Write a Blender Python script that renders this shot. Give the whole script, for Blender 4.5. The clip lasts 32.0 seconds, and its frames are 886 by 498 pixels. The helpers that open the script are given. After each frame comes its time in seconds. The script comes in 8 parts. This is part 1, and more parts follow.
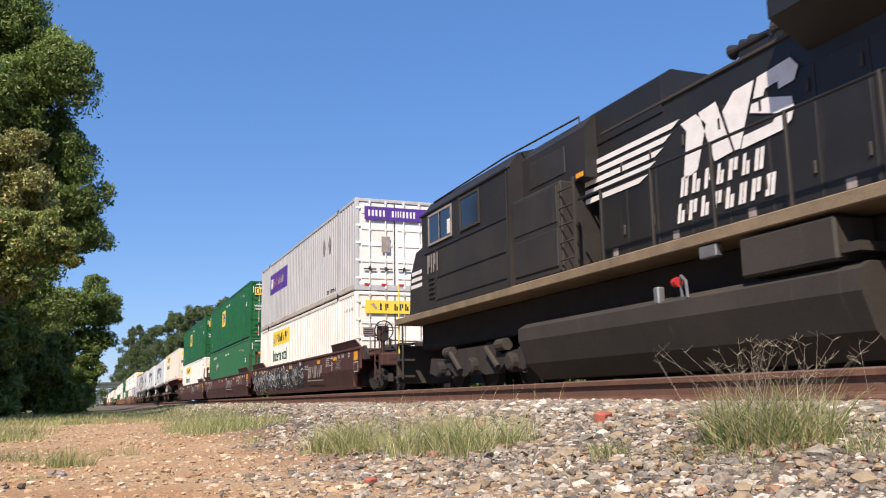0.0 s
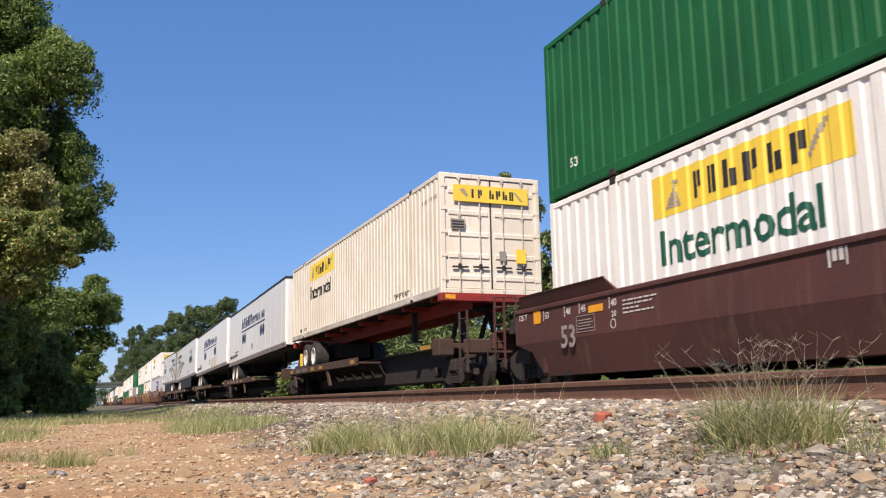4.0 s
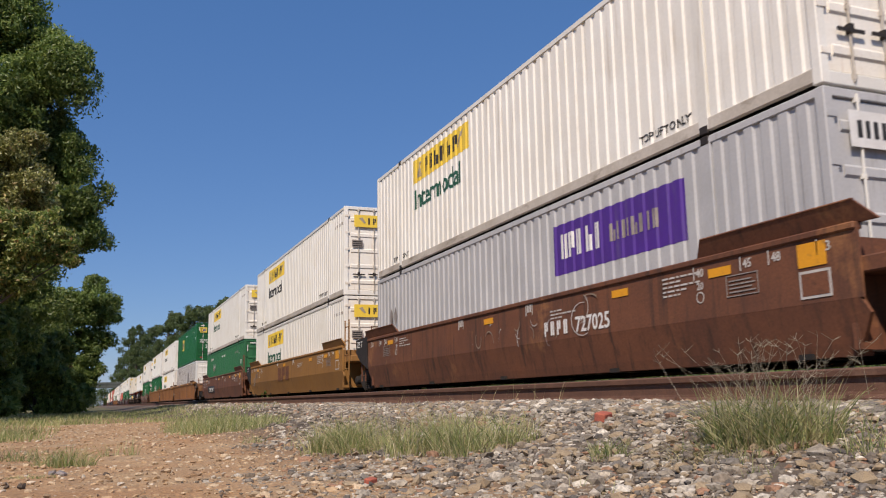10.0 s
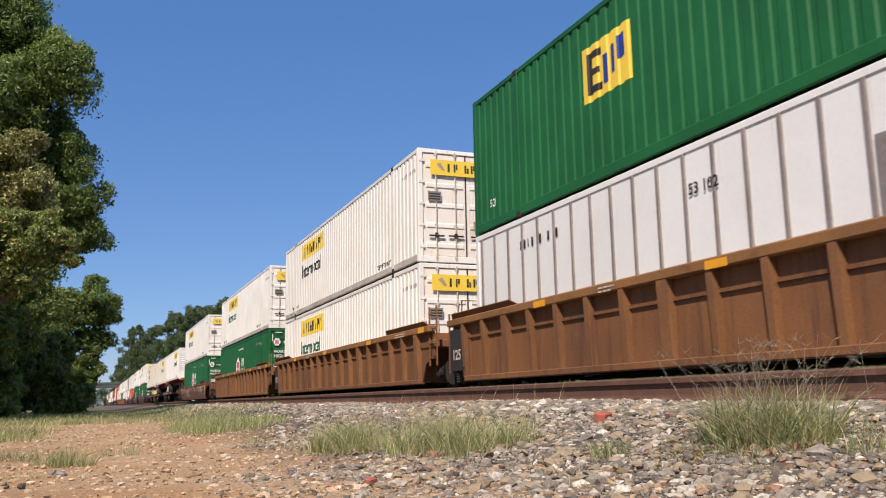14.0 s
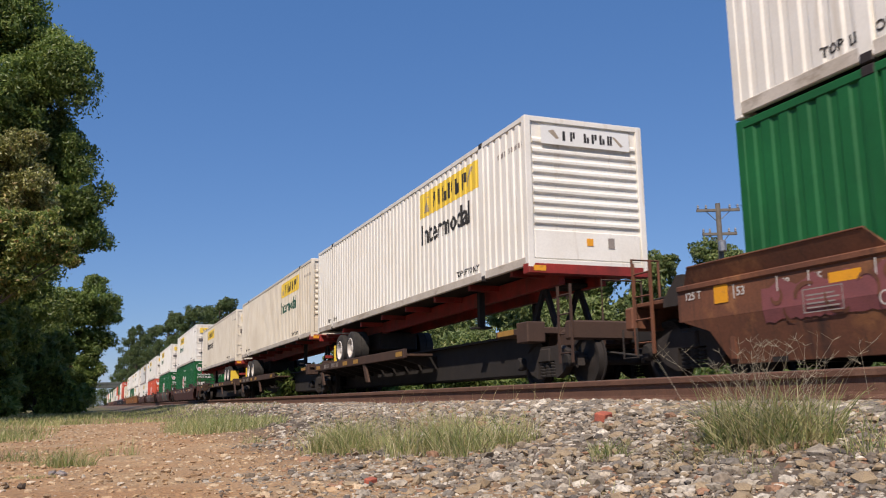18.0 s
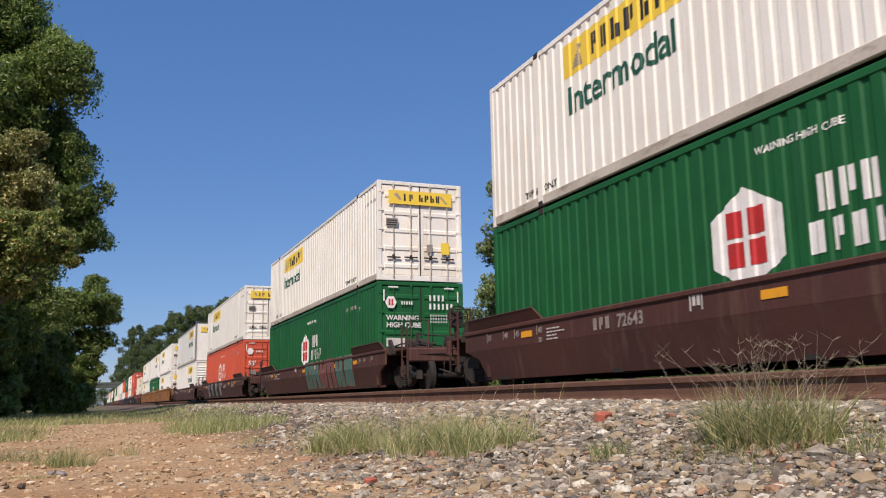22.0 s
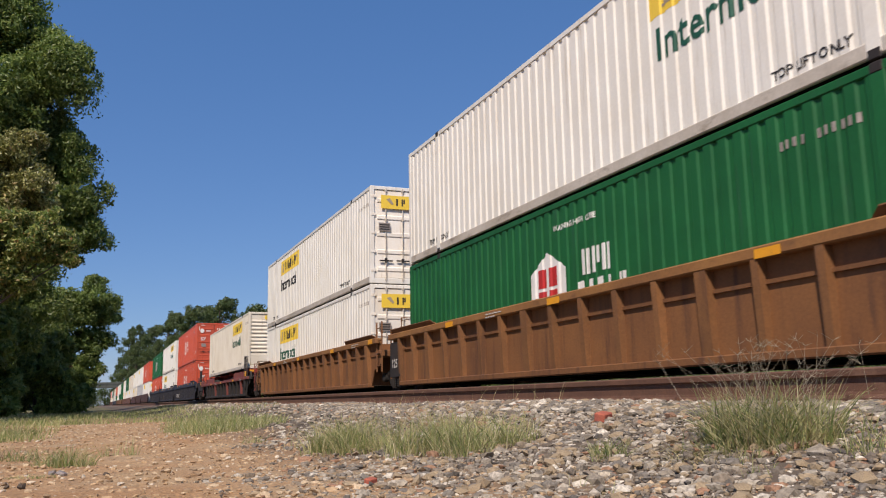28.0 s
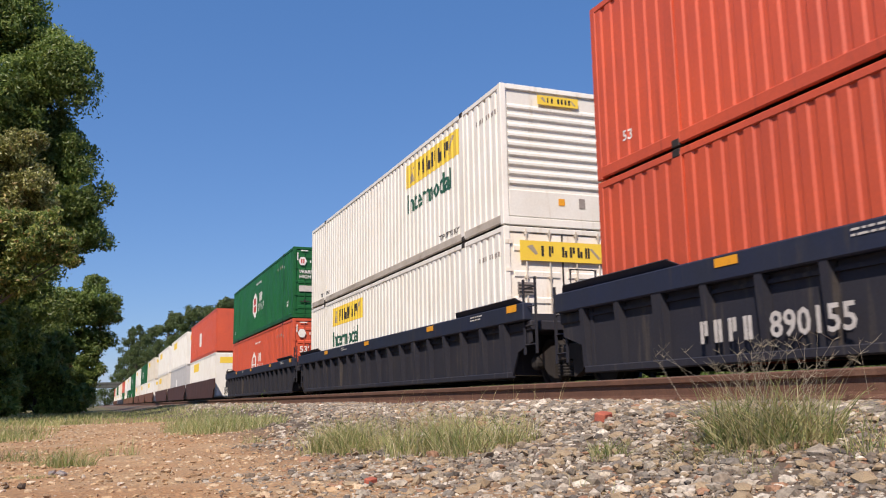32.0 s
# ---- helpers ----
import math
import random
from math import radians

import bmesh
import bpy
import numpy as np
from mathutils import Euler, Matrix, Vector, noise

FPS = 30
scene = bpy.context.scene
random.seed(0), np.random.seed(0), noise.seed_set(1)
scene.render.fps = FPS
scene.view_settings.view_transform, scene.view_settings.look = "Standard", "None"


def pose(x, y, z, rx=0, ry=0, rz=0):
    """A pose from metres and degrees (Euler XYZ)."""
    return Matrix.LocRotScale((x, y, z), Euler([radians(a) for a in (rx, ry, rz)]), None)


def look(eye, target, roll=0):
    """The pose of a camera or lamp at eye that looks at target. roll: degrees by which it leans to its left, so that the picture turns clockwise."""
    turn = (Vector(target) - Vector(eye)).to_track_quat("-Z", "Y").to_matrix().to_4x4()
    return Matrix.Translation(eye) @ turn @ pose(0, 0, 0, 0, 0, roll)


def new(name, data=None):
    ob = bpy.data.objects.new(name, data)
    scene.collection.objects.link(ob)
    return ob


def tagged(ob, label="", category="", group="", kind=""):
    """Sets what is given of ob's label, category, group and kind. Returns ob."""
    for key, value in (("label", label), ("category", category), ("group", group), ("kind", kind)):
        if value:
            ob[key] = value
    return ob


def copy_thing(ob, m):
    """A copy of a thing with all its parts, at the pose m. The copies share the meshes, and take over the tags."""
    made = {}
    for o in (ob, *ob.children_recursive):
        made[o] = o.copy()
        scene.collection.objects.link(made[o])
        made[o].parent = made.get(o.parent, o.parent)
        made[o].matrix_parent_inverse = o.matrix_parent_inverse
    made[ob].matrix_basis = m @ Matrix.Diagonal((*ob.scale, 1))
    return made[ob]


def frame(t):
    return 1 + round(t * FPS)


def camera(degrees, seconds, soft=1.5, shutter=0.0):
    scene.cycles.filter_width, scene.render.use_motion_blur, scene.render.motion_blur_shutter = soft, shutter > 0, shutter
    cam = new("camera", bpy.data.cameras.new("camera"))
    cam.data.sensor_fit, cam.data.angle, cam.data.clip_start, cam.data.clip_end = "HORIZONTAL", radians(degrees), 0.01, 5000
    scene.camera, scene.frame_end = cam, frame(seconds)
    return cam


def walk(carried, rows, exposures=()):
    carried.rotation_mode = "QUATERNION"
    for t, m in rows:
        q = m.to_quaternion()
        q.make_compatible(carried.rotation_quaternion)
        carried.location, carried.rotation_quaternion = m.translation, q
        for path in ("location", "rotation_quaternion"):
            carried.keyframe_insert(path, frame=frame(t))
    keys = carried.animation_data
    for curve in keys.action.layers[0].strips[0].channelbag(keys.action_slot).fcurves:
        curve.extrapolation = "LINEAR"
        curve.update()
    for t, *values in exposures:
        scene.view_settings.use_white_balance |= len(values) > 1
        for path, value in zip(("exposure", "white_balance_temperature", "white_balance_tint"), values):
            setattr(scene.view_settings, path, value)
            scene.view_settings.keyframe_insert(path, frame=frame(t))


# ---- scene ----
# World: x across the tracks towards the train, y along the tracks into the distance, z up from the main line's rail head.
EYE = Vector((0.0, 0.0, -0.17))
YAW, PITCH, ROLL = radians(21.846), radians(9.897), -0.985
AHEAD = Vector((math.sin(YAW) * math.cos(PITCH), math.cos(YAW) * math.cos(PITCH), math.sin(PITCH)))
# the camera dims its picture while bright cars fill it
EXPOSURES = [(t, e + 0.25, 6420, 18) for t, e in ((0, 0.33), (0.6, 0.10), (1, -0.05), (2, -0.20), (3, 0.25), (6, 0.05), (8, 0.04), (9, 0.05), (9.5, -0.1), (10, -0.28), (11, -0.28), (12, -0.33), (13, -0.04), (14, 0.02), (17, -0.12), (18, -0.18), (20, -0.18), (22, -0.14), (23, -0.08), (24, -0.08), (25, -0.28), (28, -0.22), (29, -0.2), (30, -0.22), (30.5, -0.05), (31, 0.10), (32.0, 0.0))]
cam = camera(54.24, 32.0, soft=1.1, shutter=0.06)
walk(cam, [(0, look(EYE, EYE + 10 * AHEAD, ROLL)), (32.0, look(EYE, EYE + 10 * AHEAD, ROLL))],
     exposures=EXPOSURES)

# ---- light ----
SUN_EL, SUN_AZ = 47.0, 219.0  # degrees; azimuth clockwise from +y
to_sun = Vector((math.sin(radians(SUN_AZ)) * math.cos(radians(SUN_EL)), math.cos(radians(SUN_AZ)) * math.cos(radians(SUN_EL)),
                 math.sin(radians(SUN_EL))))
world = bpy.data.worlds.new("world")
scene.world = world
world.use_nodes = True
wn = world.node_tree.nodes
sky = wn.new("ShaderNodeTexSky")
sky.sky_type, sky.sun_disc = "NISHITA", False
sky.sun_elevation, sky.sun_rotation = radians(SUN_EL), radians(SUN_AZ)
sky.air_density, sky.dust_density, sky.ozone_density = 1.0, 0.15, 5.0
wn["Background"].inputs[1].default_value = 0.105
clear = wn.new("ShaderNodeMix")  # the clear deep blue of a dry day evens out the sky's pale rim
clear.data_type = "RGBA"
clear.inputs[0].default_value = 0.5
clear.inputs[7].default_value = (0.40, 1.70, 4.4, 1)
world.node_tree.links.new(sky.outputs[0], clear.inputs[6])
world.node_tree.links.new(clear.outputs[2], wn["Background"].inputs[0])
sun = new("sun", bpy.data.lights.new("sun", "SUN"))
sun.data.energy, sun.data.angle, sun.data.color = 4.85, radians(0.55), (1.0, 0.89, 0.72)
sun.matrix_world = look(to_sun * 100, (0, 0, 0))


# ---- materials ----
def surf(name, base, other, rough=0.7, metal=0.0, scale=3.0, grain=60.0, bump=0.15, streak=None, streak_at=0.55, streak_stretch=(6, 6, 0.5),
         island=None, spec=0.5, detail_mix=0.25, blot=None, blot_at=0.62, blot_scale=1.4, vary=0.0):
    """A worn surface: base to other over broad noise, fine grain, optional streaks and blots, bump from the grain."""
    m = bpy.data.materials.new(name)
    m.use_nodes = True
    nt = m.node_tree
    n, ln = nt.nodes, nt.links
    bsdf = n["Principled BSDF"]
    co = n.new("ShaderNodeTexCoord")

    def noise_at(sc, stretch=None, detail=5.0, rough_=0.6):
        t = n.new("ShaderNodeTexNoise")
        t.inputs["Scale"].default_value, t.inputs["Detail"].default_value, t.inputs["Roughness"].default_value = sc, detail, rough_
        src = co.outputs["Object"]
        if stretch:
            mp = n.new("ShaderNodeMapping")
            mp.inputs["Scale"].default_value = stretch
            ln.new(src, mp.inputs[0])
            src = mp.outputs[0]
        ln.new(src, t.inputs["Vector"])
        return t.outputs[0]

    def ramp(src, a, b):
        r = n.new("ShaderNodeMapRange")
        r.inputs["From Min"].default_value, r.inputs["From Max"].default_value = a, b
        ln.new(src, r.inputs[0])
        return r.outputs[0]

    def mix(fac, a, b):
        x = n.new("ShaderNodeMix")
        x.data_type = "RGBA"
        for s, v in ((0, fac), (6, a), (7, b)):
            if hasattr(v, "is_linked"):
                ln.new(v, x.inputs[s])
            else:
                x.inputs[s].default_value = v if s == 0 else (*v, 1)
        return x.outputs[2]

    col = mix(ramp(noise_at(scale), 0.35, 0.68), base, other)
    if island:
        geo = n.new("ShaderNodeNewGeometry")
        cr = n.new("ShaderNodeValToRGB")
        cr.color_ramp.interpolation = "CONSTANT"
        for i, (pos, c) in enumerate(island):
            e = cr.color_ramp.elements[i] if i < 2 else cr.color_ramp.elements.new(pos)
            e.position, e.color = pos, (*c, 1)
        ln.new(geo.outputs["Random Per Island"], cr.inputs[0])
        col = mix(0.82, col, cr.outputs[0])
    if vary:
        info = n.new("ShaderNodeObjectInfo")
        hsv = n.new("ShaderNodeHueSaturation")
        ln.new(ramp(info.outputs["Random"], 0.0, 1.0), hsv.inputs["Value"])
        r = hsv.inputs["Value"].links[0].from_node
        r.inputs["To Min"].default_value, r.inputs["To Max"].default_value = 1 - vary, 1 + vary
        ln.new(col, hsv.inputs["Color"])
        col = hsv.outputs[0]
    if blot:
        col = mix(ramp(noise_at(blot_scale, None, 8.0, 0.7), blot_at, blot_at + 0.1), col, blot)
    if streak:
        col = mix(ramp(noise_at(1.0, streak_stretch, 6.0, 0.65), streak_at, streak_at + 0.2), col, streak)
    fine = noise_at(grain, None, 3.0)
    dark = mix(ramp(fine, 0.3, 0.75), (1 - detail_mix,) * 3, (1 + detail_mix * 0.4,) * 3)
    mul = n.new("ShaderNodeMix")
    mul.data_type, mul.blend_type = "RGBA", "MULTIPLY"
    mul.inputs[0].default_value = 1.0
    ln.new(col, mul.inputs[6])
    ln.new(dark, mul.inputs[7])
    ln.new(mul.outputs[2], bsdf.inputs["Base Color"])
    rr = n.new("ShaderNodeMapRange")
    rr.inputs["To Min"].default_value, rr.inputs["To Max"].default_value = max(rough - 0.1, 0.03), min(rough + 0.12, 1)
    ln.new(noise_at(scale * 2.3), rr.inputs[0])
    ln.new(rr.outputs[0], bsdf.inputs["Roughness"])
    bsdf.inputs["Metallic"].default_value = metal
    bsdf.inputs["Specular IOR Level"].default_value = spec
    if bump:
        b = n.new("ShaderNodeBump")
        b.inputs["Strength"].default_value, b.inputs["Distance"].default_value = bump, 0.01
        ln.new(fine, b.inputs["Height"])
        ln.new(b.outputs[0], bsdf.inputs["Normal"])
    return m


def leafy(name, ramp_cols, rough=0.55, trans=0.35):
    m = bpy.data.materials.new(name)
    m.use_nodes = True
    n, ln = m.node_tree.nodes, m.node_tree.links
    bsdf = n["Principled BSDF"]
    geo = n.new("ShaderNodeNewGeometry")
    cr = n.new("ShaderNodeValToRGB")
    for i, (pos, c) in enumerate(ramp_cols):
        e = cr.color_ramp.elements[i] if i < 2 else cr.color_ramp.elements.new(pos)
        e.position, e.color = pos, (*c, 1)
    ln.new(geo.outputs["Random Per Island"], cr.inputs[0])
    co = n.new("ShaderNodeTexCoord")
    tex = n.new("ShaderNodeTexNoise")
    tex.inputs["Scale"].default_value = 0.45
    ln.new(co.outputs["Object"], tex.inputs["Vector"])
    hsv = n.new("ShaderNodeHueSaturation")
    mr = n.new("ShaderNodeMapRange")
    mr.inputs["From Min"].default_value, mr.inputs["From Max"].default_value = 0.3, 0.7
    mr.inputs["To Min"].default_value, mr.inputs["To Max"].default_value = 0.65, 1.3
    ln.new(tex.outputs[0], mr.inputs[0])
    ln.new(mr.outputs[0], hsv.inputs["Value"])
    ln.new(cr.outputs[0], hsv.inputs["Color"])
    ln.new(hsv.outputs[0], bsdf.inputs["Base Color"])
    bsdf.inputs["Roughness"].default_value = rough
    tr = n.new("ShaderNodeBsdfTranslucent")
    ln.new(hsv.outputs[0], tr.inputs[0])
    mx = n.new("ShaderNodeMixShader")
    mx.inputs[0].default_value = trans
    ln.new(bsdf.outputs[0], mx.inputs[1])
    ln.new(tr.outputs[0], mx.inputs[2])
    ln.new(mx.outputs[0], n["Material Output"].inputs[0])
    return m


RUST, DUST, SOOT = (0.13, 0.06, 0.03), (0.30, 0.25, 0.19), (0.03, 0.028, 0.025)
M = {}
M["white"] = surf("white_paint", (0.82, 0.805, 0.745), (0.75, 0.722, 0.645), 0.55, scale=0.9, grain=25, bump=0.05, streak=(0.58, 0.52, 0.42), streak_at=0.57, detail_mix=0.06, vary=0.07, blot=(0.36, 0.22, 0.13), blot_at=0.74, blot_scale=2.6)
M["cream"] = surf("cream_paint", (0.77, 0.715, 0.60), (0.67, 0.60, 0.48), 0.6, scale=0.7, grain=25, bump=0.05, streak=(0.50, 0.40, 0.28), streak_at=0.58, detail_mix=0.08, vary=0.06, blot=(0.30, 0.16, 0.09), blot_at=0.72, blot_scale=2.6)
M["white_door"] = surf("stained_white_door", (0.83, 0.80, 0.73), (0.78, 0.72, 0.61), 0.55, scale=1.3, grain=25, bump=0.05, streak=(0.50, 0.33, 0.19), streak_at=0.58, streak_stretch=(7, 7, 0.45), detail_mix=0.08, vary=0.08, blot=(0.30, 0.15, 0.08), blot_at=0.70, blot_scale=2.2)
M["rail_dirty"] = surf("grimy_white_paint", (0.58, 0.53, 0.46), (0.44, 0.39, 0.32), 0.65, scale=1.2, grain=25, bump=0.05, streak=(0.20, 0.15, 0.10), streak_at=0.56, streak_stretch=(4, 1.5, 4), detail_mix=0.12, vary=0.1)
M["white_clean"] = surf("trailer_white", (0.775, 0.785, 0.755), (0.72, 0.722, 0.685), 0.42, scale=0.5, grain=20, bump=0.03, streak=(0.58, 0.53, 0.46), streak_at=0.62, detail_mix=0.04, vary=0.03)
M["grey"] = surf("grey_paint", (0.50, 0.50, 0.50), (0.42, 0.42, 0.42), 0.55, scale=0.7, grain=25, bump=0.05, streak=(0.28, 0.25, 0.22), streak_at=0.6, detail_mix=0.08, vary=0.05)
M["green"] = surf("green_paint", (0.013, 0.125, 0.038), (0.011, 0.092, 0.029), 0.5, spec=0.25, scale=0.8, grain=25, bump=0.05, streak=(0.03, 0.09, 0.05), streak_at=0.6, detail_mix=0.12, vary=0.12)
M["green_faded"] = surf("faded_green_paint", (0.028, 0.150, 0.058), (0.036, 0.138, 0.066), 0.62, spec=0.25, scale=0.8, grain=25, bump=0.05, streak=(0.03, 0.08, 0.05), streak_at=0.58, detail_mix=0.14, vary=0.1)
M["orange"] = surf("orange_red_paint", (0.62, 0.098, 0.040), (0.52, 0.085, 0.042), 0.5, scale=0.8, grain=25, bump=0.05, streak=(0.28, 0.05, 0.03), streak_at=0.6, detail_mix=0.12, vary=0.1)
M["brown_car"] = surf("brown_car_paint", (0.088, 0.031, 0.023), (0.060, 0.024, 0.019), 0.66, scale=0.8, grain=30, bump=0.06, streak=(0.13, 0.072, 0.048), streak_at=0.55, detail_mix=0.2, vary=0.15)
M["rusty_car"] = surf("rusty_car_paint", (0.195, 0.074, 0.034), (0.125, 0.050, 0.028), 0.75, scale=0.9, grain=30, bump=0.1, streak=(0.06, 0.03, 0.02), streak_at=0.52, detail_mix=0.25, vary=0.12, blot=(0.29, 0.125, 0.05), blot_at=0.58, blot_scale=1.0)
M["ochre_car"] = surf("ochre_car_paint", (0.32, 0.155, 0.035), (0.26, 0.125, 0.032), 0.65, scale=0.6, grain=30, bump=0.05, streak=(0.14, 0.075, 0.03), streak_at=0.58, detail_mix=0.15, vary=0.08)
M["rib_car"] = surf("orange_brown_car_paint", (0.23, 0.098, 0.032), (0.165, 0.070, 0.027), 0.72, scale=0.7, grain=30, bump=0.08, streak=(0.09, 0.04, 0.022), streak_at=0.52, detail_mix=0.22, vary=0.12, blot=(0.28, 0.13, 0.045), blot_at=0.64)
M["navy_car"] = surf("navy_car_paint", (0.016, 0.022, 0.050), (0.020, 0.024, 0.040), 0.55, scale=0.7, grain=30, bump=0.05, streak=(0.06, 0.052, 0.045), streak_at=0.57, detail_mix=0.2, vary=0.1)
M["navy_low"] = surf("grimy_navy_paint", (0.017, 0.018, 0.030), (0.024, 0.023, 0.030), 0.7, scale=0.9, grain=30, bump=0.06, streak=(0.085, 0.07, 0.055), streak_at=0.56, detail_mix=0.25)
M["dirty_steel"] = surf("dirty_dark_steel", (0.030, 0.023, 0.021), (0.018, 0.015, 0.014), 0.75, scale=1.5, grain=40, bump=0.1, streak=(0.07, 0.050, 0.038), streak_at=0.60, detail_mix=0.3)
M["red_car"] = surf("red_brown_car_paint", (0.26, 0.055, 0.042), (0.16, 0.045, 0.036), 0.68, scale=0.8, grain=30, bump=0.08, streak=(0.075, 0.05, 0.045), streak_at=0.52, detail_mix=0.22)
M["rib_chord"] = surf("faded_yellow_brown_chord", (0.30, 0.142, 0.042), (0.22, 0.100, 0.034), 0.7, scale=0.9, grain=30, bump=0.06, streak=(0.13, 0.06, 0.028), streak_at=0.56, streak_stretch=(4, 1.5, 4), detail_mix=0.2, vary=0.1)
M["rib_post"] = surf("orange_brown_post_paint", (0.245, 0.108, 0.036), (0.18, 0.080, 0.030), 0.72, scale=1.2, grain=30, bump=0.08, streak=(0.10, 0.045, 0.024), streak_at=0.55, detail_mix=0.22, vary=0.15, blot=(0.30, 0.15, 0.05), blot_at=0.62)
M["cab_grime"] = surf("grimy_black_cab_paint", (0.022, 0.019, 0.017), (0.036, 0.030, 0.024), 0.62, scale=1.1, grain=30, bump=0.05, streak=(0.062, 0.050, 0.038), streak_at=0.60, detail_mix=0.25)
M["stencil_white"] = surf("dusty_white_stencil", (0.60, 0.57, 0.53), (0.46, 0.43, 0.39), 0.6, scale=5, grain=40, bump=0.0, detail_mix=0.15)
M["dull_red"] = surf("dull_red_reflector", (0.26, 0.035, 0.035), (0.16, 0.03, 0.03), 0.5, scale=6, grain=40, bump=0.0, detail_mix=0.2)
M["primer"] = surf("beige_patch_paint", (0.66, 0.55, 0.42), (0.72, 0.64, 0.52), 0.6, scale=1.2, grain=25, bump=0.03, detail_mix=0.08)
M["spine"] = surf("spine_car_paint", (0.075, 0.040, 0.025), (0.050, 0.028, 0.020), 0.8, scale=1.0, grain=30, bump=0.1, streak=(0.15, 0.075, 0.035), streak_at=0.6, detail_mix=0.25)
# running gear: grime and dust, bases darkened further to paint in under-car shade
M["under"] = surf("underframe_grime_and_shade", (0.014, 0.012, 0.011), (0.024, 0.019, 0.016), 0.85, scale=2.0, grain=50, bump=0.15, detail_mix=0.3)
M["cast"] = surf("dusty_shaded_cast_steel", (0.036, 0.028, 0.023), (0.020, 0.016, 0.014), 0.85, scale=2.5, grain=40, bump=0.15, streak=(0.11, 0.080, 0.056), streak_at=0.61, detail_mix=0.3)
M["wheel"] = surf("grimy_shaded_wheel_steel", (0.016, 0.013, 0.011), (0.026, 0.020, 0.017), 0.8, scale=3, grain=40, bump=0.1, detail_mix=0.3)
M["black"] = surf("engine_black", (0.012, 0.012, 0.013), (0.020, 0.019, 0.018), 0.5, scale=0.8, grain=30, bump=0.03, streak=(0.045, 0.038, 0.030), streak_at=0.6, detail_mix=0.2)
M["black_dusty"] = surf("engine_dusty_black", (0.036, 0.030, 0.023), (0.054, 0.044, 0.033), 0.7, scale=0.9, grain=30, bump=0.06, streak=(0.085, 0.068, 0.05), streak_at=0.62, detail_mix=0.2)
M["black_worn"] = surf("engine_worn_black", (0.014, 0.013, 0.013), (0.026, 0.022, 0.019), 0.6, scale=0.9, grain=30, bump=0.04, streak=(0.060, 0.048, 0.036), streak_at=0.58, detail_mix=0.2)
M["sill"] = surf("dusty_sill", (0.25, 0.185, 0.11), (0.16, 0.12, 0.075), 0.8, scale=2.0, grain=40, bump=0.1, detail_mix=0.25)
M["glass"] = surf("dark_glass", (0.012, 0.016, 0.020), (0.016, 0.020, 0.024), 0.08, scale=1.0, grain=10, bump=0.0, detail_mix=0.05, spec=0.9)
M["tyre"] = surf("tyre_rubber", (0.022, 0.021, 0.020), (0.045, 0.040, 0.035), 0.85, scale=5, grain=60, bump=0.2)
M["rim"] = surf("white_rim", (0.72, 0.70, 0.66), (0.55, 0.50, 0.44), 0.5, scale=4, grain=40, blot=(0.25, 0.12, 0.06), blot_at=0.64, blot_scale=5)
M["steel"] = surf("galvanised_steel", (0.42, 0.42, 0.42), (0.30, 0.30, 0.30), 0.42, 0.7, scale=3, grain=60, bump=0.05)
M["skirt"] = surf("trailer_rail", (0.34, 0.30, 0.27), (0.25, 0.21, 0.19), 0.6, 0.3, scale=2, grain=40, streak=(0.14, 0.11, 0.09))
M["yellow"] = surf("yellow_sign", (0.84, 0.60, 0.055), (0.78, 0.54, 0.06), 0.5, scale=1.5, grain=40, bump=0.02, streak=(0.55, 0.38, 0.10), streak_at=0.62, detail_mix=0.06)
M["amber"] = surf("amber_reflector", (0.80, 0.36, 0.02), (0.70, 0.30, 0.02), 0.45, scale=3, grain=40, bump=0.02, detail_mix=0.08, streak=(0.30, 0.16, 0.05))
M["amber_worn"] = surf("worn_amber_reflector", (0.44, 0.25, 0.05), (0.30, 0.16, 0.045), 0.6, scale=6, grain=40, bump=0.02, detail_mix=0.2, streak=(0.16, 0.09, 0.04))
M["ink"] = surf("dark_lettering", (0.020, 0.018, 0.016), (0.030, 0.028, 0.026), 0.6, scale=3, bump=0.0)
M["ink_green"] = surf("green_lettering", (0.010, 0.085, 0.050), (0.012, 0.10, 0.06), 0.55, scale=3, bump=0.0)
M["ink_navy"] = surf("navy_lettering", (0.014, 0.022, 0.11), (0.012, 0.020, 0.09), 0.5, scale=3, bump=0.0)
M["ink_blue"] = surf("blue_lettering", (0.02, 0.05, 0.28), (0.02, 0.05, 0.24), 0.5, scale=3, bump=0.0)
M["purple"] = surf("purple_sign", (0.085, 0.028, 0.27), (0.075, 0.03, 0.22), 0.5, scale=2, grain=30, bump=0.02, streak=(0.12, 0.08, 0.24), detail_mix=0.08)
M["mark_white"] = surf("white_marking", (0.80, 0.79, 0.76), (0.70, 0.68, 0.64), 0.55, scale=4, grain=40, bump=0.0, detail_mix=0.1)
M["mark_pale"] = surf("faded_marking", (0.34, 0.30, 0.27), (0.22, 0.19, 0.17), 0.65, scale=5, grain=40, bump=0.0, detail_mix=0.2)
M["mark_red"] = surf("red_marking", (0.55, 0.03, 0.03), (0.45, 0.035, 0.03), 0.45, scale=4, bump=0.0)
M["chassis_red"] = surf("red_chassis", (0.34, 0.030, 0.020), (0.16, 0.022, 0.016), 0.55, scale=2, grain=40, streak=(0.10, 0.04, 0.03))
M["taupe"] = surf("taupe_stripe", (0.36, 0.30, 0.22), (0.32, 0.27, 0.20), 0.5, scale=3, bump=0.0, detail_mix=0.06)
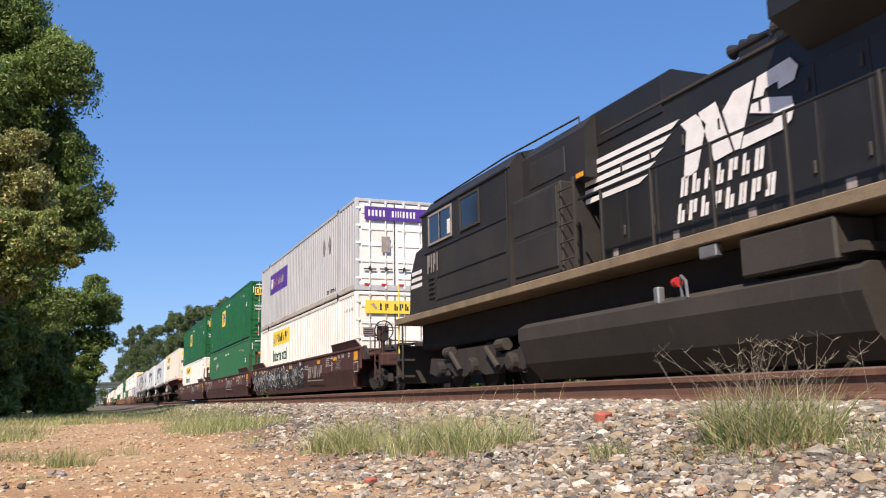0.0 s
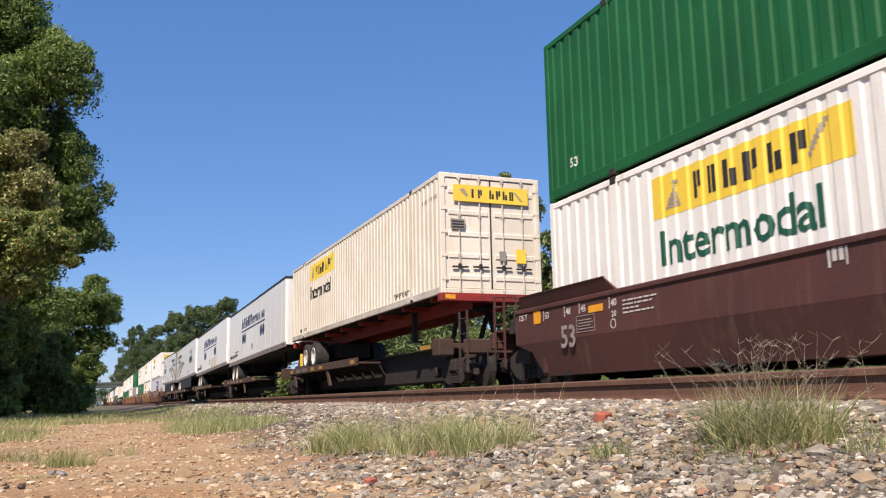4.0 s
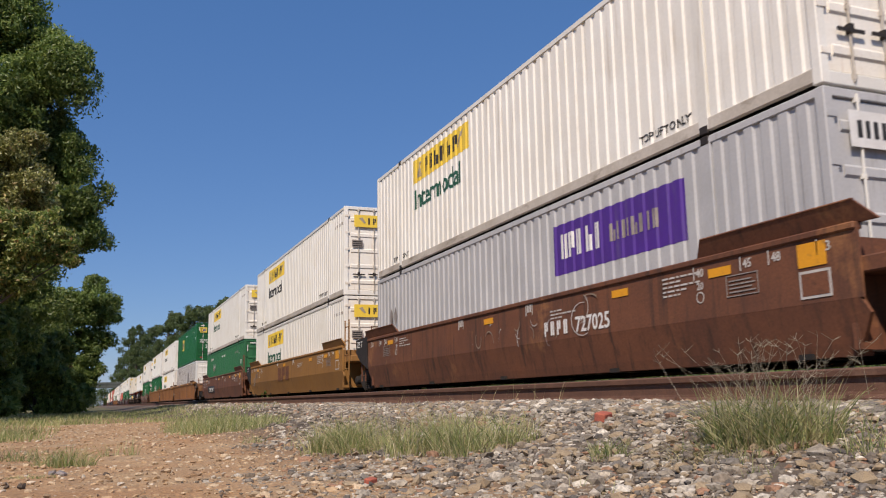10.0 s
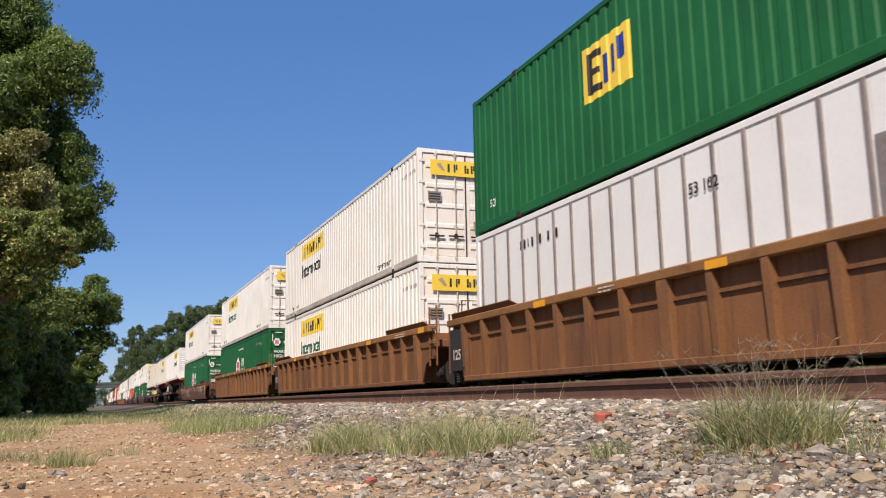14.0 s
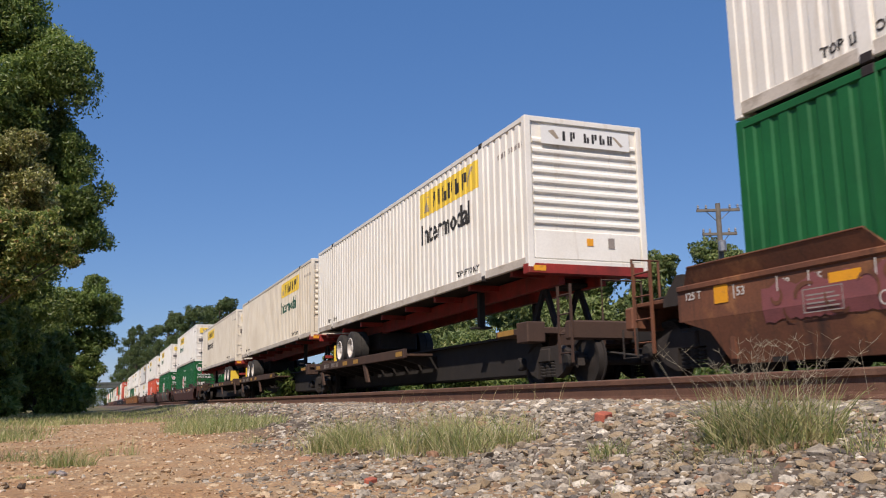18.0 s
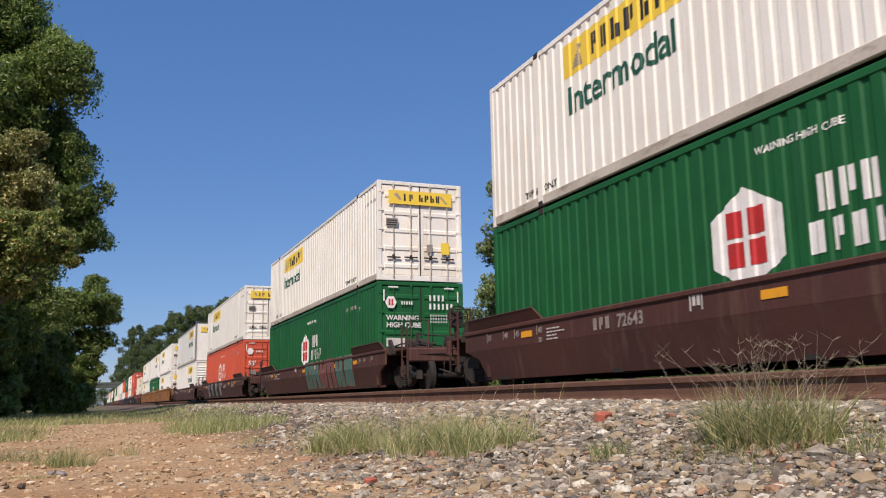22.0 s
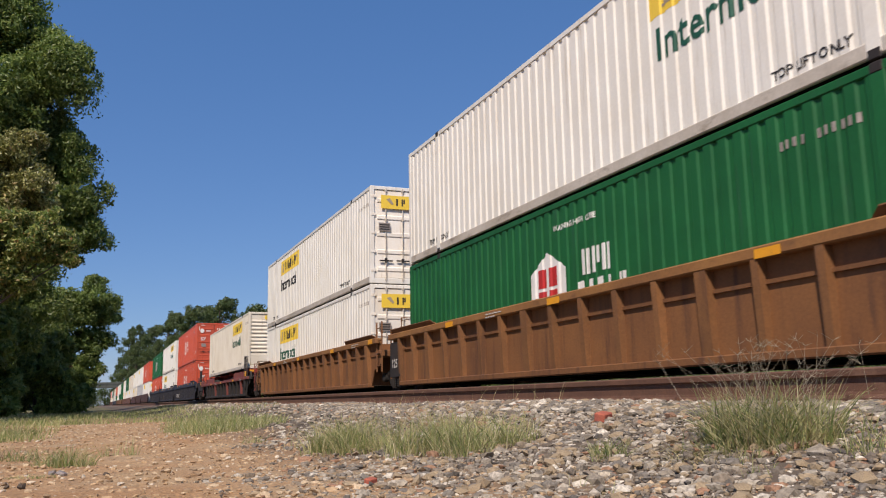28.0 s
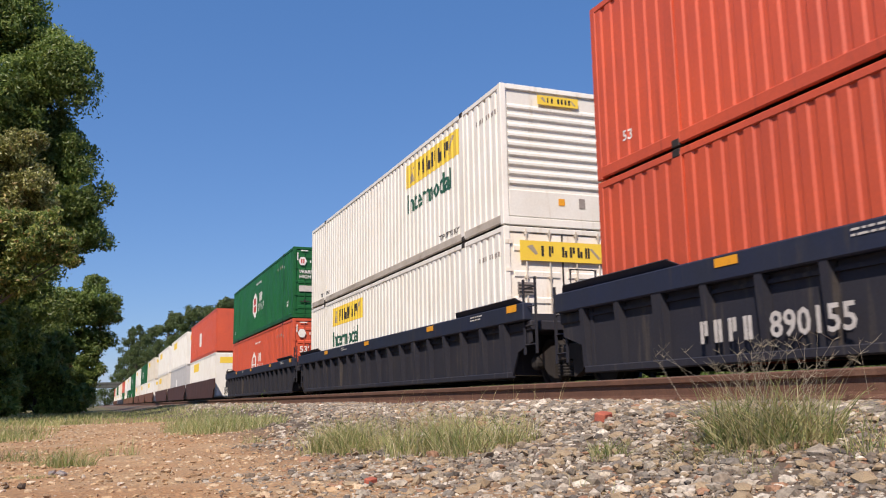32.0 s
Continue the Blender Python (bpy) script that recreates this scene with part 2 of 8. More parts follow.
M["silver"] = surf("silver_stripe", (0.42, 0.42, 0.42), (0.36, 0.36, 0.36), 0.5, scale=3, bump=0.0, detail_mix=0.06)
M["graf_dark"] = surf("dark_spray_paint", (0.016, 0.017, 0.019), (0.03, 0.03, 0.032), 0.55, scale=2, bump=0.0)
M["graf_pale"] = surf("pale_spray_paint", (0.30, 0.36, 0.38), (0.22, 0.27, 0.30), 0.55, scale=3, bump=0.0)
M["graf_teal"] = surf("teal_spray_paint", (0.07, 0.20, 0.17), (0.09, 0.17, 0.14), 0.6, scale=3, bump=0.0)
M["graf_rose"] = surf("rose_spray_paint", (0.26, 0.085, 0.085), (0.20, 0.07, 0.07), 0.6, scale=3, bump=0.0)
M["graf_tan"] = surf("tan_spray_paint", (0.30, 0.22, 0.15), (0.22, 0.16, 0.12), 0.6, scale=3, bump=0.0)
M["rail_rust"] = surf("rusty_rail", (0.155, 0.075, 0.045), (0.11, 0.052, 0.033), 0.85, scale=4, grain=80, bump=0.25, detail_mix=0.25, blot=(0.20, 0.11, 0.07), blot_at=0.6)
M["rail_head"] = surf("worn_rail_head", (0.36, 0.30, 0.25), (0.48, 0.43, 0.38), 0.42, 0.6, scale=4, grain=80, bump=0.1)
M["tie"] = surf("old_tie_wood", (0.085, 0.060, 0.042), (0.13, 0.10, 0.075), 0.9, scale=3, grain=50, bump=0.4, streak=(0.05, 0.035, 0.025), streak_stretch=(0.5, 14, 14), vary=0.2)
M["bark"] = surf("bark", (0.085, 0.065, 0.050), (0.05, 0.04, 0.032), 0.9, scale=4, grain=30, bump=0.5, streak=(0.12, 0.10, 0.08), streak_stretch=(8, 8, 1))
M["pole_wood"] = surf("pole_wood", (0.19, 0.17, 0.14), (0.13, 0.115, 0.095), 0.85, scale=3, grain=40, bump=0.2)
M["concrete"] = surf("bridge_concrete", (0.10, 0.115, 0.10), (0.075, 0.085, 0.08), 0.85, scale=0.5, grain=8, bump=0.1, streak=(0.05, 0.05, 0.045))
STONE_COLS = [(0.0, (0.315, 0.268, 0.205)), (0.13, (0.205, 0.180, 0.148)), (0.28, (0.44, 0.382, 0.295)), (0.40, (0.095, 0.083, 0.070)), (0.46, (0.40, 0.30, 0.18)),
              (0.60, (0.255, 0.205, 0.150)), (0.72, (0.56, 0.495, 0.40)), (0.83, (0.165, 0.132, 0.098)), (0.89, (0.36, 0.19, 0.105)), (0.94, (0.74, 0.67, 0.55))]
M["stone"] = surf("ballast_stone", (0.19, 0.172, 0.148), (0.27, 0.230, 0.18), 0.9, scale=12, grain=90, bump=0.3, island=STONE_COLS, detail_mix=0.5, blot=(0.33, 0.235, 0.142), blot_at=0.59, blot_scale=1.9)
M["grit"] = surf("tan_grit", (0.46, 0.32, 0.19), (0.55, 0.42, 0.27), 0.9, scale=12, grain=90, bump=0.3, island=[(0.0, (0.50, 0.34, 0.19)), (0.3, (0.38, 0.25, 0.14)), (0.55, (0.60, 0.46, 0.30)), (0.8, (0.24, 0.165, 0.10)), (0.9, (0.66, 0.58, 0.46))], detail_mix=0.4)
M["brick"] = surf("red_brick", (0.44, 0.12, 0.07), (0.36, 0.10, 0.065), 0.85, scale=20, grain=120, bump=0.3)
M["leaf"] = leafy("green_leaves", [(0.0, (0.070, 0.128, 0.028)), (0.5, (0.165, 0.235, 0.055)), (1.0, (0.30, 0.36, 0.10))], 0.42, 0.5)
M["leaf_yellow"] = leafy("yellowing_leaves", [(0.0, (0.045, 0.085, 0.018)), (0.45, (0.15, 0.215, 0.046)), (0.80, (0.40, 0.43, 0.12)), (0.96, (0.52, 0.45, 0.17)), (1.0, (0.32, 0.13, 0.07))], 0.4, 0.45)
M["leaf_far"] = leafy("distant_leaves", [(0.0, (0.045, 0.082, 0.026)), (0.6, (0.088, 0.130, 0.040)), (1.0, (0.15, 0.185, 0.058))], 0.5, 0.3)
# leaf_far lightened: sunshine on the trees across the line put into the colour
M["leaf_sun"] = leafy("painted_sunlit_leaves", [(0.0, (0.09, 0.135, 0.040)), (0.6, (0.17, 0.225, 0.070)), (1.0, (0.28, 0.31, 0.11))], 0.5, 0.4)
M["leaf_red"] = leafy("reddish_leaves", [(0.0, (0.12, 0.04, 0.03)), (0.6, (0.10, 0.06, 0.03)), (1.0, (0.08, 0.09, 0.03))])
M["leaf_russet"] = leafy("russet_leaves", [(0.0, (0.10, 0.108, 0.030)), (0.5, (0.21, 0.212, 0.062)), (0.80, (0.37, 0.38, 0.12)), (0.92, (0.64, 0.60, 0.28)), (1.0, (0.42, 0.28, 0.13))], 0.4, 0.4)
M["grass"] = leafy("dry_green_grass", [(0.0, (0.19, 0.255, 0.075)), (0.40, (0.33, 0.375, 0.13)), (0.70, (0.50, 0.47, 0.22)), (1.0, (0.68, 0.61, 0.36))], 0.6, 0.42)
M["seed"] = leafy("brown_seed_heads", [(0.0, (0.30, 0.26, 0.17)), (0.6, (0.42, 0.37, 0.27)), (1.0, (0.22, 0.18, 0.12))], 0.6, 0.2)
M["grass_dry"] = leafy("straw_grass", [(0.0, (0.36, 0.30, 0.14)), (0.6, (0.54, 0.45, 0.24)), (1.0, (0.30, 0.29, 0.11))], 0.6, 0.3)


def ground_material():
    m = surf("dirt_and_grass", (0.45, 0.25, 0.112), (0.53, 0.365, 0.20), 0.95, scale=1.6, grain=60, bump=1.0, detail_mix=0.6, streak=(0.37, 0.225, 0.115), streak_at=0.52, streak_stretch=(1.3, 0.5, 1),
             blot=(0.43, 0.31, 0.185), blot_at=0.54, blot_scale=2.2)
    n, ln = m.node_tree.nodes, m.node_tree.links
    bsdf = n["Principled BSDF"]
    old = bsdf.inputs["Base Color"].links[0].from_socket
    co = n.new("ShaderNodeTexCoord")
    sep = n.new("ShaderNodeSeparateXYZ")
    ln.new(co.outputs["Object"], sep.inputs[0])
    tex = n.new("ShaderNodeTexNoise")
    tex.inputs["Scale"].default_value, tex.inputs["Detail"].default_value = 0.35, 7
    ln.new(co.outputs["Object"], tex.inputs["Vector"])
    # turf far off and away from the dirt apron, bed of fines under the ballast, darkened to paint shade between stones
    add = n.new("ShaderNodeMath")
    add.operation = "MULTIPLY_ADD"
    add.inputs[1].default_value, add.inputs[2].default_value = 16.0, -8.0
    ln.new(tex.outputs[0], add.inputs[0])
    far = n.new("ShaderNodeMath")
    ln.new(add.outputs[0], far.inputs[0])
    ln.new(sep.outputs[1], far.inputs[1])
    mr = n.new("ShaderNodeMapRange")
    mr.inputs["From Min"].default_value, mr.inputs["From Max"].default_value = 16, 26
    ln.new(far.outputs[0], mr.inputs[0])
    mx = n.new("ShaderNodeMix")
    mx.data_type = "RGBA"
    mx.inputs[7].default_value = (0.15, 0.135, 0.055, 1)
    ln.new(mr.outputs[0], mx.inputs[0])
    ln.new(old, mx.inputs[6])
    bed = n.new("ShaderNodeMapRange")
    bed.inputs["From Min"].default_value, bed.inputs["From Max"].default_value = 0.9, 1.7
    ln.new(sep.outputs[0], bed.inputs[0])
    mx2 = n.new("ShaderNodeMix")
    mx2.data_type = "RGBA"
    mx2.inputs[7].default_value = (0.115, 0.085, 0.058, 1)
    ln.new(bed.outputs[0], mx2.inputs[0])
    ln.new(mx.outputs[2], mx2.inputs[6])
    ln.new(mx2.outputs[2], bsdf.inputs["Base Color"])
    return m


M["ground"] = ground_material()


# ---- mesh helpers ----
class Geo:
    """Collects vertices and faces of one mesh."""

    def __init__(self):
        self.v, self.f = [], []

    def add(self, verts, faces):
        k = len(self.v)
        self.v += [tuple(p) for p in verts]
        self.f += [tuple(i + k for i in f) for f in faces]
        return self

    def box(self, x0, x1, y0, y1, z0, z1, c=0.0):
        """A box, its edges chamfered by c."""
        c = min(c, abs(x1 - x0) * 0.45, abs(y1 - y0) * 0.45, abs(z1 - z0) * 0.45)
        if c <= 0:
            vs = [(x, y, z) for z in (z0, z1) for y in (y0, y1) for x in (x0, x1)]
            return self.add(vs, [(0, 2, 3, 1), (4, 5, 7, 6), (0, 1, 5, 4), (1, 3, 7, 5), (3, 2, 6, 7), (2, 0, 4, 6)])
        xs, ys, zs = (x0, x1), (y0, y1), (z0, z1)
        vs, at = [], {}
        for i in (0, 1):
            for j in (0, 1):
                for k in (0, 1):
                    s = (1 - 2 * i, 1 - 2 * j, 1 - 2 * k)
                    p = (xs[i], ys[j], zs[k])
                    for a in range(3):
                        at[i, j, k, a] = len(vs)
                        vs.append(tuple(p[b] + (0 if b == a else s[b] * c) for b in range(3)))
        fs = []
        for i in (0, 1):
            fs.append([at[i, 0, 0, 0], at[i, 1, 0, 0], at[i, 1, 1, 0], at[i, 0, 1, 0]])
            fs.append([at[0, i, 0, 1], at[1, i, 0, 1], at[1, i, 1, 1], at[0, i, 1, 1]])
            fs.append([at[0, 0, i, 2], at[1, 0, i, 2], at[1, 1, i, 2], at[0, 1, i, 2]])
            for j in (0, 1):
                fs.append([at[i, j, 0, 0], at[i, j, 1, 0], at[i, j, 1, 1], at[i, j, 0, 1]])
                fs.append([at[i, 0, j, 0], at[i, 1, j, 0], at[i, 1, j, 2], at[i, 0, j, 2]])
                fs.append([at[0, i, j, 1], at[1, i, j, 1], at[1, i, j, 2], at[0, i, j, 2]])
                for k in (0, 1):
                    fs.append([at[i, j, k, 0], at[i, j, k, 1], at[i, j, k, 2]])
        return self.add(vs, fs)

    def prism(self, poly, axis, a, b):
        """A polygon in the two other axes, drawn out along axis from a to b."""
        o = [i for i in range(3) if i != axis]
        vs = []
        for t in (a, b):
            for p in poly:
                q = [0, 0, 0]
                q[axis], q[o[0]], q[o[1]] = t, p[0], p[1]
                vs.append(q)
        n = len(poly)
        return self.add(vs, [tuple(range(n - 1, -1, -1)), tuple(range(n, 2 * n))] + [(i, (i + 1) % n, n + (i + 1) % n, n + i) for i in range(n)])

    def tube(self, pts, r, n=8, r2=None):
        """A round bar along a line of points."""
        pts = [Vector(p) for p in pts]
        vs, fs = [], []
        for i, p in enumerate(pts):
            d = (pts[min(i + 1, len(pts) - 1)] - pts[max(i - 1, 0)]).normalized()
            s = d.cross(Vector((0, 0, 1)) if abs(d.z) < 0.9 else Vector((1, 0, 0))).normalized()
            t = s.cross(d)
            rr = r if r2 is None else r + (r2 - r) * i / (len(pts) - 1)
            vs += [p + rr * (math.cos(2 * math.pi * k / n) * s + math.sin(2 * math.pi * k / n) * t) for k in range(n)]
        for i in range(len(pts) - 1):
            fs += [(i * n + k, i * n + (k + 1) % n, (i + 1) * n + (k + 1) % n, (i + 1) * n + k) for k in range(n)]
        fs += [tuple(range(n)), tuple(range((len(pts) - 1) * n, len(pts) * n))]
        return self.add(vs, fs)

    def lathe(self, prof, axis=0, at=(0, 0, 0), n=20, caps=True):
        """A profile of (along, radius) turned about an axis."""
        o = [i for i in range(3) if i != axis]
        vs = []
        for a, r in prof:
            for k in range(n):
                q = list(at)
                q[axis] += a
                q[o[0]] += r * math.cos(2 * math.pi * k / n)
                q[o[1]] += r * math.sin(2 * math.pi * k / n)
                vs.append(q)
        m = len(prof)
        fs = [(i * n + k, i * n + (k + 1) % n, (i + 1) * n + (k + 1) % n, (i + 1) * n + k) for i in range(m - 1) for k in range(n)]
        if caps:
            fs += [tuple(range(n)), tuple(range((m - 1) * n, m * n))]
        return self.add(vs, fs)

    def mesh(self, name, mat, smooth=False):
        me = bpy.data.meshes.new(name)
        me.from_pydata(self.v, [], self.f)
        bm = bmesh.new()
        bm.from_mesh(me)
        bmesh.ops.recalc_face_normals(bm, faces=bm.faces)
        bm.to_mesh(me)
        bm.free()
        if smooth:
            me.shade_smooth()
            me.set_sharp_from_angle(angle=radians(35))
        me.materials.append(mat)
        return me


def thing(name, label, category, group="", kind=""):
    return tagged(new(name), label, category, group, kind)


def part(name, geo, mat, parent, label="", at=None, smooth=False):
    """One mesh under a thing or a part."""
    me = geo if isinstance(geo, bpy.types.Mesh) else geo.mesh(name, M[mat] if isinstance(mat, str) else mat, smooth)
    ob = new(name, me)
    ob.parent = parent
    if at:
        ob.location = at
    return tagged(ob, label)


def raw_mesh(name, verts, quads, mat):
    """A large mesh from arrays of vertices and quads."""
    me = bpy.data.meshes.new(name)
    verts, quads = np.asarray(verts, np.float32), np.asarray(quads, np.int32)
    me.vertices.add(len(verts))
    me.vertices.foreach_set("co", verts.ravel())
    k = quads.shape[1]
    me.loops.add(quads.size)
    me.loops.foreach_set("vertex_index", quads.ravel())
    me.polygons.add(len(quads))
    me.polygons.foreach_set("loop_start", np.arange(0, quads.size, k, dtype=np.int32))
    me.update(calc_edges=True)
    me.validate()
    me.shade_flat()
    me.materials.append(mat)
    return me


def words(text, size, mat, name="lettering"):
    """A flat mesh of built-in lettering in the xy plane, its origin at the lower left."""
    cu = bpy.data.curves.new(name, "FONT")
    cu.body, cu.size, cu.resolution_u, cu.extrude, cu.offset = text, size, 2, 0.001, size * 0.018
    ob = bpy.data.objects.new(name, cu)
    scene.collection.objects.link(ob)
    bpy.context.view_layer.update()
    me = bpy.data.meshes.new_from_object(ob.evaluated_get(bpy.context.evaluated_depsgraph_get()))
    bpy.data.objects.remove(ob)
    bpy.data.curves.remove(cu)
    me.materials.append(M[mat])
    return me


# signs lie on the near side (facing -x, reading towards -y) or on the near end (facing -y, reading towards +x)
def on_side(ob, x, y, z):
    ob.location, ob.rotation_euler = (x, y, z), (math.pi / 2, 0, -math.pi / 2)
    return ob


def on_end(ob, x, y, z):
    ob.location, ob.rotation_euler = (x, y, z), (math.pi / 2, 0, 0)
    return ob


def flat(polys, thick=0.003):
    """Plain shapes in the xy plane, a little thick."""
    g = Geo()
    for p in polys:
        g.prism(p, 2, 0, thick)
    return g


def rect(x0, y0, x1, y1, lean=0.0):
    return [(x0, y0), (x1, y0), (x1 + lean, y1), (x0 + lean, y1)]


def block_sign(w, h, i):
    """Two plain upright bars of uneven height, as boxes (x0, z0, x1, z1) in a cell of that width and height."""
    lift = (0.0, 0.40, 0.0, 0.0, 0.34)[i % 5] * h
    return [(0.04 * w, 0, 0.40 * w, h), (0.50 * w, lift, 0.86 * w, h if lift else (0.62, 1.0)[i % 2] * h)]


def bars(widths, height, gap, lean=0.0):
    """A row of plain shapes, one for a letter; a width below zero is a space."""
    out, x, i = [], 0.0, len(widths)
    for w in widths:
        if w > 0:
            cell = block_sign(w, height, i) if w > 0.10 else [(0.14 * w, 0, 0.80 * w, height)]
            for x0, z0, x1, z1 in cell:
                k0, k1 = lean * z0 / height, lean * z1 / height
                out.append([(x + x0 + k0, z0), (x + x1 + k0, z0), (x + x1 + k1, z1), (x + x0 + k1, z1)])
            i += 1
        x += abs(w) + gap
    return out


def disc(cx, cy, rx, ry, n=28):
    return [(cx + rx * math.cos(2 * math.pi * k / n), cy + ry * math.sin(2 * math.pi * k / n)) for k in range(n)]


# ---- the train: where each car stands along the track ----
XC = 8.535  # centre line of the main track
RIDERS = []  # thing, distance along the train, height, slope


def run(t):
    """Metres that the train has gone, counted from 16 s."""
    k = (t - 16.0) / 16.0
    return 284.147 * k + 6.944 * k ** 2 + 0.313 * k ** 3 + 0.720 * k ** 4


made = {}


def ride(key, build, u, z=0.0, slope=0.0, label=""):
    """Puts a thing of this kind on the train, built once and copied after that."""
    if key not in made:
        ob = made[key] = build()
    else:
        ob = copy_thing(made[key], Matrix())
        for child in ob.children_recursive:
            if child.name.startswith("wheelset"):
                WHEELS.append(child)
    if label:
        tagged(ob, label)
    ob.location = (XC, u - run(0), z)
    RIDERS.append((ob, u, z, slope))
    return ob


WHEELS = []

# ---- containers ----
CL, CW, CH = 16.22, 2.59, 2.896
PITCH_C, DEPTH_C = 0.29, 0.025
HX = CW / 2


def breaks(y0, y1):
    """The bends of the corrugation between y0 and y1 with their depth."""
    out = [(y0, depth(y0))]
    k = math.floor(y0 / PITCH_C)
    while k * PITCH_C < y1:
        for a, d in ((0.0, 0.0), (0.145, 0.0), (0.178, 1.0), (0.257, 1.0)):
            y = k * PITCH_C + a
            if y0 + 1e-4 < y < y1 - 1e-4:
                out.append((y, d * DEPTH_C))
        k += 1
    return out + [(y1, depth(y1))]


def depth(y):
    a = (y / PITCH_C - math.floor(y / PITCH_C)) * PITCH_C
    d = 0.0 if a < 0.145 else (a - 0.145) / 0.033 if a < 0.178 else 1.0 if a < 0.257 else 1 - (a - 0.257) / 0.033
    return d * DEPTH_C


def ribbed(g, x, y0, y1, z0, z1, sign=-1, back=0.03):
    """A sheet with upright corrugations, its outer faces at x."""
    b = breaks(y0, y1)
    vs = []
    for y, d in b:
        xx = x - sign * d
        vs += [(xx, y, z0), (xx, y, z1), (xx - sign * back, y, z0), (xx - sign * back, y, z1)]
    fs = []
    for i in range(len(b) - 1):
        k = 4 * i
        fs += [(k, k + 1, k + 5, k + 4), (k + 2, k + 6, k + 7, k + 3), (k + 1, k + 3, k + 7, k + 5), (k, k + 4, k + 6, k + 2)]
    k = 4 * (len(b) - 1)
    fs += [(0, 2, 3, 1), (k, k + 1, k + 3, k + 2)]
    return g.add(vs, fs)


SIDE = {"smooth": False}


def decal(g, y0, y1, z0, z1, out=0.003, x=-HX + 0.012):
    """A patch of paint that follows the corrugation of the near side, or lies flat on a smooth one."""
    if SIDE["smooth"]:
        return g.box(x - out, x + 0.009, y0, y1, z0, z1)
    return ribbed(g, x - out, y0, y1, z0, z1, -1, 0.002)


def painted(ob, text, size, mat, y, z, label="", smooth_side=False):
    """Words painted on the near side from y towards -y, bent into the corrugation."""
    me = words(text, size, mat)
    bm = bmesh.new()
    bm.from_mesh(me)
    wide = max(v.co.x for v in bm.verts)
    if not smooth_side:
        for yb, _ in breaks(y - wide, y):
            bmesh.ops.bisect_plane(bm, geom=bm.verts[:] + bm.edges[:] + bm.faces[:], plane_co=(y - yb, 0, 0), plane_no=(1, 0, 0))
    for v in bm.verts:
        yy = y - v.co.x
        v.co = (-HX - 0.006 - v.co.z if smooth_side else -HX + 0.006 + depth(yy) - v.co.z, yy, z + v.co.y)
    bmesh.ops.recalc_face_normals(bm, faces=bm.faces)
    bm.to_mesh(me)
    bm.free()
    return part("lettering", me, None, ob, label)


def container_frame(ob, mat, smooth_side=False, posts=True):
    h, l = CH, CL / 2
    for s in (-1, 1):
        part("side_panel", ribbed(Geo(), s * (HX - 0.012), -l + 0.12, l - 0.12, 0.20, h - 0.10, s) if not smooth_side
             else Geo().box(min(s * (HX - 0.02), s * (HX - 0.05)), max(s * (HX - 0.02), s * (HX - 0.05)), -l + 0.05, l - 0.05, 0.12, h - 0.06), mat, ob)
        x0, x1 = sorted((s * HX, s * (HX - 0.07)))
        part("top_rail", Geo().box(x0, x1, -l + 0.1, l - 0.1, h - 0.11, h - 0.004, 0.012), mat, ob)
        part("bottom_rail", Geo().box(x0, x1, -l + 0.1, l - 0.1, 0.03, 0.21, 0.015), "rail_dirty" if mat in ("white", "cream", "grey") else mat, ob)
        for e in (-1, 1):
            y0, y1 = sorted((e * l, e * (l - 0.14)))
            part("corner_post", Geo().box(*sorted((s * (HX + 0.002), s * (HX - 0.13))), y0, y1, 0.0, h, 0.012), mat, ob)
            if posts and s < 0:
                yc = e * 6.10
                part("lift_post", Geo().box(*sorted((s * (HX + 0.004), s * (HX - 0.06))), yc - 0.10, yc + 0.10, 0.05, h - 0.04, 0.01), mat, ob)
                for z0 in (-0.004, h - 0.115):
                    part("casting", Geo().box(*sorted((s * (HX + 0.012), s * (HX - 0.12))), yc - 0.085, yc + 0.085, z0, z0 + 0.118, 0.012), "dirty_steel", ob, "dark steel lifting casting")
    part("roof", Geo().box(-HX + 0.03, HX - 0.03, -l + 0.05, l - 0.05, h - 0.05, h - 0.012), mat, ob)
    part("floor", Geo().box(-HX + 0.03, HX - 0.03, -l + 0.05, l - 0.05, 0.10, 0.16), "under", ob)
    part("end_wall", Geo().box(-HX + 0.1, HX - 0.1, l - 0.10, l - 0.02, 0.05, h - 0.05, 0.01), mat, ob)
    for e, z0, z1 in ((-1, 0.0, 0.16), (-1, h - 0.11, h)):
        part("end_beam", Geo().box(-HX + 0.1, HX - 0.1, -l + 0.005, -l + 0.10, z0, z1, 0.012), mat, ob)


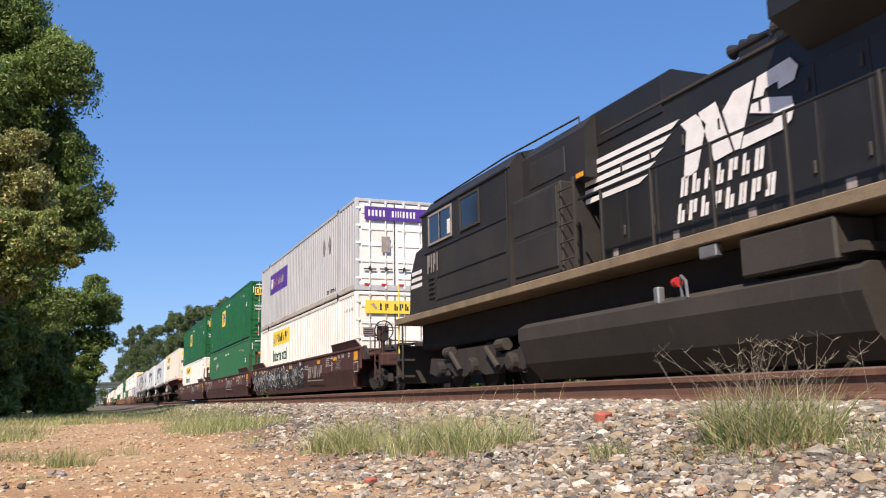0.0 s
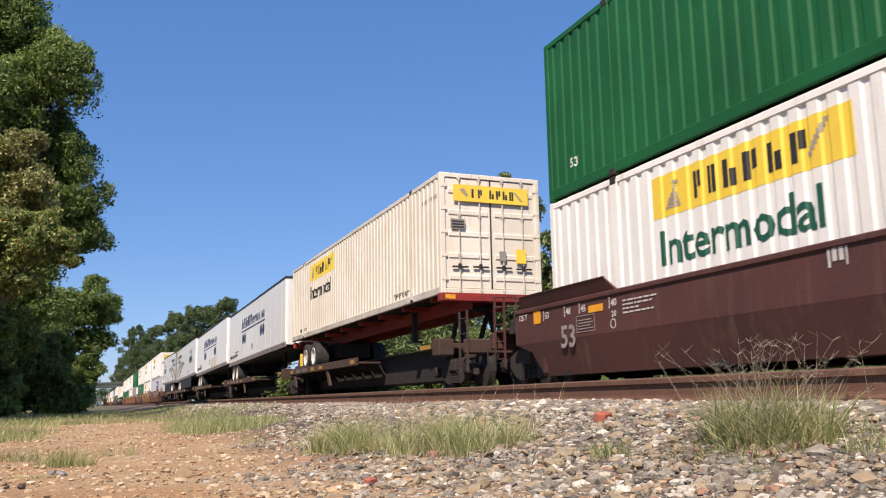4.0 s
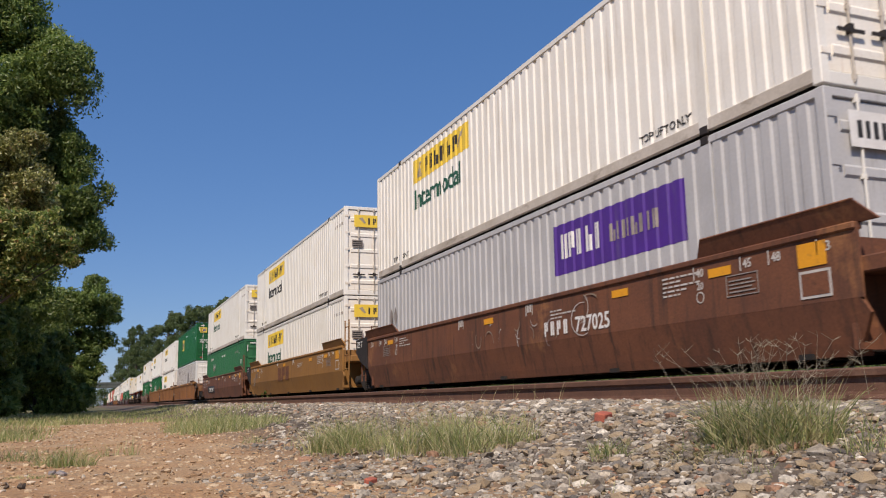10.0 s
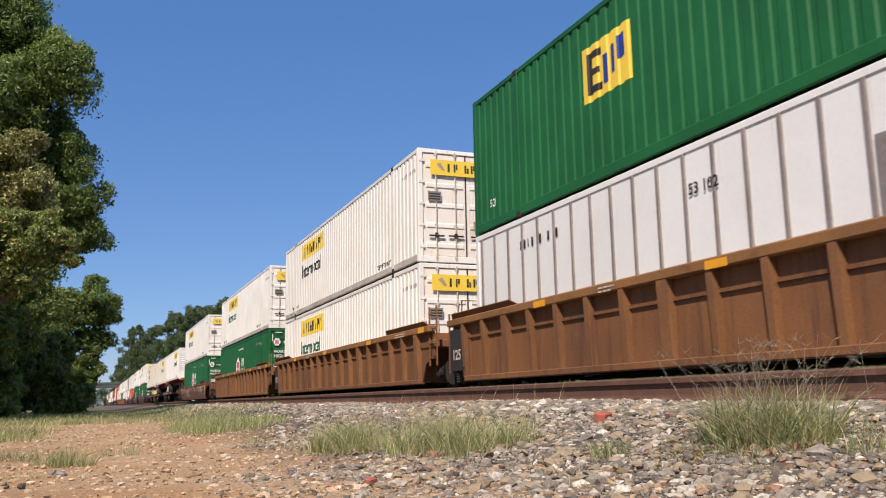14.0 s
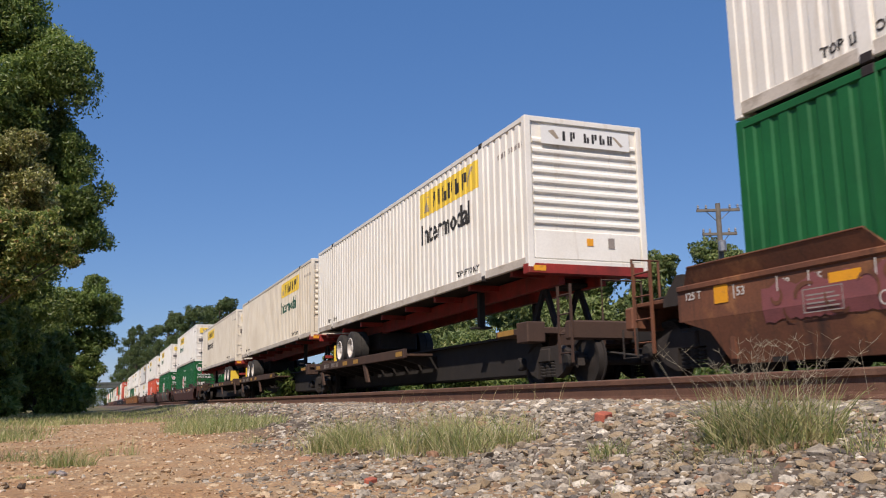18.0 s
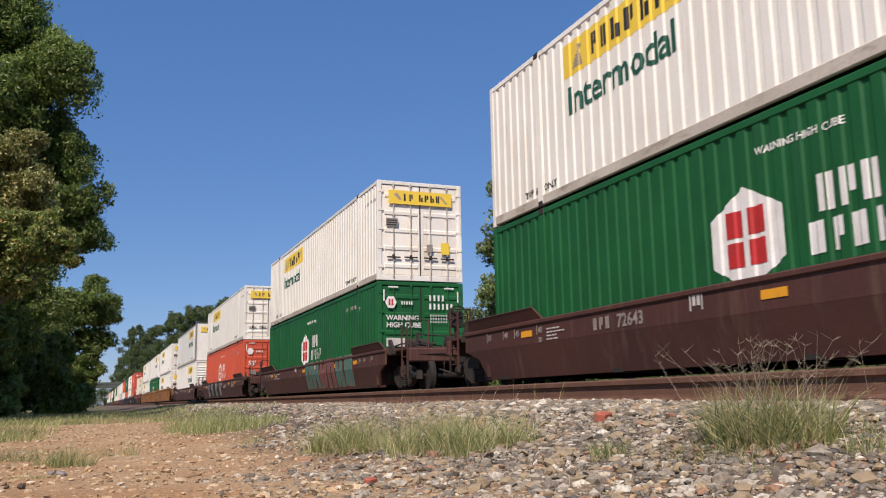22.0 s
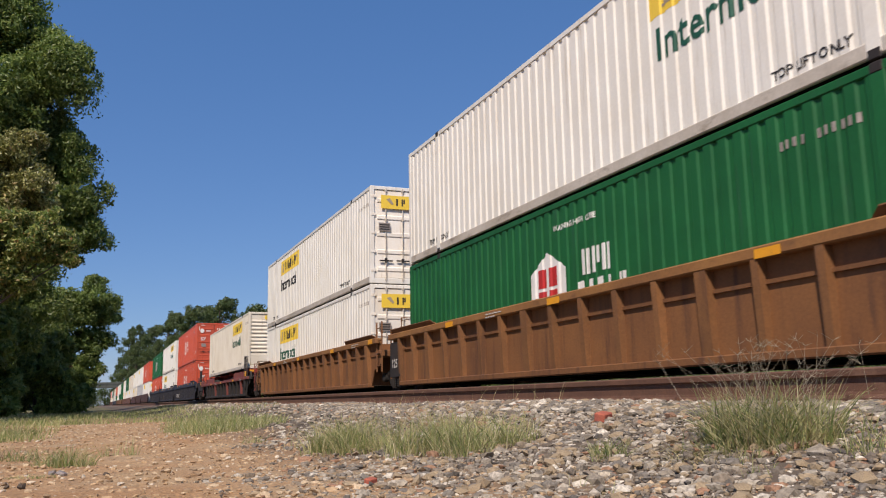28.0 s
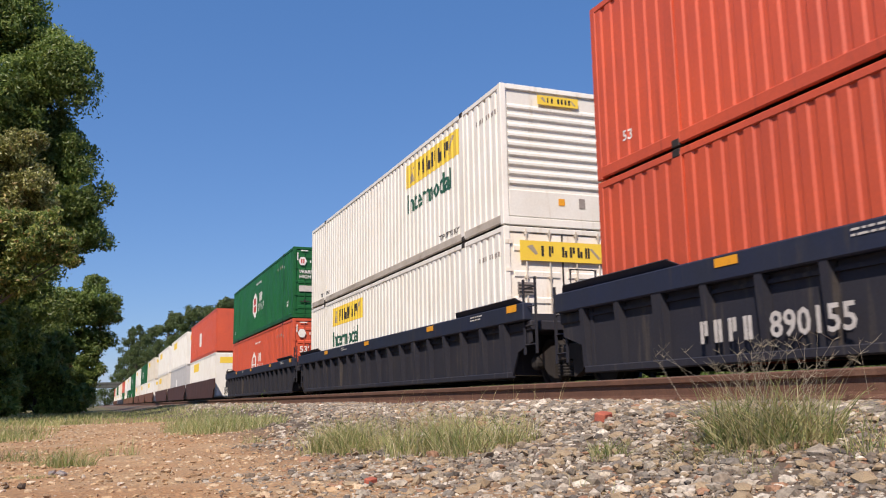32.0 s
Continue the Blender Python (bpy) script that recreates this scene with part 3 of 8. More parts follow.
def end_doors(ob, mat, rod_mat, ribs=5):
    l = CL / 2
    for s in (-1, 1):
        x0, x1 = sorted((s * 0.012, s * (HX - 0.13)))
        door = part("door", Geo().box(x0, x1, -l + 0.035, -l + 0.085, 0.17, CH - 0.12, 0.008), mat, ob)
        for k in range(ribs):
            z = 0.42 + k * (CH - 0.85) / (ribs - 1)
            part("door_rib", Geo().prism([(-l + 0.036, z - 0.075), (-l + 0.010, z - 0.045), (-l + 0.010, z + 0.045), (-l + 0.036, z + 0.075)], 0, x0 + 0.09, x1 - 0.07), mat, door)
        for r in (0.30, 0.82):
            x = s * r
            rod = Geo().tube([(x, -l - 0.006, 0.06), (x, -l - 0.006, CH - 0.05)], 0.016, 8)
            for z in (0.12, 0.95, 1.9, CH - 0.12):
                rod.box(x - 0.034, x + 0.034, -l - 0.012, -l + 0.03, z - 0.028, z + 0.028)
            part("lock_rod", rod, rod_mat, door, "galvanised upright lock rod")
        g = Geo()
        for r in (0.30, 0.82):
            g.box(s * r - 0.20, s * r + 0.20, -l - 0.035, -l - 0.012, 0.66 - 0.02 * r, 0.70 - 0.02 * r)
            g.box(s * r - 0.03, s * r + 0.03, -l - 0.045, -l + 0.03, 0.63, 0.74)
        part("handle", g, "dirty_steel", door)
        for k in range(5):
            z = 0.35 + k * 0.55
            part("hinge", Geo().box(*sorted((s * (HX - 0.16), s * (HX - 0.02))), -l - 0.012, -l + 0.03, z, z + 0.07), mat, door)
    part("door_seal", Geo().box(-0.012, 0.012, -l + 0.02, -l + 0.08, 0.17, CH - 0.12), "ink", ob, "dark rubber seal between the doors")


def ribbed_end(ob, mat, ribs=9):
    l = CL / 2
    g = Geo().box(-HX + 0.13, HX - 0.13, -l + 0.05, -l + 0.10, 0.16, CH - 0.11)
    part("end_panel", g, mat, ob)
    for k in range(ribs):
        z = 0.86 + k * 0.195
        part("end_rib", Geo().prism([(-l + 0.05, z - 0.055), (-l + 0.006, z - 0.02), (-l + 0.006, z + 0.03), (-l + 0.05, z + 0.075)], 0, -HX + 0.16, HX - 0.16), mat, ob)
    part("end_kick", Geo().box(-HX + 0.14, HX - 0.14, -l + 0.02, -l + 0.06, 0.17, 0.72, 0.02), mat, ob)


def letters_side(ob, name, widths, height, gap, y, z, mat, lean=0.0, label=""):
    """A row of bars that follow the side's corrugation, starting at y and running towards -y."""
    g, i = Geo(), len(widths)
    for w in widths:
        if w > 0:
            for x0, z0, x1, z1 in block_sign(w, height, i) if w > 0.12 else [(0.14 * w, 0, 0.82 * w, height)]:
                decal(g, y - x1, y - x0, z + z0, z + z1, 0.0075)
            i += 1
        y -= abs(w) + gap
    return part(name, g, mat, ob, label)


def yellow_side(ob, y0, faded=False, smooth_side=False):
    """The yellow plate with dark bars and a word below it; y0 is its far edge."""
    s = part("sign", decal(Geo(), y0 - 3.6, y0, 2.02, 2.62), "yellow", ob, "yellow side sign with dark lettering bars")
    letters_side(s, "lettering", [0.17, 0.20, 0.27, 0.30, 0.30, 0.26], 0.36, 0.10, y0 - 0.95, 2.14, "ink")
    g = Geo()
    for k in range(7):
        decal(g, y0 - 0.62 + 0.02 * k, y0 - 0.30 - 0.05 * k, 2.12 + 0.055 * k, 2.165 + 0.055 * k, 0.0075)
        decal(g, y0 - 3.25 + 0.04 * k, y0 - 3.17 + 0.04 * k, 2.50 - 0.055 * k, 2.555 - 0.055 * k, 0.0075)
    part("emblem", g, "taupe", s)
    painted(ob, "Intermodal", 0.68, "ink" if faded else "ink_green", y0 - 0.12, 1.36, "dark word Intermodal", smooth_side)


def small_marks(ob, mat, smooth_side=False):
    for y in (-4.75 + 1.35, 6.9 - 0.2):
        painted(ob, "TOP LIFT ONLY", 0.17, mat, y - 1.25 if y < 0 else y, 0.27, "", smooth_side)
    g = Geo()
    for k, w in enumerate((0.12, 0.13, 0.12, 0.12, -0.1, 0.10, 0.10, 0.10, 0.10, 0.10, 0.10)):
        if w > 0:
            decal(g, -6.95 - 0.10 * k, -6.95 - 0.10 * k + 0.045, 2.32, 2.42, 0.005)
    part("marking", g, "mark_pale", ob)


def yellow_end(ob, z=2.22, wide=1.95, tall=0.40, ground="yellow"):
    l = CL / 2
    s = on_end(part("end_sign", flat([rect(-wide / 2, 0, wide / 2, tall)]), ground, ob, "end sign with dark lettering bars"), 0, -l - 0.030, z)
    k = wide / 1.95
    b = bars([v * k for v in (0.085, -0.02, 0.125, -0.10, 0.14, 0.14, 0.14, 0.13)], tall * 0.52, 0.035 * k)
    part("lettering", flat([[(x - 0.52 * k, y + tall * 0.24) for x, y in p] for p in b]), "ink", s, at=(0, 0, 0.004))
    part("emblem", flat([[(-wide * 0.42, tall * 0.7), (-wide * 0.36, tall * 0.8), (-wide * 0.30, tall * 0.35), (-wide * 0.33, tall * 0.3)],
                         [(wide * 0.30, tall * 0.72), (wide * 0.33, tall * 0.74), (wide * 0.43, tall * 0.25), (wide * 0.40, tall * 0.2)]]), "taupe", s, at=(0, 0, 0.004))


def end_placards(ob, dark=True):
    l = CL / 2
    p = on_end(part("placard", flat([rect(0, 0, 0.36, 0.24)]), "skirt", ob, "small grey notice plate with dark lines"), -1.05, -l - 0.028, 1.55)
    part("plate_line", flat([rect(0.03, 0.03 + 0.065 * k, 0.33, 0.065 + 0.065 * k) for k in range(3)]), "ink", p, at=(0, 0, 0.004))
    on_end(part("placard", flat([rect(0, 0, 0.26, 0.34)]), "yellow", ob, "small yellow notice plate"), 0.62, -l - 0.028, 0.80)
    on_end(part("placard", flat([rect(0, 0, 0.18, 0.22)]), "mark_pale", ob, "small grey data plate"), 0.18, -l - 0.028, 0.85)


def white_box(key, reverse=False, faded=False, cream=False, reefer=False, plate=False):
    mat = "cream" if cream else "white"

    def build():
        ob = thing("shipping_container", "long white corrugated steel container with yellow side sign", "container", "containers on the train")
        container_frame(ob, mat, smooth_side=reefer, posts=True)
        if reefer:
            part("end_panel", Geo().box(-HX + 0.1, HX - 0.1, -CL / 2 + 0.015, -CL / 2 + 0.1, 0.1, CH - 0.1, 0.02), mat, ob)
            yellow_end(ob, 2.25)
            on_end(part("hatch", flat([rect(0, 0, 0.33, 0.46)], 0.02), "mark_pale", ob, "grey hatch in the end wall"), 0.35, -CL / 2 + 0.012, 0.55)
            for x in (-HX, HX):
                part("corner_trim", Geo().box(x - 0.07, x + 0.07, -CL / 2 - 0.01, -CL / 2 + 0.12, 0.0, CH + 0.01, 0.02), "skirt", ob, "grey metal corner trim")
            for z in (-0.01, CH - 0.08):
                part("trim", Geo().box(-HX - 0.01, -HX + 0.05, -CL / 2, CL / 2, z, z + 0.09), "skirt", ob, "grey metal edge trim")
        elif reverse:
            ribbed_end(ob, mat)
            if plate:
                yellow_end(ob, 2.36, 1.95, 0.36, "white_clean")
            else:
                yellow_end(ob, 2.52, 0.95, 0.20)
            on_end(part("placard", flat([rect(0, 0, 0.14, 0.14)]), "amber", ob), -0.05, -CL / 2 + 0.012, 0.45)
            on_end(part("placard", flat([rect(0, 0, 0.14, 0.2)]), "mark_pale", ob), 0.42, -CL / 2 + 0.012, 0.42)
        else:
            end_doors(ob, "white_door" if mat == "white" else mat, "rail_dirty")
            yellow_end(ob)
            end_placards(ob)
        SIDE["smooth"] = reefer
        yellow_side(ob, -2.35 if reverse or reefer else CL / 2 - 2.95, faded, reefer)
        small_marks(ob, "ink", reefer)
        SIDE["smooth"] = False
        return ob
    return build


def hex_side(ob, y, z, logo, word_bars):
    """The tall six-sided emblem and two rows of letter bars on the near side; y is the emblem's far edge."""
    ys = sorted({v for v, _ in breaks(y - 1.27, y)} | {y - 0.635})
    rise = [0.34 * min((y - v) / 0.635, (v - y + 1.27) / 0.635) for v in ys]
    vs = [(-HX + 0.012 - 0.005 + depth(v), v, z + zz) for v, r in zip(ys, rise) for zz in (0.34 - r, 0.94 + r)]
    g = Geo().add(vs, [(2 * k, 2 * k + 1, 2 * k + 3, 2 * k + 2) for k in range(len(ys) - 1)])
    e = part("emblem", g, "mark_white", ob, "white six-sided emblem")
    g = Geo()
    for a, b, c, d in ((0.30, 0.58, 0.30, 0.61), (0.30, 0.58, 0.67, 1.00), (0.69, 0.97, 0.30, 0.61), (0.69, 0.97, 0.67, 1.00)):
        decal(g, y - b, y - a, z + c, z + d, 0.010)
    part("emblem_shape", g, logo, e)
    for row, (ws, hh) in enumerate(word_bars):
        letters_side(ob, "lettering", ws, hh, 0.07, y - 1.62 - (0.18 if row == 0 else 0.0), z + 0.72 - 0.45 * row, "mark_white")


def hub_end(ob, red=False, second="mark_white"):
    l = CL / 2
    on_end(part("emblem", flat([disc(0, 0, 0.17, 0.19, 6)]), "mark_white", ob, "small white six-sided emblem"), -0.92, -l - 0.030, 2.30)
    if red:
        on_end(part("emblem_bar", flat([rect(-0.07, -0.09, -0.015, 0.09), rect(0.015, -0.09, 0.07, 0.09)], 0.002), "mark_red", ob), -0.92, -l - 0.034, 2.30)
    on_end(part("lettering", flat(bars([0.06, 0.05, 0.06, 0.05, 0.05], 0.10, 0.02)), second, ob), -0.62, -l - 0.030, 2.24)
    for row, (n, z) in enumerate(((4, 2.36), (6, 2.12))):
        on_end(part("marking", flat(bars([0.085] * n, 0.17, 0.045)), second, ob), 0.22, -l - 0.030, z)
    if red:
        on_end(part("lettering", words("WARNING\nHIGH CUBE", 0.20, "mark_white"), None, ob), -1.06, -l - 0.030, 1.80)
        on_end(part("placard", flat([rect(0, 0, 0.55, 0.24)]), "stencil_white", ob, "white data plate"), -1.06, -l - 0.028, 1.06)
    else:
        on_end(part("lettering", words("53'", 0.34, "mark_white"), None, ob), -1.02, -l - 0.030, 1.55)
        on_end(part("lettering", words("WARNING\nHIGH CUBE", 0.15, "mark_white"), None, ob), 0.2, -l - 0.030, 1.5)
        for px_, pz_, pm_ in ((-0.95, 1.05, "skirt"), (0.35, 1.05, "mark_pale"), (0.8, 0.72, "skirt")):
            on_end(part("placard", flat([rect(0, 0, 0.34, 0.26)]), pm_, ob, "small data plate"), px_, -l - 0.028, pz_)
    for row in range(3):
        on_end(part("marking", flat(bars([0.05] * 7, 0.05, 0.03)), second, ob), 0.25, -l - 0.030, 1.92 - 0.09 * row)
    for z in (CH - 0.16,):
        for s in (-1, 1):
            on_end(part("marking", flat([rect(-0.15, 0, 0.15, 0.04)]), "mark_white", ob), s * 0.85, -l - 0.018, z - 0.02)
            on_end(part("marking", flat([rect(-0.02, 0, 0.02, 0.32)]), "mark_white", ob), s * 1.12, -l - 0.018, z - 0.4)


def colour_box(mat, emblem, label, shift=0.0):
    def build():
        ob = thing("shipping_container", label, "container", "containers on the train")
        container_frame(ob, mat)
        end_doors(ob, mat, "stencil_white" if emblem == "square" else mat)
        l = CL / 2
        if emblem == "hex":
            hex_side(ob, l - 6.5, 0.80, "mark_red" if mat == "green" else "orange",
                     [([0.24, 0.22, 0.24], 0.42), ([0.27, 0.18, 0.24, 0.24, 0.25], 0.36)])
            hub_end(ob, mat == "green")
        elif emblem == "square":
            f = l - shift
            s = part("sign", decal(Geo(), f - 5.85, f - 4.45, 1.36, 2.30), "yellow", ob, "square yellow side emblem with dark shapes")
            part("emblem_shape", decal(decal(decal(decal(Geo(), f - 4.78, f - 4.62, 1.48, 2.18, 0.0075), f - 5.02, f - 4.78, 2.06, 2.18, 0.0075), f - 5.02, f - 4.78, 1.48, 1.60, 0.0075), f - 4.96, f - 4.78, 1.78, 1.88, 0.0075), "ink", s)
            part("emblem_shape", decal(decal(decal(Geo(), f - 5.22, f - 5.10, 1.52, 2.0, 0.0075), f - 5.42, f - 5.30, 1.62, 2.08, 0.0075), f - 5.70, f - 5.50, 1.78, 2.16, 0.0075), "ink_blue", s)
            s = on_end(part("end_sign", flat([rect(0, 0, 0.52, 0.40)]), "yellow", ob, "small yellow end emblem"), -1.05, -l - 0.030, 2.18)
            part("emblem_shape", flat([rect(0.05, 0.06, 0.10, 0.34), rect(0.10, 0.30, 0.20, 0.34), rect(0.10, 0.06, 0.20, 0.10)]), "ink", s, at=(0, 0, 0.004))
            part("emblem_shape", flat([rect(0.22, 0.08, 0.27, 0.30), rect(0.30, 0.08, 0.35, 0.30), rect(0.39, 0.10, 0.46, 0.32)]), "ink_blue", s, at=(0, 0, 0.004))
            on_end(part("lettering", words("53'", 0.34, "mark_white"), None, ob), -0.62, -l - 0.030, 1.0)
            on_end(part("lettering", words("WARNING\nHIGH CUBE", 0.16, "mark_white"), None, ob), -1.05, -l - 0.030, 1.55)
            for n, z in ((4, 2.32), (6, 2.08)):
                on_end(part("marking", flat(bars([0.08] * n, 0.16, 0.04)), "mark_white", ob), 0.18, -l - 0.030, z)
            on_end(part("placard", flat([[(0, -0.24), (0.24, 0), (0, 0.24), (-0.24, 0)]]), "mark_white", ob, "white diamond placard"), 0.85, -l - 0.030, 1.92)
            on_end(part("placard", flat([rect(0, 0, 0.36, 0.26)]), "amber", ob), 0.2, -l - 0.028, 0.78)
            on_end(part("placard", flat([rect(0, 0, 0.42, 0.24)]), "mark_white", ob), 0.6, -l - 0.028, 0.78)
            g = Geo()
            for k in range(4):
                g.box(-1.0 + k * 0.55, -0.82 + k * 0.55, -l - 0.020, -l - 0.016, 0.22, 0.28)
            part("reflector", g, "mark_red", ob, "red reflector strips")
        elif emblem == "none":
            for yy in (4.36, 3.84):
                p = part("placard", Geo().prism([(yy - 0.22, 1.88), (yy, 1.62), (yy + 0.22, 1.88), (yy, 2.14)], 0, -HX - 0.004, -HX + 0.002), "stencil_white", ob, "white diamond placard")
                part("placard_mark", Geo().prism([(yy - 0.14, 1.86), (yy, 1.70), (yy + 0.14, 1.86)], 0, -HX - 0.007, -HX - 0.004), "mark_red" if yy > 4 else "ink", p)
            letters_side(ob, "marking", [0.085] * 4 + [-0.10] + [0.085] * 6, 0.15, 0.05, 5.95, 2.40, "stencil_white")
        if emblem != "hex":
            for s in (-1, 1):
                on_end(part("marking", flat([rect(-0.15, 0, 0.15, 0.05)]), "mark_white", ob), s * 0.85, -l - 0.018, CH - 0.20)
                on_end(part("marking", flat([rect(-0.02, 0, 0.02, 0.32)]), "mark_white", ob), s * 1.12, -l - 0.018, CH - 0.60)
        painted(ob, "53'", 0.30, "mark_white", -l + 1.25, 0.55 if emblem == "hex" else 1.7)
        painted(ob, "53'", 0.22, "mark_white", l - 0.75, 0.45)
        painted(ob, "VTP", 0.14, "mark_white", -l + 2.0, 2.25)
        letters_side(ob, "marking", [0.075] * 4 + [-0.10] + [0.075] * 6, 0.11, 0.035, -l + 3.45, 2.34, "mark_pale")
        painted(ob, "WARNING HIGH CUBE", 0.13, "mark_white", l - 7.4, 2.40)
        return ob
    return build


def grey_box(low):
    def build():
        ob = thing("shipping_container", "long pale grey corrugated container with purple side sign", "container", "containers on the train")
        container_frame(ob, "grey")
        l = CL / 2
        end_doors(ob, "white" if not low else "grey", "white")
        y0, y1, z0, z1 = (l - 5.95, l - 2.2, 1.45, 2.35) if not low else (l - 13.7, l - 10.1, 1.62, 2.48)
        s = part("sign", decal(Geo(), y0, y1, z0, z1), "purple", ob, "purple side sign with pale lettering bars")
        letters_side(s, "lettering", [0.20, 0.18, 0.20], 0.42, 0.05, y1 - 0.25, z0 + 0.26, "mark_white")
        letters_side(s, "lettering", [0.20, 0.18], 0.42, 0.05, y1 - 1.05, z0 + 0.26, "orange" if not low else "mark_white")
        letters_side(s, "lettering", [0.15, 0.07, 0.10, 0.06, 0.15, 0.12, 0.12, 0.13], 0.28, 0.05, y1 - 1.75, z0 + 0.30, "mark_pale")
        s = on_end(part("end_sign", flat([rect(-1.0, 0, 1.12, 0.42)]), "purple" if not low else "mark_white", ob, "end sign with lettering bars"), 0, -l - 0.030, 2.22)
        part("lettering", flat([[(x - 0.9, y + 0.11) for x, y in p] for p in bars([0.10, 0.09, 0.10, 0.10, 0.09, -0.15, 0.10, 0.05, 0.06, 0.05, 0.1, 0.09, 0.09, 0.09], 0.2, 0.025)]), "mark_white" if not low else "ink", s, at=(0, 0, 0.004))
        painted(ob, "TOP LIFT ONLY", 0.17, "ink", -4.6, 0.26)
        g = Geo()
        for yy in (-4.2 if not low else 6.9, -4.95 if not low else 6.55):
            g.prism([(yy - 0.19, 1.95), (yy, 1.62), (yy + 0.19, 1.95), (yy, 2.28)] if not low else [(yy - 0.13, 1.75), (yy, 1.5), (yy + 0.13, 1.75), (yy, 2.0)], 0, -HX - 0.004, -HX - 0.002)
        part("placard", g, "mark_pale", ob, "grey diamond placard holders")
        on_end(part("placard", flat([rect(0, 0, 0.28, 0.5)]), "mark_pale", ob), -0.45, -l - 0.028, 1.2)
        g = Geo()
        for k in range(4):
            g.box(-1.0 + k * 0.55, -0.82 + k * 0.55, -l - 0.020, -l - 0.016, 0.16, 0.22)
        part("reflector", g, "mark_red", ob, "red reflector strips")
        return ob
    return build


def post_box():
    ob = thing("shipping_container", "white container with upright grey posts along its sides", "container", "containers on the train")
    container_frame(ob, "white_clean", smooth_side=True, posts=False)
    l = CL / 2
    for k in range(27):
        y = -l + 0.3 + k * (CL - 0.6) / 26
        part("side_post", Geo().box(-HX - 0.005, -HX + 0.03, y - 0.035, y + 0.035, 0.15, CH - 0.1, 0.006), "skirt", ob)
    end_doors(ob, "white", "white")
    on_side(part("marking", flat([rect(0, 0, 0.95, 1.05)]), "skirt", ob, "grey panel on the side"), -HX - 0.004, l - 10.0, 1.1)
    on_side(part("lettering", words("53 102", 0.22, "ink"), None, ob), -HX - 0.004, l - 7.0, 2.2)
    letters_side(ob, "marking", [0.10] * 4 + [-0.1] + [0.10] * 6, 0.16, 0.05, l - 2.0, 2.3, "ink")
    on_end(part("marking", flat(bars([0.07] * 6, 0.15, 0.04)), "ink", ob), 0.45, -l - 0.03, 2.2)
    return ob


# ---- cars ----
def wheelset(parent, y, r=0.46):
    g = Geo().tube([(-0.95, 0, 0), (0.95, 0, 0)], 0.085, 10)
    for s in (-1, 1):
        prof = [(0.66, 0.12), (0.66, 0.20), (0.685, r - 0.10), (0.665, r - 0.07), (0.665, r + 0.028), (0.695, r + 0.028), (0.70, r), (0.80, r - 0.01), (0.80, r - 0.075),
                (0.755, r - 0.10), (0.745, 0.22), (0.775, 0.16), (0.775, 0.09)]
        g.lathe([(s * a, b) for a, b in prof], 0, n=28)
    ob = part("wheelset", g, "wheel", parent, "steel axle with two flanged wheels", (0, 0, 0), True)
    ob.location = (0, 0, 0)
    ob.matrix_parent_inverse = Matrix.Translation((0, y, r))
    WHEELS.append(ob)
    return ob


def truck(parent, y, base=1.78, name="truck"):
    """A two-axle truck under a car at y."""
    g = Geo()
    for s in (-1, 1):
        x0, x1 = sorted((s * 0.92, s * 1.06))
        b = base / 2
        g.prism([(-b - 0.20, 0.36), (-b - 0.16, 0.58), (-b + 0.12, 0.62), (-0.42, 0.74), (0.42, 0.74), (b - 0.12, 0.62), (b + 0.16, 0.58), (b + 0.20, 0.36),
                 (b - 0.14, 0.40), (b - 0.30, 0.26), (0.34, 0.17), (0.30, 0.48), (-0.30, 0.48), (-0.34, 0.17), (-b + 0.30, 0.26), (-b + 0.14, 0.40)], 0, x0, x1)
    g.box(-1.1, 1.1, -0.17, 0.17, 0.46, 0.70, 0.02)
    t = part(name, g, "cast", parent, "cast steel truck with side frames and springs", (0, y, 0))
    g = Geo()
    for s in (-1, 1):
        for yy in (-0.19, 0.0, 0.19):
            for k in range(5):
                g.lathe([(0.0, 0.075), (0.028, 0.085), (0.045, 0.075)], 2, (s * 0.99, yy, 0.20 + 0.053 * k), 10)
    tagged(part("spring_nest", g, "under", t), kind="stuff")
    for s in (-1, 1):
        for yy in (-base / 2, base / 2):
            part("bearing_cap", Geo().lathe([(s * 0.0, 0.12), (s * 0.10, 0.125), (s * 0.13, 0.09)], 0, (s * 1.05, yy, 0.46), 12), "under", t)
    for yy in (-base / 2, base / 2):
        wheelset(t, yy)
    return t


def ladder(parent, x, y, z0, z1, mat, wide=0.42, steps=4, name="ladder"):
    g = Geo()
    for yy in (y - wide / 2, y + wide / 2):
        g.box(x - 0.015, x + 0.015, yy - 0.025, yy + 0.025, z0, z1)
    for k in range(steps):
        z = z0 + (k + 0.5) * (z1 - z0) / steps
        g.tube([(x, y - wide / 2, z), (x, y + wide / 2, z)], 0.014, 6)
    return part(name, g, mat, parent)


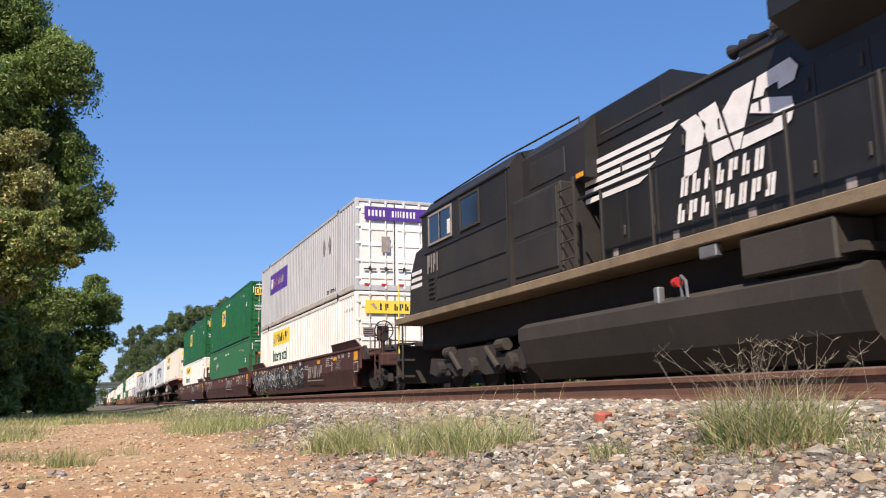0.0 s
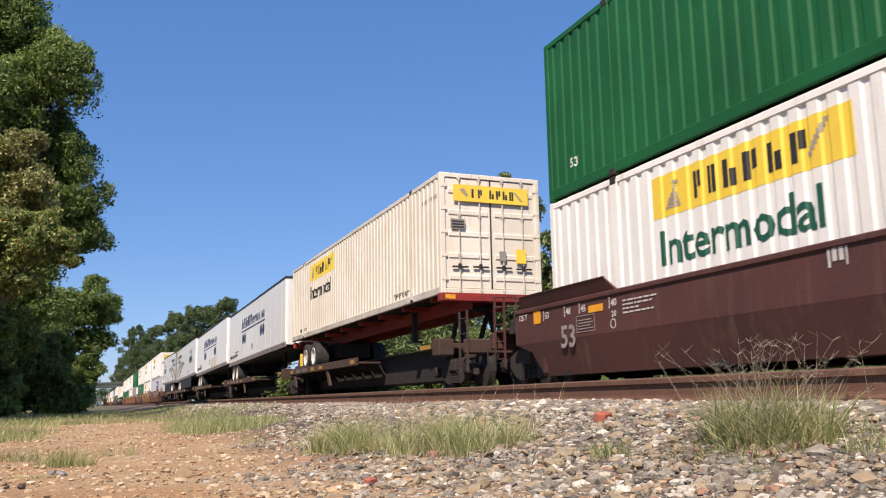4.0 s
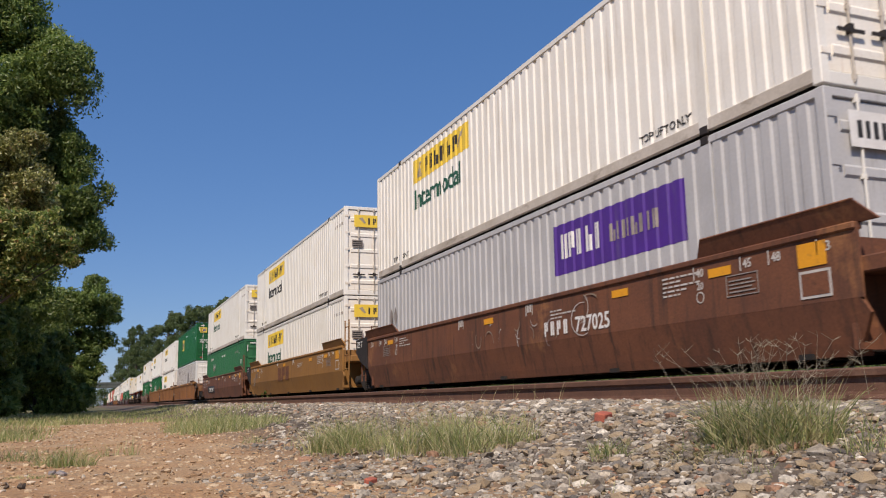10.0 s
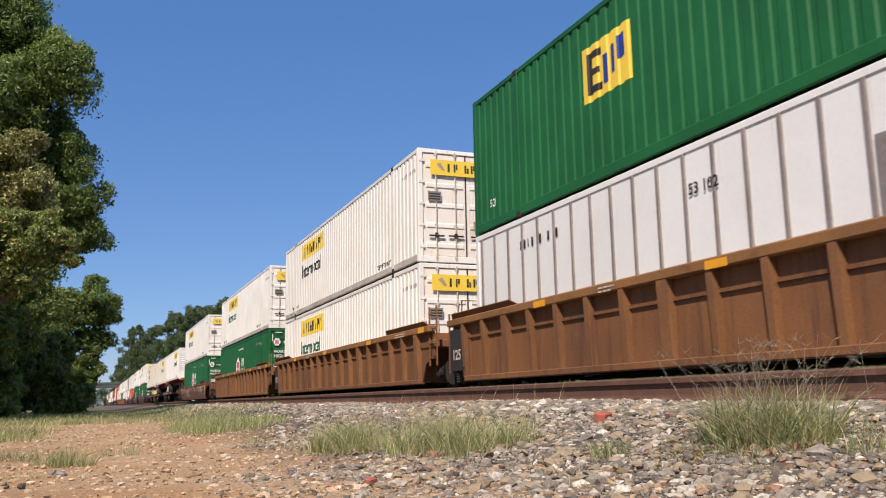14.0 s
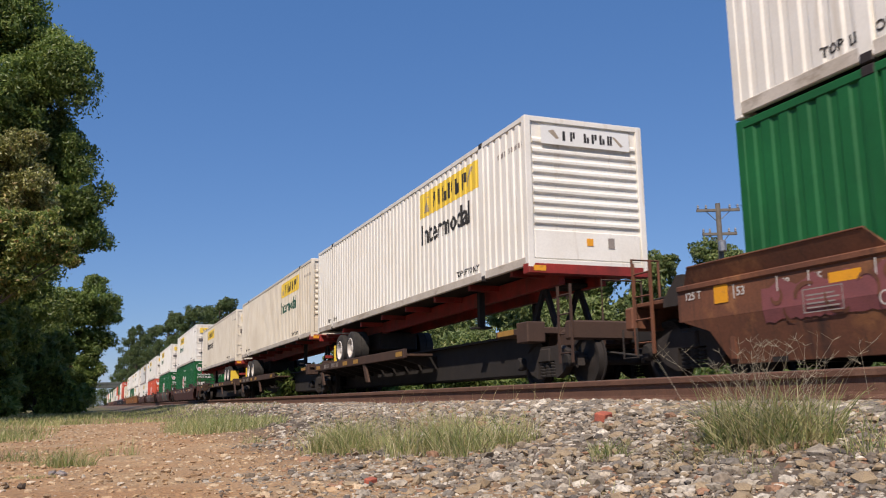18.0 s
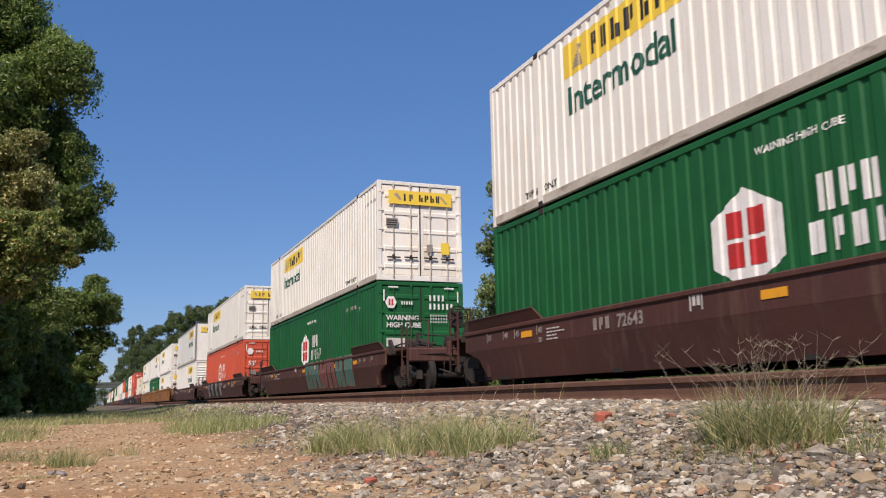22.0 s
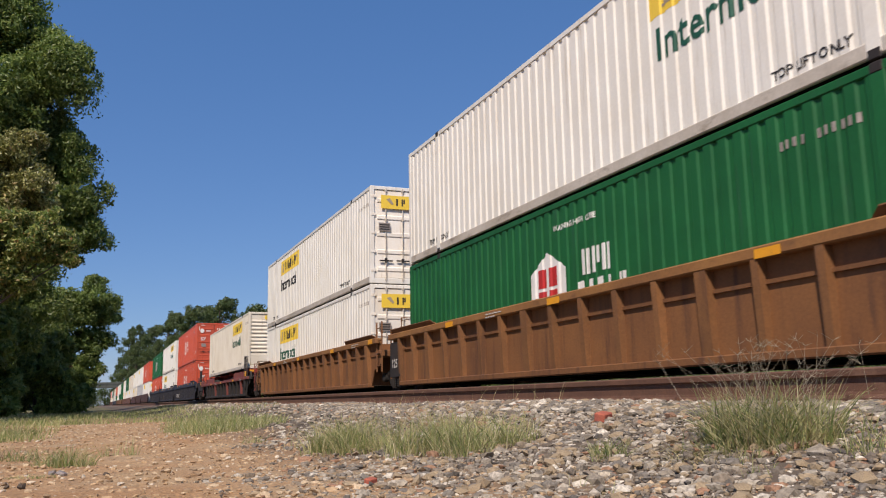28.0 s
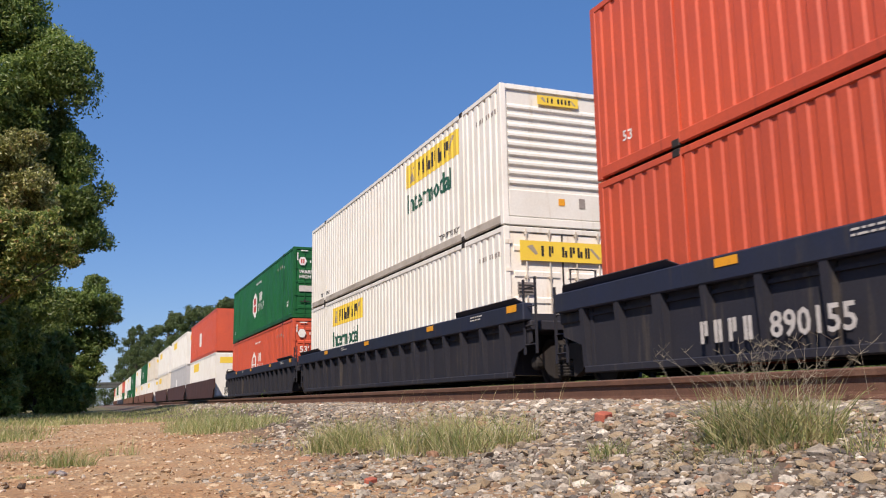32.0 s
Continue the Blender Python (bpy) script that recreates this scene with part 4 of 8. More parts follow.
def brake_wheel(parent, x, y, z):
    g = Geo()
    for k in range(20):
        a, b = 2 * math.pi * k / 20, 2 * math.pi * (k + 1) / 20
        g.tube([(x + 0.27 * math.cos(a), y, z + 0.27 * math.sin(a)), (x + 0.27 * math.cos(b), y, z + 0.27 * math.sin(b))], 0.018, 6)
    for k in range(5):
        a = 2 * math.pi * k / 5
        g.tube([(x, y, z), (x + 0.26 * math.cos(a), y, z + 0.26 * math.sin(a))], 0.014, 6)
    g.box(x - 0.16, x + 0.16, y + 0.03, y + 0.2, z - 0.28, z + 0.14, 0.03)
    g.box(x - 0.05, x + 0.05, y + 0.05, y + 0.15, 1.2, z - 0.2)
    part("brake_wheel", g, "under", parent, "spoked hand brake wheel on its stand")


def knuckle(parent, y0, y1):
    s = 1 if y1 > y0 else -1
    g = Geo().box(-0.09, 0.09, min(y0, y1), max(y0, y1), 0.72, 0.93, 0.02)
    g.box(-0.16, 0.16, *sorted((y1, y1 - s * 0.28)), 0.69, 0.97, 0.05)
    part("coupler", g, "under", parent)
    part("air_hose", Geo().tube([(-0.45, y0, 0.75), (-0.45, y0 + s * 0.25, 0.62), (-0.40, y1 - s * 0.1, 0.42), (-0.30, y1 + s * 0.05, 0.38)], 0.025, 6), "tyre", parent)


def end_stencils(ob, x, zt, patch, worn):
    """Length numbers with their marks, a framed notice, a ring and an end patch, at both ends of a smooth side."""
    ink = "mark_pale" if worn else "stencil_white"
    for e in (-1, 1):
        for text, y in (("53", 8.12), ("48", 7.40), ("45", 6.93), ("40", 6.06)):
            yy = e * y + (0.10 if e < 0 else 0.0)
            on_side(part("lettering", words(text, 0.15, ink), None, ob), x, yy, zt - 0.24)
            on_side(part("stencil", flat([rect(0, 0, 0.018, 0.17)]), ink, ob), x, yy + 0.05, zt - 0.27)
        on_side(part("lettering", words("20", 0.13, ink), None, ob), x, e * 6.06 + (0.10 if e < 0 else 0.0), zt - 0.40)
        if worn:
            continue
        yb = e * 6.8 + 0.28
        note = [rect(0, 0, 0.55, 0.012), rect(0, 0.248, 0.55, 0.26), rect(0, 0.012, 0.012, 0.248), rect(0.538, 0.012, 0.55, 0.248)]
        note += [rect(0.05, 0.045 + 0.045 * k, 0.50 - 0.06 * (k % 2), 0.062 + 0.045 * k) for k in range(4)]
        on_side(part("notice", flat(note), "mark_pale", ob, "framed stencilled notice"), x, yb, zt - 0.56)
        ring = [[(r * math.cos(a), r * math.sin(a)) for r, a in ((0.06, t), (0.075, t), (0.075, t + 0.4488), (0.06, t + 0.4488))] for t in (k * 0.4488 for k in range(14))]
        on_side(part("stencil", flat(ring), ink, ob, "small white ring"), x, e * 6.02, zt - 0.50)
    if patch:
        on_side(part("reflector", flat([rect(0, 0, 0.25, 0.28)]), "amber", ob, "yellow end patch"), x, 8.52, zt - 0.30)
        on_side(part("lettering", words("125 T", 0.14, "stencil_white"), None, ob), x, 9.10, zt - 0.20)


def end_gear(ob, e, q):
    """Brake gear, pipes and brackets on the open deck at a car's end."""
    y = lambda v: e * v + q
    part("brake_cylinder", Geo().lathe([(-0.30, 0.06), (-0.26, 0.13), (0.22, 0.14), (0.26, 0.05), (0.5, 0.03)], 0, (-0.45, y(9.05), 1.34), 14), "cast", ob, "dusty brake cylinder", smooth=True)
    part("valve_box", Geo().box(0.55, 0.95, *sorted((y(10.0), y(10.35))), 1.16, 1.46, 0.03).box(0.62, 0.72, *sorted((y(9.9), y(10.4))), 1.30, 1.36), "cast", ob)
    for x, z in ((-1.05, 1.27), (-0.80, 1.22), (0.35, 1.25)):
        part("pipe", Geo().tube([(x, y(8.7), z), (x, y(9.5), z + 0.04), (x + 0.15, y(9.9), z - 0.02), (x + 0.15, y(10.6), z - 0.04)], 0.022, 6), "cast", ob)
    for x in (-1.34, 1.30):
        part("deck_bracket", Geo().prism([(y(9.25), 1.02), (y(9.25), 1.42), (y(9.38), 1.42), (y(9.70), 1.12), (y(9.70), 1.02)], 0, x - 0.03, x + 0.03), "cast", ob)
        part("sill_step", Geo().tube([(x, y(10.4), 0.80), (x, y(10.4), 0.38), (x, y(10.75), 0.38), (x, y(10.75), 0.80)], 0.018, 6), "cast", ob)
    part("brake_lever", Geo().box(-0.62, -0.56, *sorted((y(9.3), y(9.42))), 0.95, 1.62, 0.01).tube([(-0.59, y(9.36), 1.58), (0.30, y(9.60), 1.50)], 0.018, 6), "cast", ob)
    part("slack_adjuster", Geo().tube([(0.0, y(8.8), 0.62), (0.05, y(10.3), 0.60)], 0.035, 8), "cast", ob)


mark_seed = []


def well_car(paint, low, style, near_end, far_end, mark=None, wheel=False, top=None, guides=True):
    """A well car of one unit. near_end / far_end: 'coupler', 'joint' (carries the shared truck) or 'rest' (lies on its neighbour's truck)."""
    def build():
        ob = thing("well_car", "well car", "rail car", "cars of the train")
        rung = paint if paint == "red_car" else low
        hw = 1.46
        zt = top or (1.40 if style == "smooth" else 1.52)
        dz = zt - (1.36 if style == "smooth" else 1.52)
        a, b = (8.30, 8.50) if zt == 1.55 else (8.45, 9.25)  # half length of the well at its foot, of the body at its top
        for s in (-1, 1):
            if style == "smooth":
                x0, x1 = sorted((s * hw, s * (hw - 0.05)))
                g = Geo().prism([(-b, 0.775), (b, 0.775), (b, zt - 0.06), (-b, zt - 0.06)], 0, x0, x1)
                # the lower half leans in under the crease
                lo = Geo()
                ring = [(-b + 0.03, 0.78), (b - 0.03, 0.78), (a + 0.25, 0.62), (a, 0.24), (-a, 0.24), (-a - 0.25, 0.62)]
                lean = lambda z, t: s * (hw - t - 0.13 * (0.78 - z) / 0.54)
                vs_ = [(lean(z, t), y, z) for t in (0.0, 0.05) for y, z in ring]
                lo.add(vs_, [(0, 1, 2, 5), (5, 2, 3, 4), (6, 11, 8, 7), (11, 10, 9, 8)] + [(k_, (k_ + 1) % 6, 6 + (k_ + 1) % 6, 6 + k_) for k_ in range(6)])
                side = part("side_sheet", g, paint, ob)
                part("lower_sheet", lo, paint, ob)
                xo, xi = sorted((s * (hw + 0.03), s * (hw - 0.10)))
                part("top_chord", Geo().box(xo, xi, -b, b, zt - 0.08, zt, 0.015), paint, ob)
                part("bottom_chord", Geo().prism([(s * (hw - 0.13), 0.20), (s * (hw - 0.10), 0.33), (s * (hw - 0.30), 0.25), (s * (hw - 0.30), 0.2)], 1, -a, a), paint, ob)
            else:
                x0, x1 = sorted((s * (hw - 0.09), s * (hw - 0.12)))
                side = part("side_sheet", Geo().prism([(-a, 0.24), (a, 0.24), (a + 0.25, 0.66), (b, 0.82), (b, zt - 0.12), (-b, zt - 0.12), (-b, 0.82), (-a - 0.25, 0.66)], 0, x0, x1), low, ob)
                xo, xi = sorted((s * (hw + 0.06), s * (hw - 0.14)))
                part("top_chord", Geo().box(xo, xi, -b, b, zt - (0.32 if paint == "navy_car" else 0.15), zt, 0.02), "rib_chord" if paint == "rib_car" else paint, ob)
                part("bottom_chord", Geo().box(*sorted((s * (hw + 0.02), s * (hw - 0.16))), -a, a, 0.20, 0.31, 0.015), low, ob)
                part("mid_rail", Geo().box(*sorted((s * (hw - 0.05), s * (hw - 0.10))), -a, a, zt - 0.44, zt - 0.39), low, ob)
                k = 0
                y = -a + 0.15
                while y <= a:
                    wd = 0.06 if k % 5 else 0.11
                    if s > 0:
                        break
                    part("side_post", Geo().prism([(s * (hw - 0.10), 0.28), (s * (hw + 0.00), 0.30), (s * (hw + 0.05), zt - 0.22), (s * (hw + 0.05), zt - 0.12), (s * (hw - 0.10), zt - 0.12)], 1, y - wd, y + wd), paint if paint == "red_car" and k % 4 == 1 else "rib_post" if paint == "rib_car" else low, ob)
                    y += 0.985 if paint != "red_car" else 1.30
                    k += 1
            for e in (-1, 1) if guides else ():
                # raised guide along the end of the well
                y0, y1 = sorted((e * 5.95, e * (9.15 if b > 9 else 8.75)))
                xo, xi = sorted((s * (hw - 0.02), s * (hw - 0.09)))
                g = Geo()
                ya, yb = (y0, y1)
                gh = 0.21 if style == "smooth" else 0.10
                xb_, xt_ = s * (hw - 0.03), s * (hw + 0.07)
                g.add([(xb_, ya, zt - 0.01), (xb_, yb, zt - 0.01), (xt_, yb - 0.2, zt + gh), (xt_, ya + 0.2, zt + gh),
                       (xb_ - s * 0.05, ya, zt - 0.01), (xb_ - s * 0.05, yb, zt - 0.01), (xt_ - s * 0.03, yb - 0.2, zt + gh), (xt_ - s * 0.03, ya + 0.2, zt + gh)],
                      [(0, 1, 2, 3), (7, 6, 5, 4), (0, 3, 7, 4), (1, 5, 6, 2), (3, 2, 6, 7)])
                part("load_guide", g, low if style == "smooth" else paint, ob, "flared steel load guide")
                part("guide_cap", Geo().box(*sorted((s * (hw + 0.075), s * (hw + 0.03))), y0 + 0.2, y1 - 0.2, zt + gh - 0.01, zt + gh + 0.015, 0.008), low, ob)
        for e in (-1, 1):
            g = Geo()
            y0, y1 = sorted((e * 8.35, e * 9.3))
            g.box(-hw + 0.06, hw - 0.06, y0, y1, 1.02, 1.20, 0.02)
            g.box(-hw + 0.06, hw - 0.06, *sorted((e * 8.28, e * 8.36)), 0.26, min(1.42, zt))
            g.box(-0.35, 0.35, *sorted((e * 8.4, e * 9.9)), 0.72, 1.05, 0.03)
            part("end_platform", g, low, ob)
        for k in range(5):
            y = -7.6 + k * 3.8
            part("floor_beam", Geo().box(-hw + 0.08, hw - 0.08, y - 0.1, y + 0.1, 0.19, 0.25), "under", ob)
        for e, kind in ((-1, near_end), (1, far_end)):
            q = 1.25 if paint == "red_car" and e > 0 else 0.0
            if kind == "coupler":
                truck(ob, (e * 9.55 + q))
                knuckle(ob, (e * 10.2 + q), (e * 11.75 + q))
                part("end_sill", Geo().box(-1.3, 1.3, *sorted(((e * 10.55 + q), (e * 10.75 + q))), 0.78, 1.12, 0.03).box(-0.4, 0.4, *sorted(((e * 9.2 + q), (e * 10.6 + q))), 0.74, 1.08, 0.03), low, ob)
                part("end_deck", Geo().box(-1.25, 1.25, *sorted(((e * 9.2 + q), (e * 10.6 + q))), 1.10, 1.16, 0.01), low, ob)
                for x in (-1.28, 1.28):
                    ladder(ob, x, (e * 10.3 + q), 0.42, 1.75 if x < 0 else 1.3, rung, name="end_ladder")
                part("handrail", Geo().tube([(-1.22, (e * 10.62 + q), 1.1), (-1.22, (e * 10.62 + q), 1.83), (-0.75, (e * 10.62 + q), 1.83), (-0.75, (e * 10.62 + q), 1.1)], 0.022, 6), low, ob)
                part("handrail", Geo().tube([(0.7, (e * 10.62 + q), 1.1), (0.7, (e * 10.62 + q), 1.8), (1.2, (e * 10.62 + q), 1.8), (1.2, (e * 10.62 + q), 1.1)], 0.022, 6), low, ob)
                part("brake_rod", Geo().tube([(-0.5, (e * 10.2 + q), 1.2), (-0.5, (e * 9.3 + q), 1.32), (0.3, (e * 8.9 + q), 1.3)], 0.02, 6), "under", ob)
                part("uncoupling_lever", Geo().tube([(-1.3, (e * 10.72 + q), 0.95), (-0.2, (e * 10.8 + q), 1.0), (-0.05, (e * 11.0 + q), 0.96)], 0.016, 6), "under", ob)
                part("air_tank", Geo().lathe([(-0.5, 0.05), (-0.45, 0.17), (0.45, 0.17), (0.5, 0.05)], 0, (0.55, (e * 9.7 + q), 1.34), 12), "under", ob)
                end_gear(ob, e, q)
                if wheel and e < 0:
                    brake_wheel(ob, 0.1, -10.55, 1.95) if paint != "brown_car" or near_end == "coupler" and far_end == "coupler" else brake_wheel(ob, -1.0, -10.05, 1.80)
            elif kind == "joint":
                truck(ob, e * 9.82)
                if zt == 1.55:
                    cp = part("cross_plate", Geo().box(-1.46, 1.46, *sorted((e * 8.6, e * 8.75)), 1.05, 1.62, 0.02).prism([(e * 8.6, 0.72), (e * 8.6, 1.62), (e * 9.7, 1.60), (e * 9.7, 1.22), (e * 9.25, 0.95)], 0, -1.46, -1.41), "dirty_steel", ob, "grimy cross plate with white stencil")
                    on_side(part("lettering", words("125 T", 0.24, "mark_white"), None, cp), -1.466, e * 9.62, 1.36)
                if paint == "rib_car":
                    cp = part("cross_plate", Geo().box(-1.47, -1.42, *sorted((e * 8.42, e * 9.2)), 0.42, 1.30, 0.012), "dirty_steel", ob, "dark end plate with white stencil")
                    on_side(part("lettering", words("125", 0.30, "stencil_white"), None, cp), -1.476, e * 9.05, 0.66)
                if paint == "brown_car":
                    g = Geo()
                    for x_ in (-1.30, -0.92):
                        g.box(x_ - 0.045, x_ + 0.045, e * 9.3 - 0.05, e * 9.3 + 0.05, 1.05, 2.30, 0.01)
                    g.box(-1.345, -0.875, e * 9.3 - 0.05, e * 9.3 + 0.05, 2.16, 2.34, 0.01)
                    bs = part("end_frame", g, paint, ob, "upright steel end frame")
                    part("reflector", Geo().box(-1.20, -1.02, e * 9.3 - 0.056, e * 9.3 - 0.05, 2.20, 2.30), "amber", bs)
                part("articulation", Geo().box(-0.3, 0.3, *sorted((e * 9.3, e * 10.1)), 0.70, 1.0, 0.04), "under", ob)
                ladder(ob, -1.30, e * 9.45, 0.40, 1.7, low, 0.36, name="end_ladder")
                part("handrail", Geo().tube([(-1.05, e * 9.5, 1.2), (-1.05, e * 9.5, 2.0), (-0.55, e * 9.5, 2.0), (-0.55, e * 9.5, 1.2)], 0.022, 6), low, ob)
            elif kind == "rest":
                ladder(ob, -1.42, e * (8.9 if zt == 1.55 else 9.32), 0.60, 2.3 if zt == 1.55 or paint == "brown_car" else 1.95, rung, 0.45, name="end_ladder")
        if paint == "red_car":
            part("corner_post", Geo().prism([(-8.46, 0.56), (-8.30, 0.56), (-8.22, 2.19), (-8.42, 2.19)], 0, -1.50, -1.44), "dirty_steel", ob, "tall dark steel corner post")
            ladder(ob, -1.46, -8.92, 0.60, 2.18, "dirty_steel", 0.36, name="end_ladder")
            on_side(part("reflector", flat([rect(0, 0, 0.5, 0.26)]), "amber", ob, "yellow end patch"), -1.505, -8.46, 1.18)
            for s in (-1, 1):
                part("end_chord", Geo().box(*sorted((s * 1.50, s * 1.30)), 9.2, 11.05, 1.02, 1.36, 0.02), paint, ob)
            part("end_deck", Geo().box(-1.3, 1.3, 9.2, 11.6, 1.04, 1.10, 0.01), "dirty_steel", ob)
            for y in (11.52, 12.05):
                cp = part("corner_post", Geo().box(-1.48, -1.38, y - 0.06, y + 0.06, 0.95, 2.17, 0.015), "dirty_steel", ob, "tall dark steel corner post")
                part("grab_iron", Geo().tube([(-1.45, y + 0.05, 2.1), (-1.45, y + 0.22, 2.1), (-1.45, y + 0.22, 1.5), (-1.45, y + 0.05, 1.5)], 0.012, 6), paint, cp)
            on_side(part("reflector", flat([rect(0, 0, 0.42, 0.24)]), "amber", ob, "yellow end patch"), -1.485, 11.45, 1.16)
            for s in (-1, 1):
                part("load_guide", Geo().box(*sorted((s * 1.46, s * 1.38)), -7.7, -4.35, 1.15, 1.44, 0.02), paint, ob)
                part("load_guide", Geo().box(*sorted((s * 1.46, s * 1.38)), 4.35, 7.7, 1.15, 1.44, 0.02), paint, ob)
        # reflectors and stencils
        zr = zt - 0.28 if style == "smooth" else zt - 0.15
        for y in (-6.2, -4.0, 0.6, 6.70) if style == "smooth" else (-4.4, 0.6, 5.2):
            on_side(part("reflector", flat([rect(0, 0, 0.42, 0.11)]), "amber", ob, "yellow reflector strip"), -hw - (0.006 if style == "smooth" else 0.066), y, zr)
        xs = -hw - 0.006 if style == "smooth" else -hw - 0.066
        rs = random.Random(len(mark_seed) + 5)
        mark_seed.append(1)
        plain = paint == "red_car" or (paint == "brown_car" and zt < 1.2)
        if not plain:
            on_side(part("reflector", flat([rect(0, 0, 0.40, 0.26 if style == "smooth" else 0.13)]), "amber", ob, "yellow end patch"), xs, -8.60 if b > 9 else -7.7, zt - (0.38 if style == "smooth" else 0.14))
        if not plain and style == "smooth":
            on_side(part("notice", flat([rect(0, 0, 0.44, 0.30)]), "stencil_white", ob, "framed notice plate"), xs, -8.60 if b > 9 else -7.7, zt - 0.72)
            on_side(part("notice", flat([rect(0, 0, 0.38, 0.24)], 0.004), low, ob), xs - 0.002, -8.63 if b > 9 else -7.73, zt - 0.69)
        for y, n, z in ((-5.25, 5, zr - 0.02), (-2.1, 3, zr - 0.02), (5.75, 4, zr + 0.02)) if style == "smooth" else ((-6.9, 2, zr + 0.13), (3.1, 2, zr + 0.13)):
            rows = []
            for q in range(n):
                x_ = 0.0
                for w_ in range(rs.randint(3, 6)):
                    d_ = rs.uniform(0.04, 0.16)
                    rows.append(rect(x_, 0.058 * q, x_ + d_, 0.058 * q + 0.024))
                    x_ += d_ + 0.03
            on_side(part("stencil", flat(rows), "stencil_white", ob), xs, y, z - 0.12)
        if style == "smooth":
            end_stencils(ob, xs, zt, b > 9 and not plain, plain)
        for y in (1.9, -1.2) if style == "smooth" else ():
            on_side(part("stencil", flat([rect(0, 0, 0.03, 0.22), rect(0.06, 0.06, 0.12, 0.20), rect(0.15, 0.06, 0.21, 0.20), rect(0.24, 0.0, 0.26, 0.22)]), "stencil_white", ob), xs, y, zr)
        if mark:
            mark(ob, xs)
        return ob
    return build


def mark_number(text, y, z, size=0.42, mat="mark_white", brand=4):
    def put(ob, x):
        on_side(part("stencil", flat(bars([size * 0.42] * brand, size * 0.68, size * 0.22)), mat, ob), x - 0.003, y + brand * size * 0.68 + 0.1, z)
        on_side(part("lettering", words(text, size, mat), None, ob), x - 0.003, y, z)
    return put


def both(*marks):
    """Several marks on one car."""
    def put(ob, x):
        for mark in marks:
            mark(ob, x)
    return put


def mark_plate(y0, y1, z0, z1):
    """A black painted field behind a number."""
    def put(ob, x):
        sprayed(ob, "number_field", [[(0, 0), (y1 - y0, 0), (y1 - y0, z1 - z0), (0, z1 - z0)]], "graf_dark", x, 0.002, "black painted field", y1, z0)
    return put


def mark_logo(y, z, w=None, h=0.40, mat="mark_pale", lean=0.1, more=None):
    def put(ob, x):
        if w:
            shape = bars(w, h, 0.07, lean)
        else:
            # heavy slanted bars with a long line below
            shape = bars([0.50, 0.12, 0.44, 0.12, 0.40], h, 0.12, 0.14) + [[(0.0, -0.06), (2.3, -0.09), (2.3, -0.12), (-0.02, -0.10)]]
        on_side(part("emblem", flat(shape), mat, ob, "pale slanted emblem shapes"), x - 0.003, y, z)
        on_side(part("lettering", words("53", 0.50, "mark_pale"), None, ob), x - 0.003, 7.6, 0.64)
        if more:
            more(ob, x)
    return put


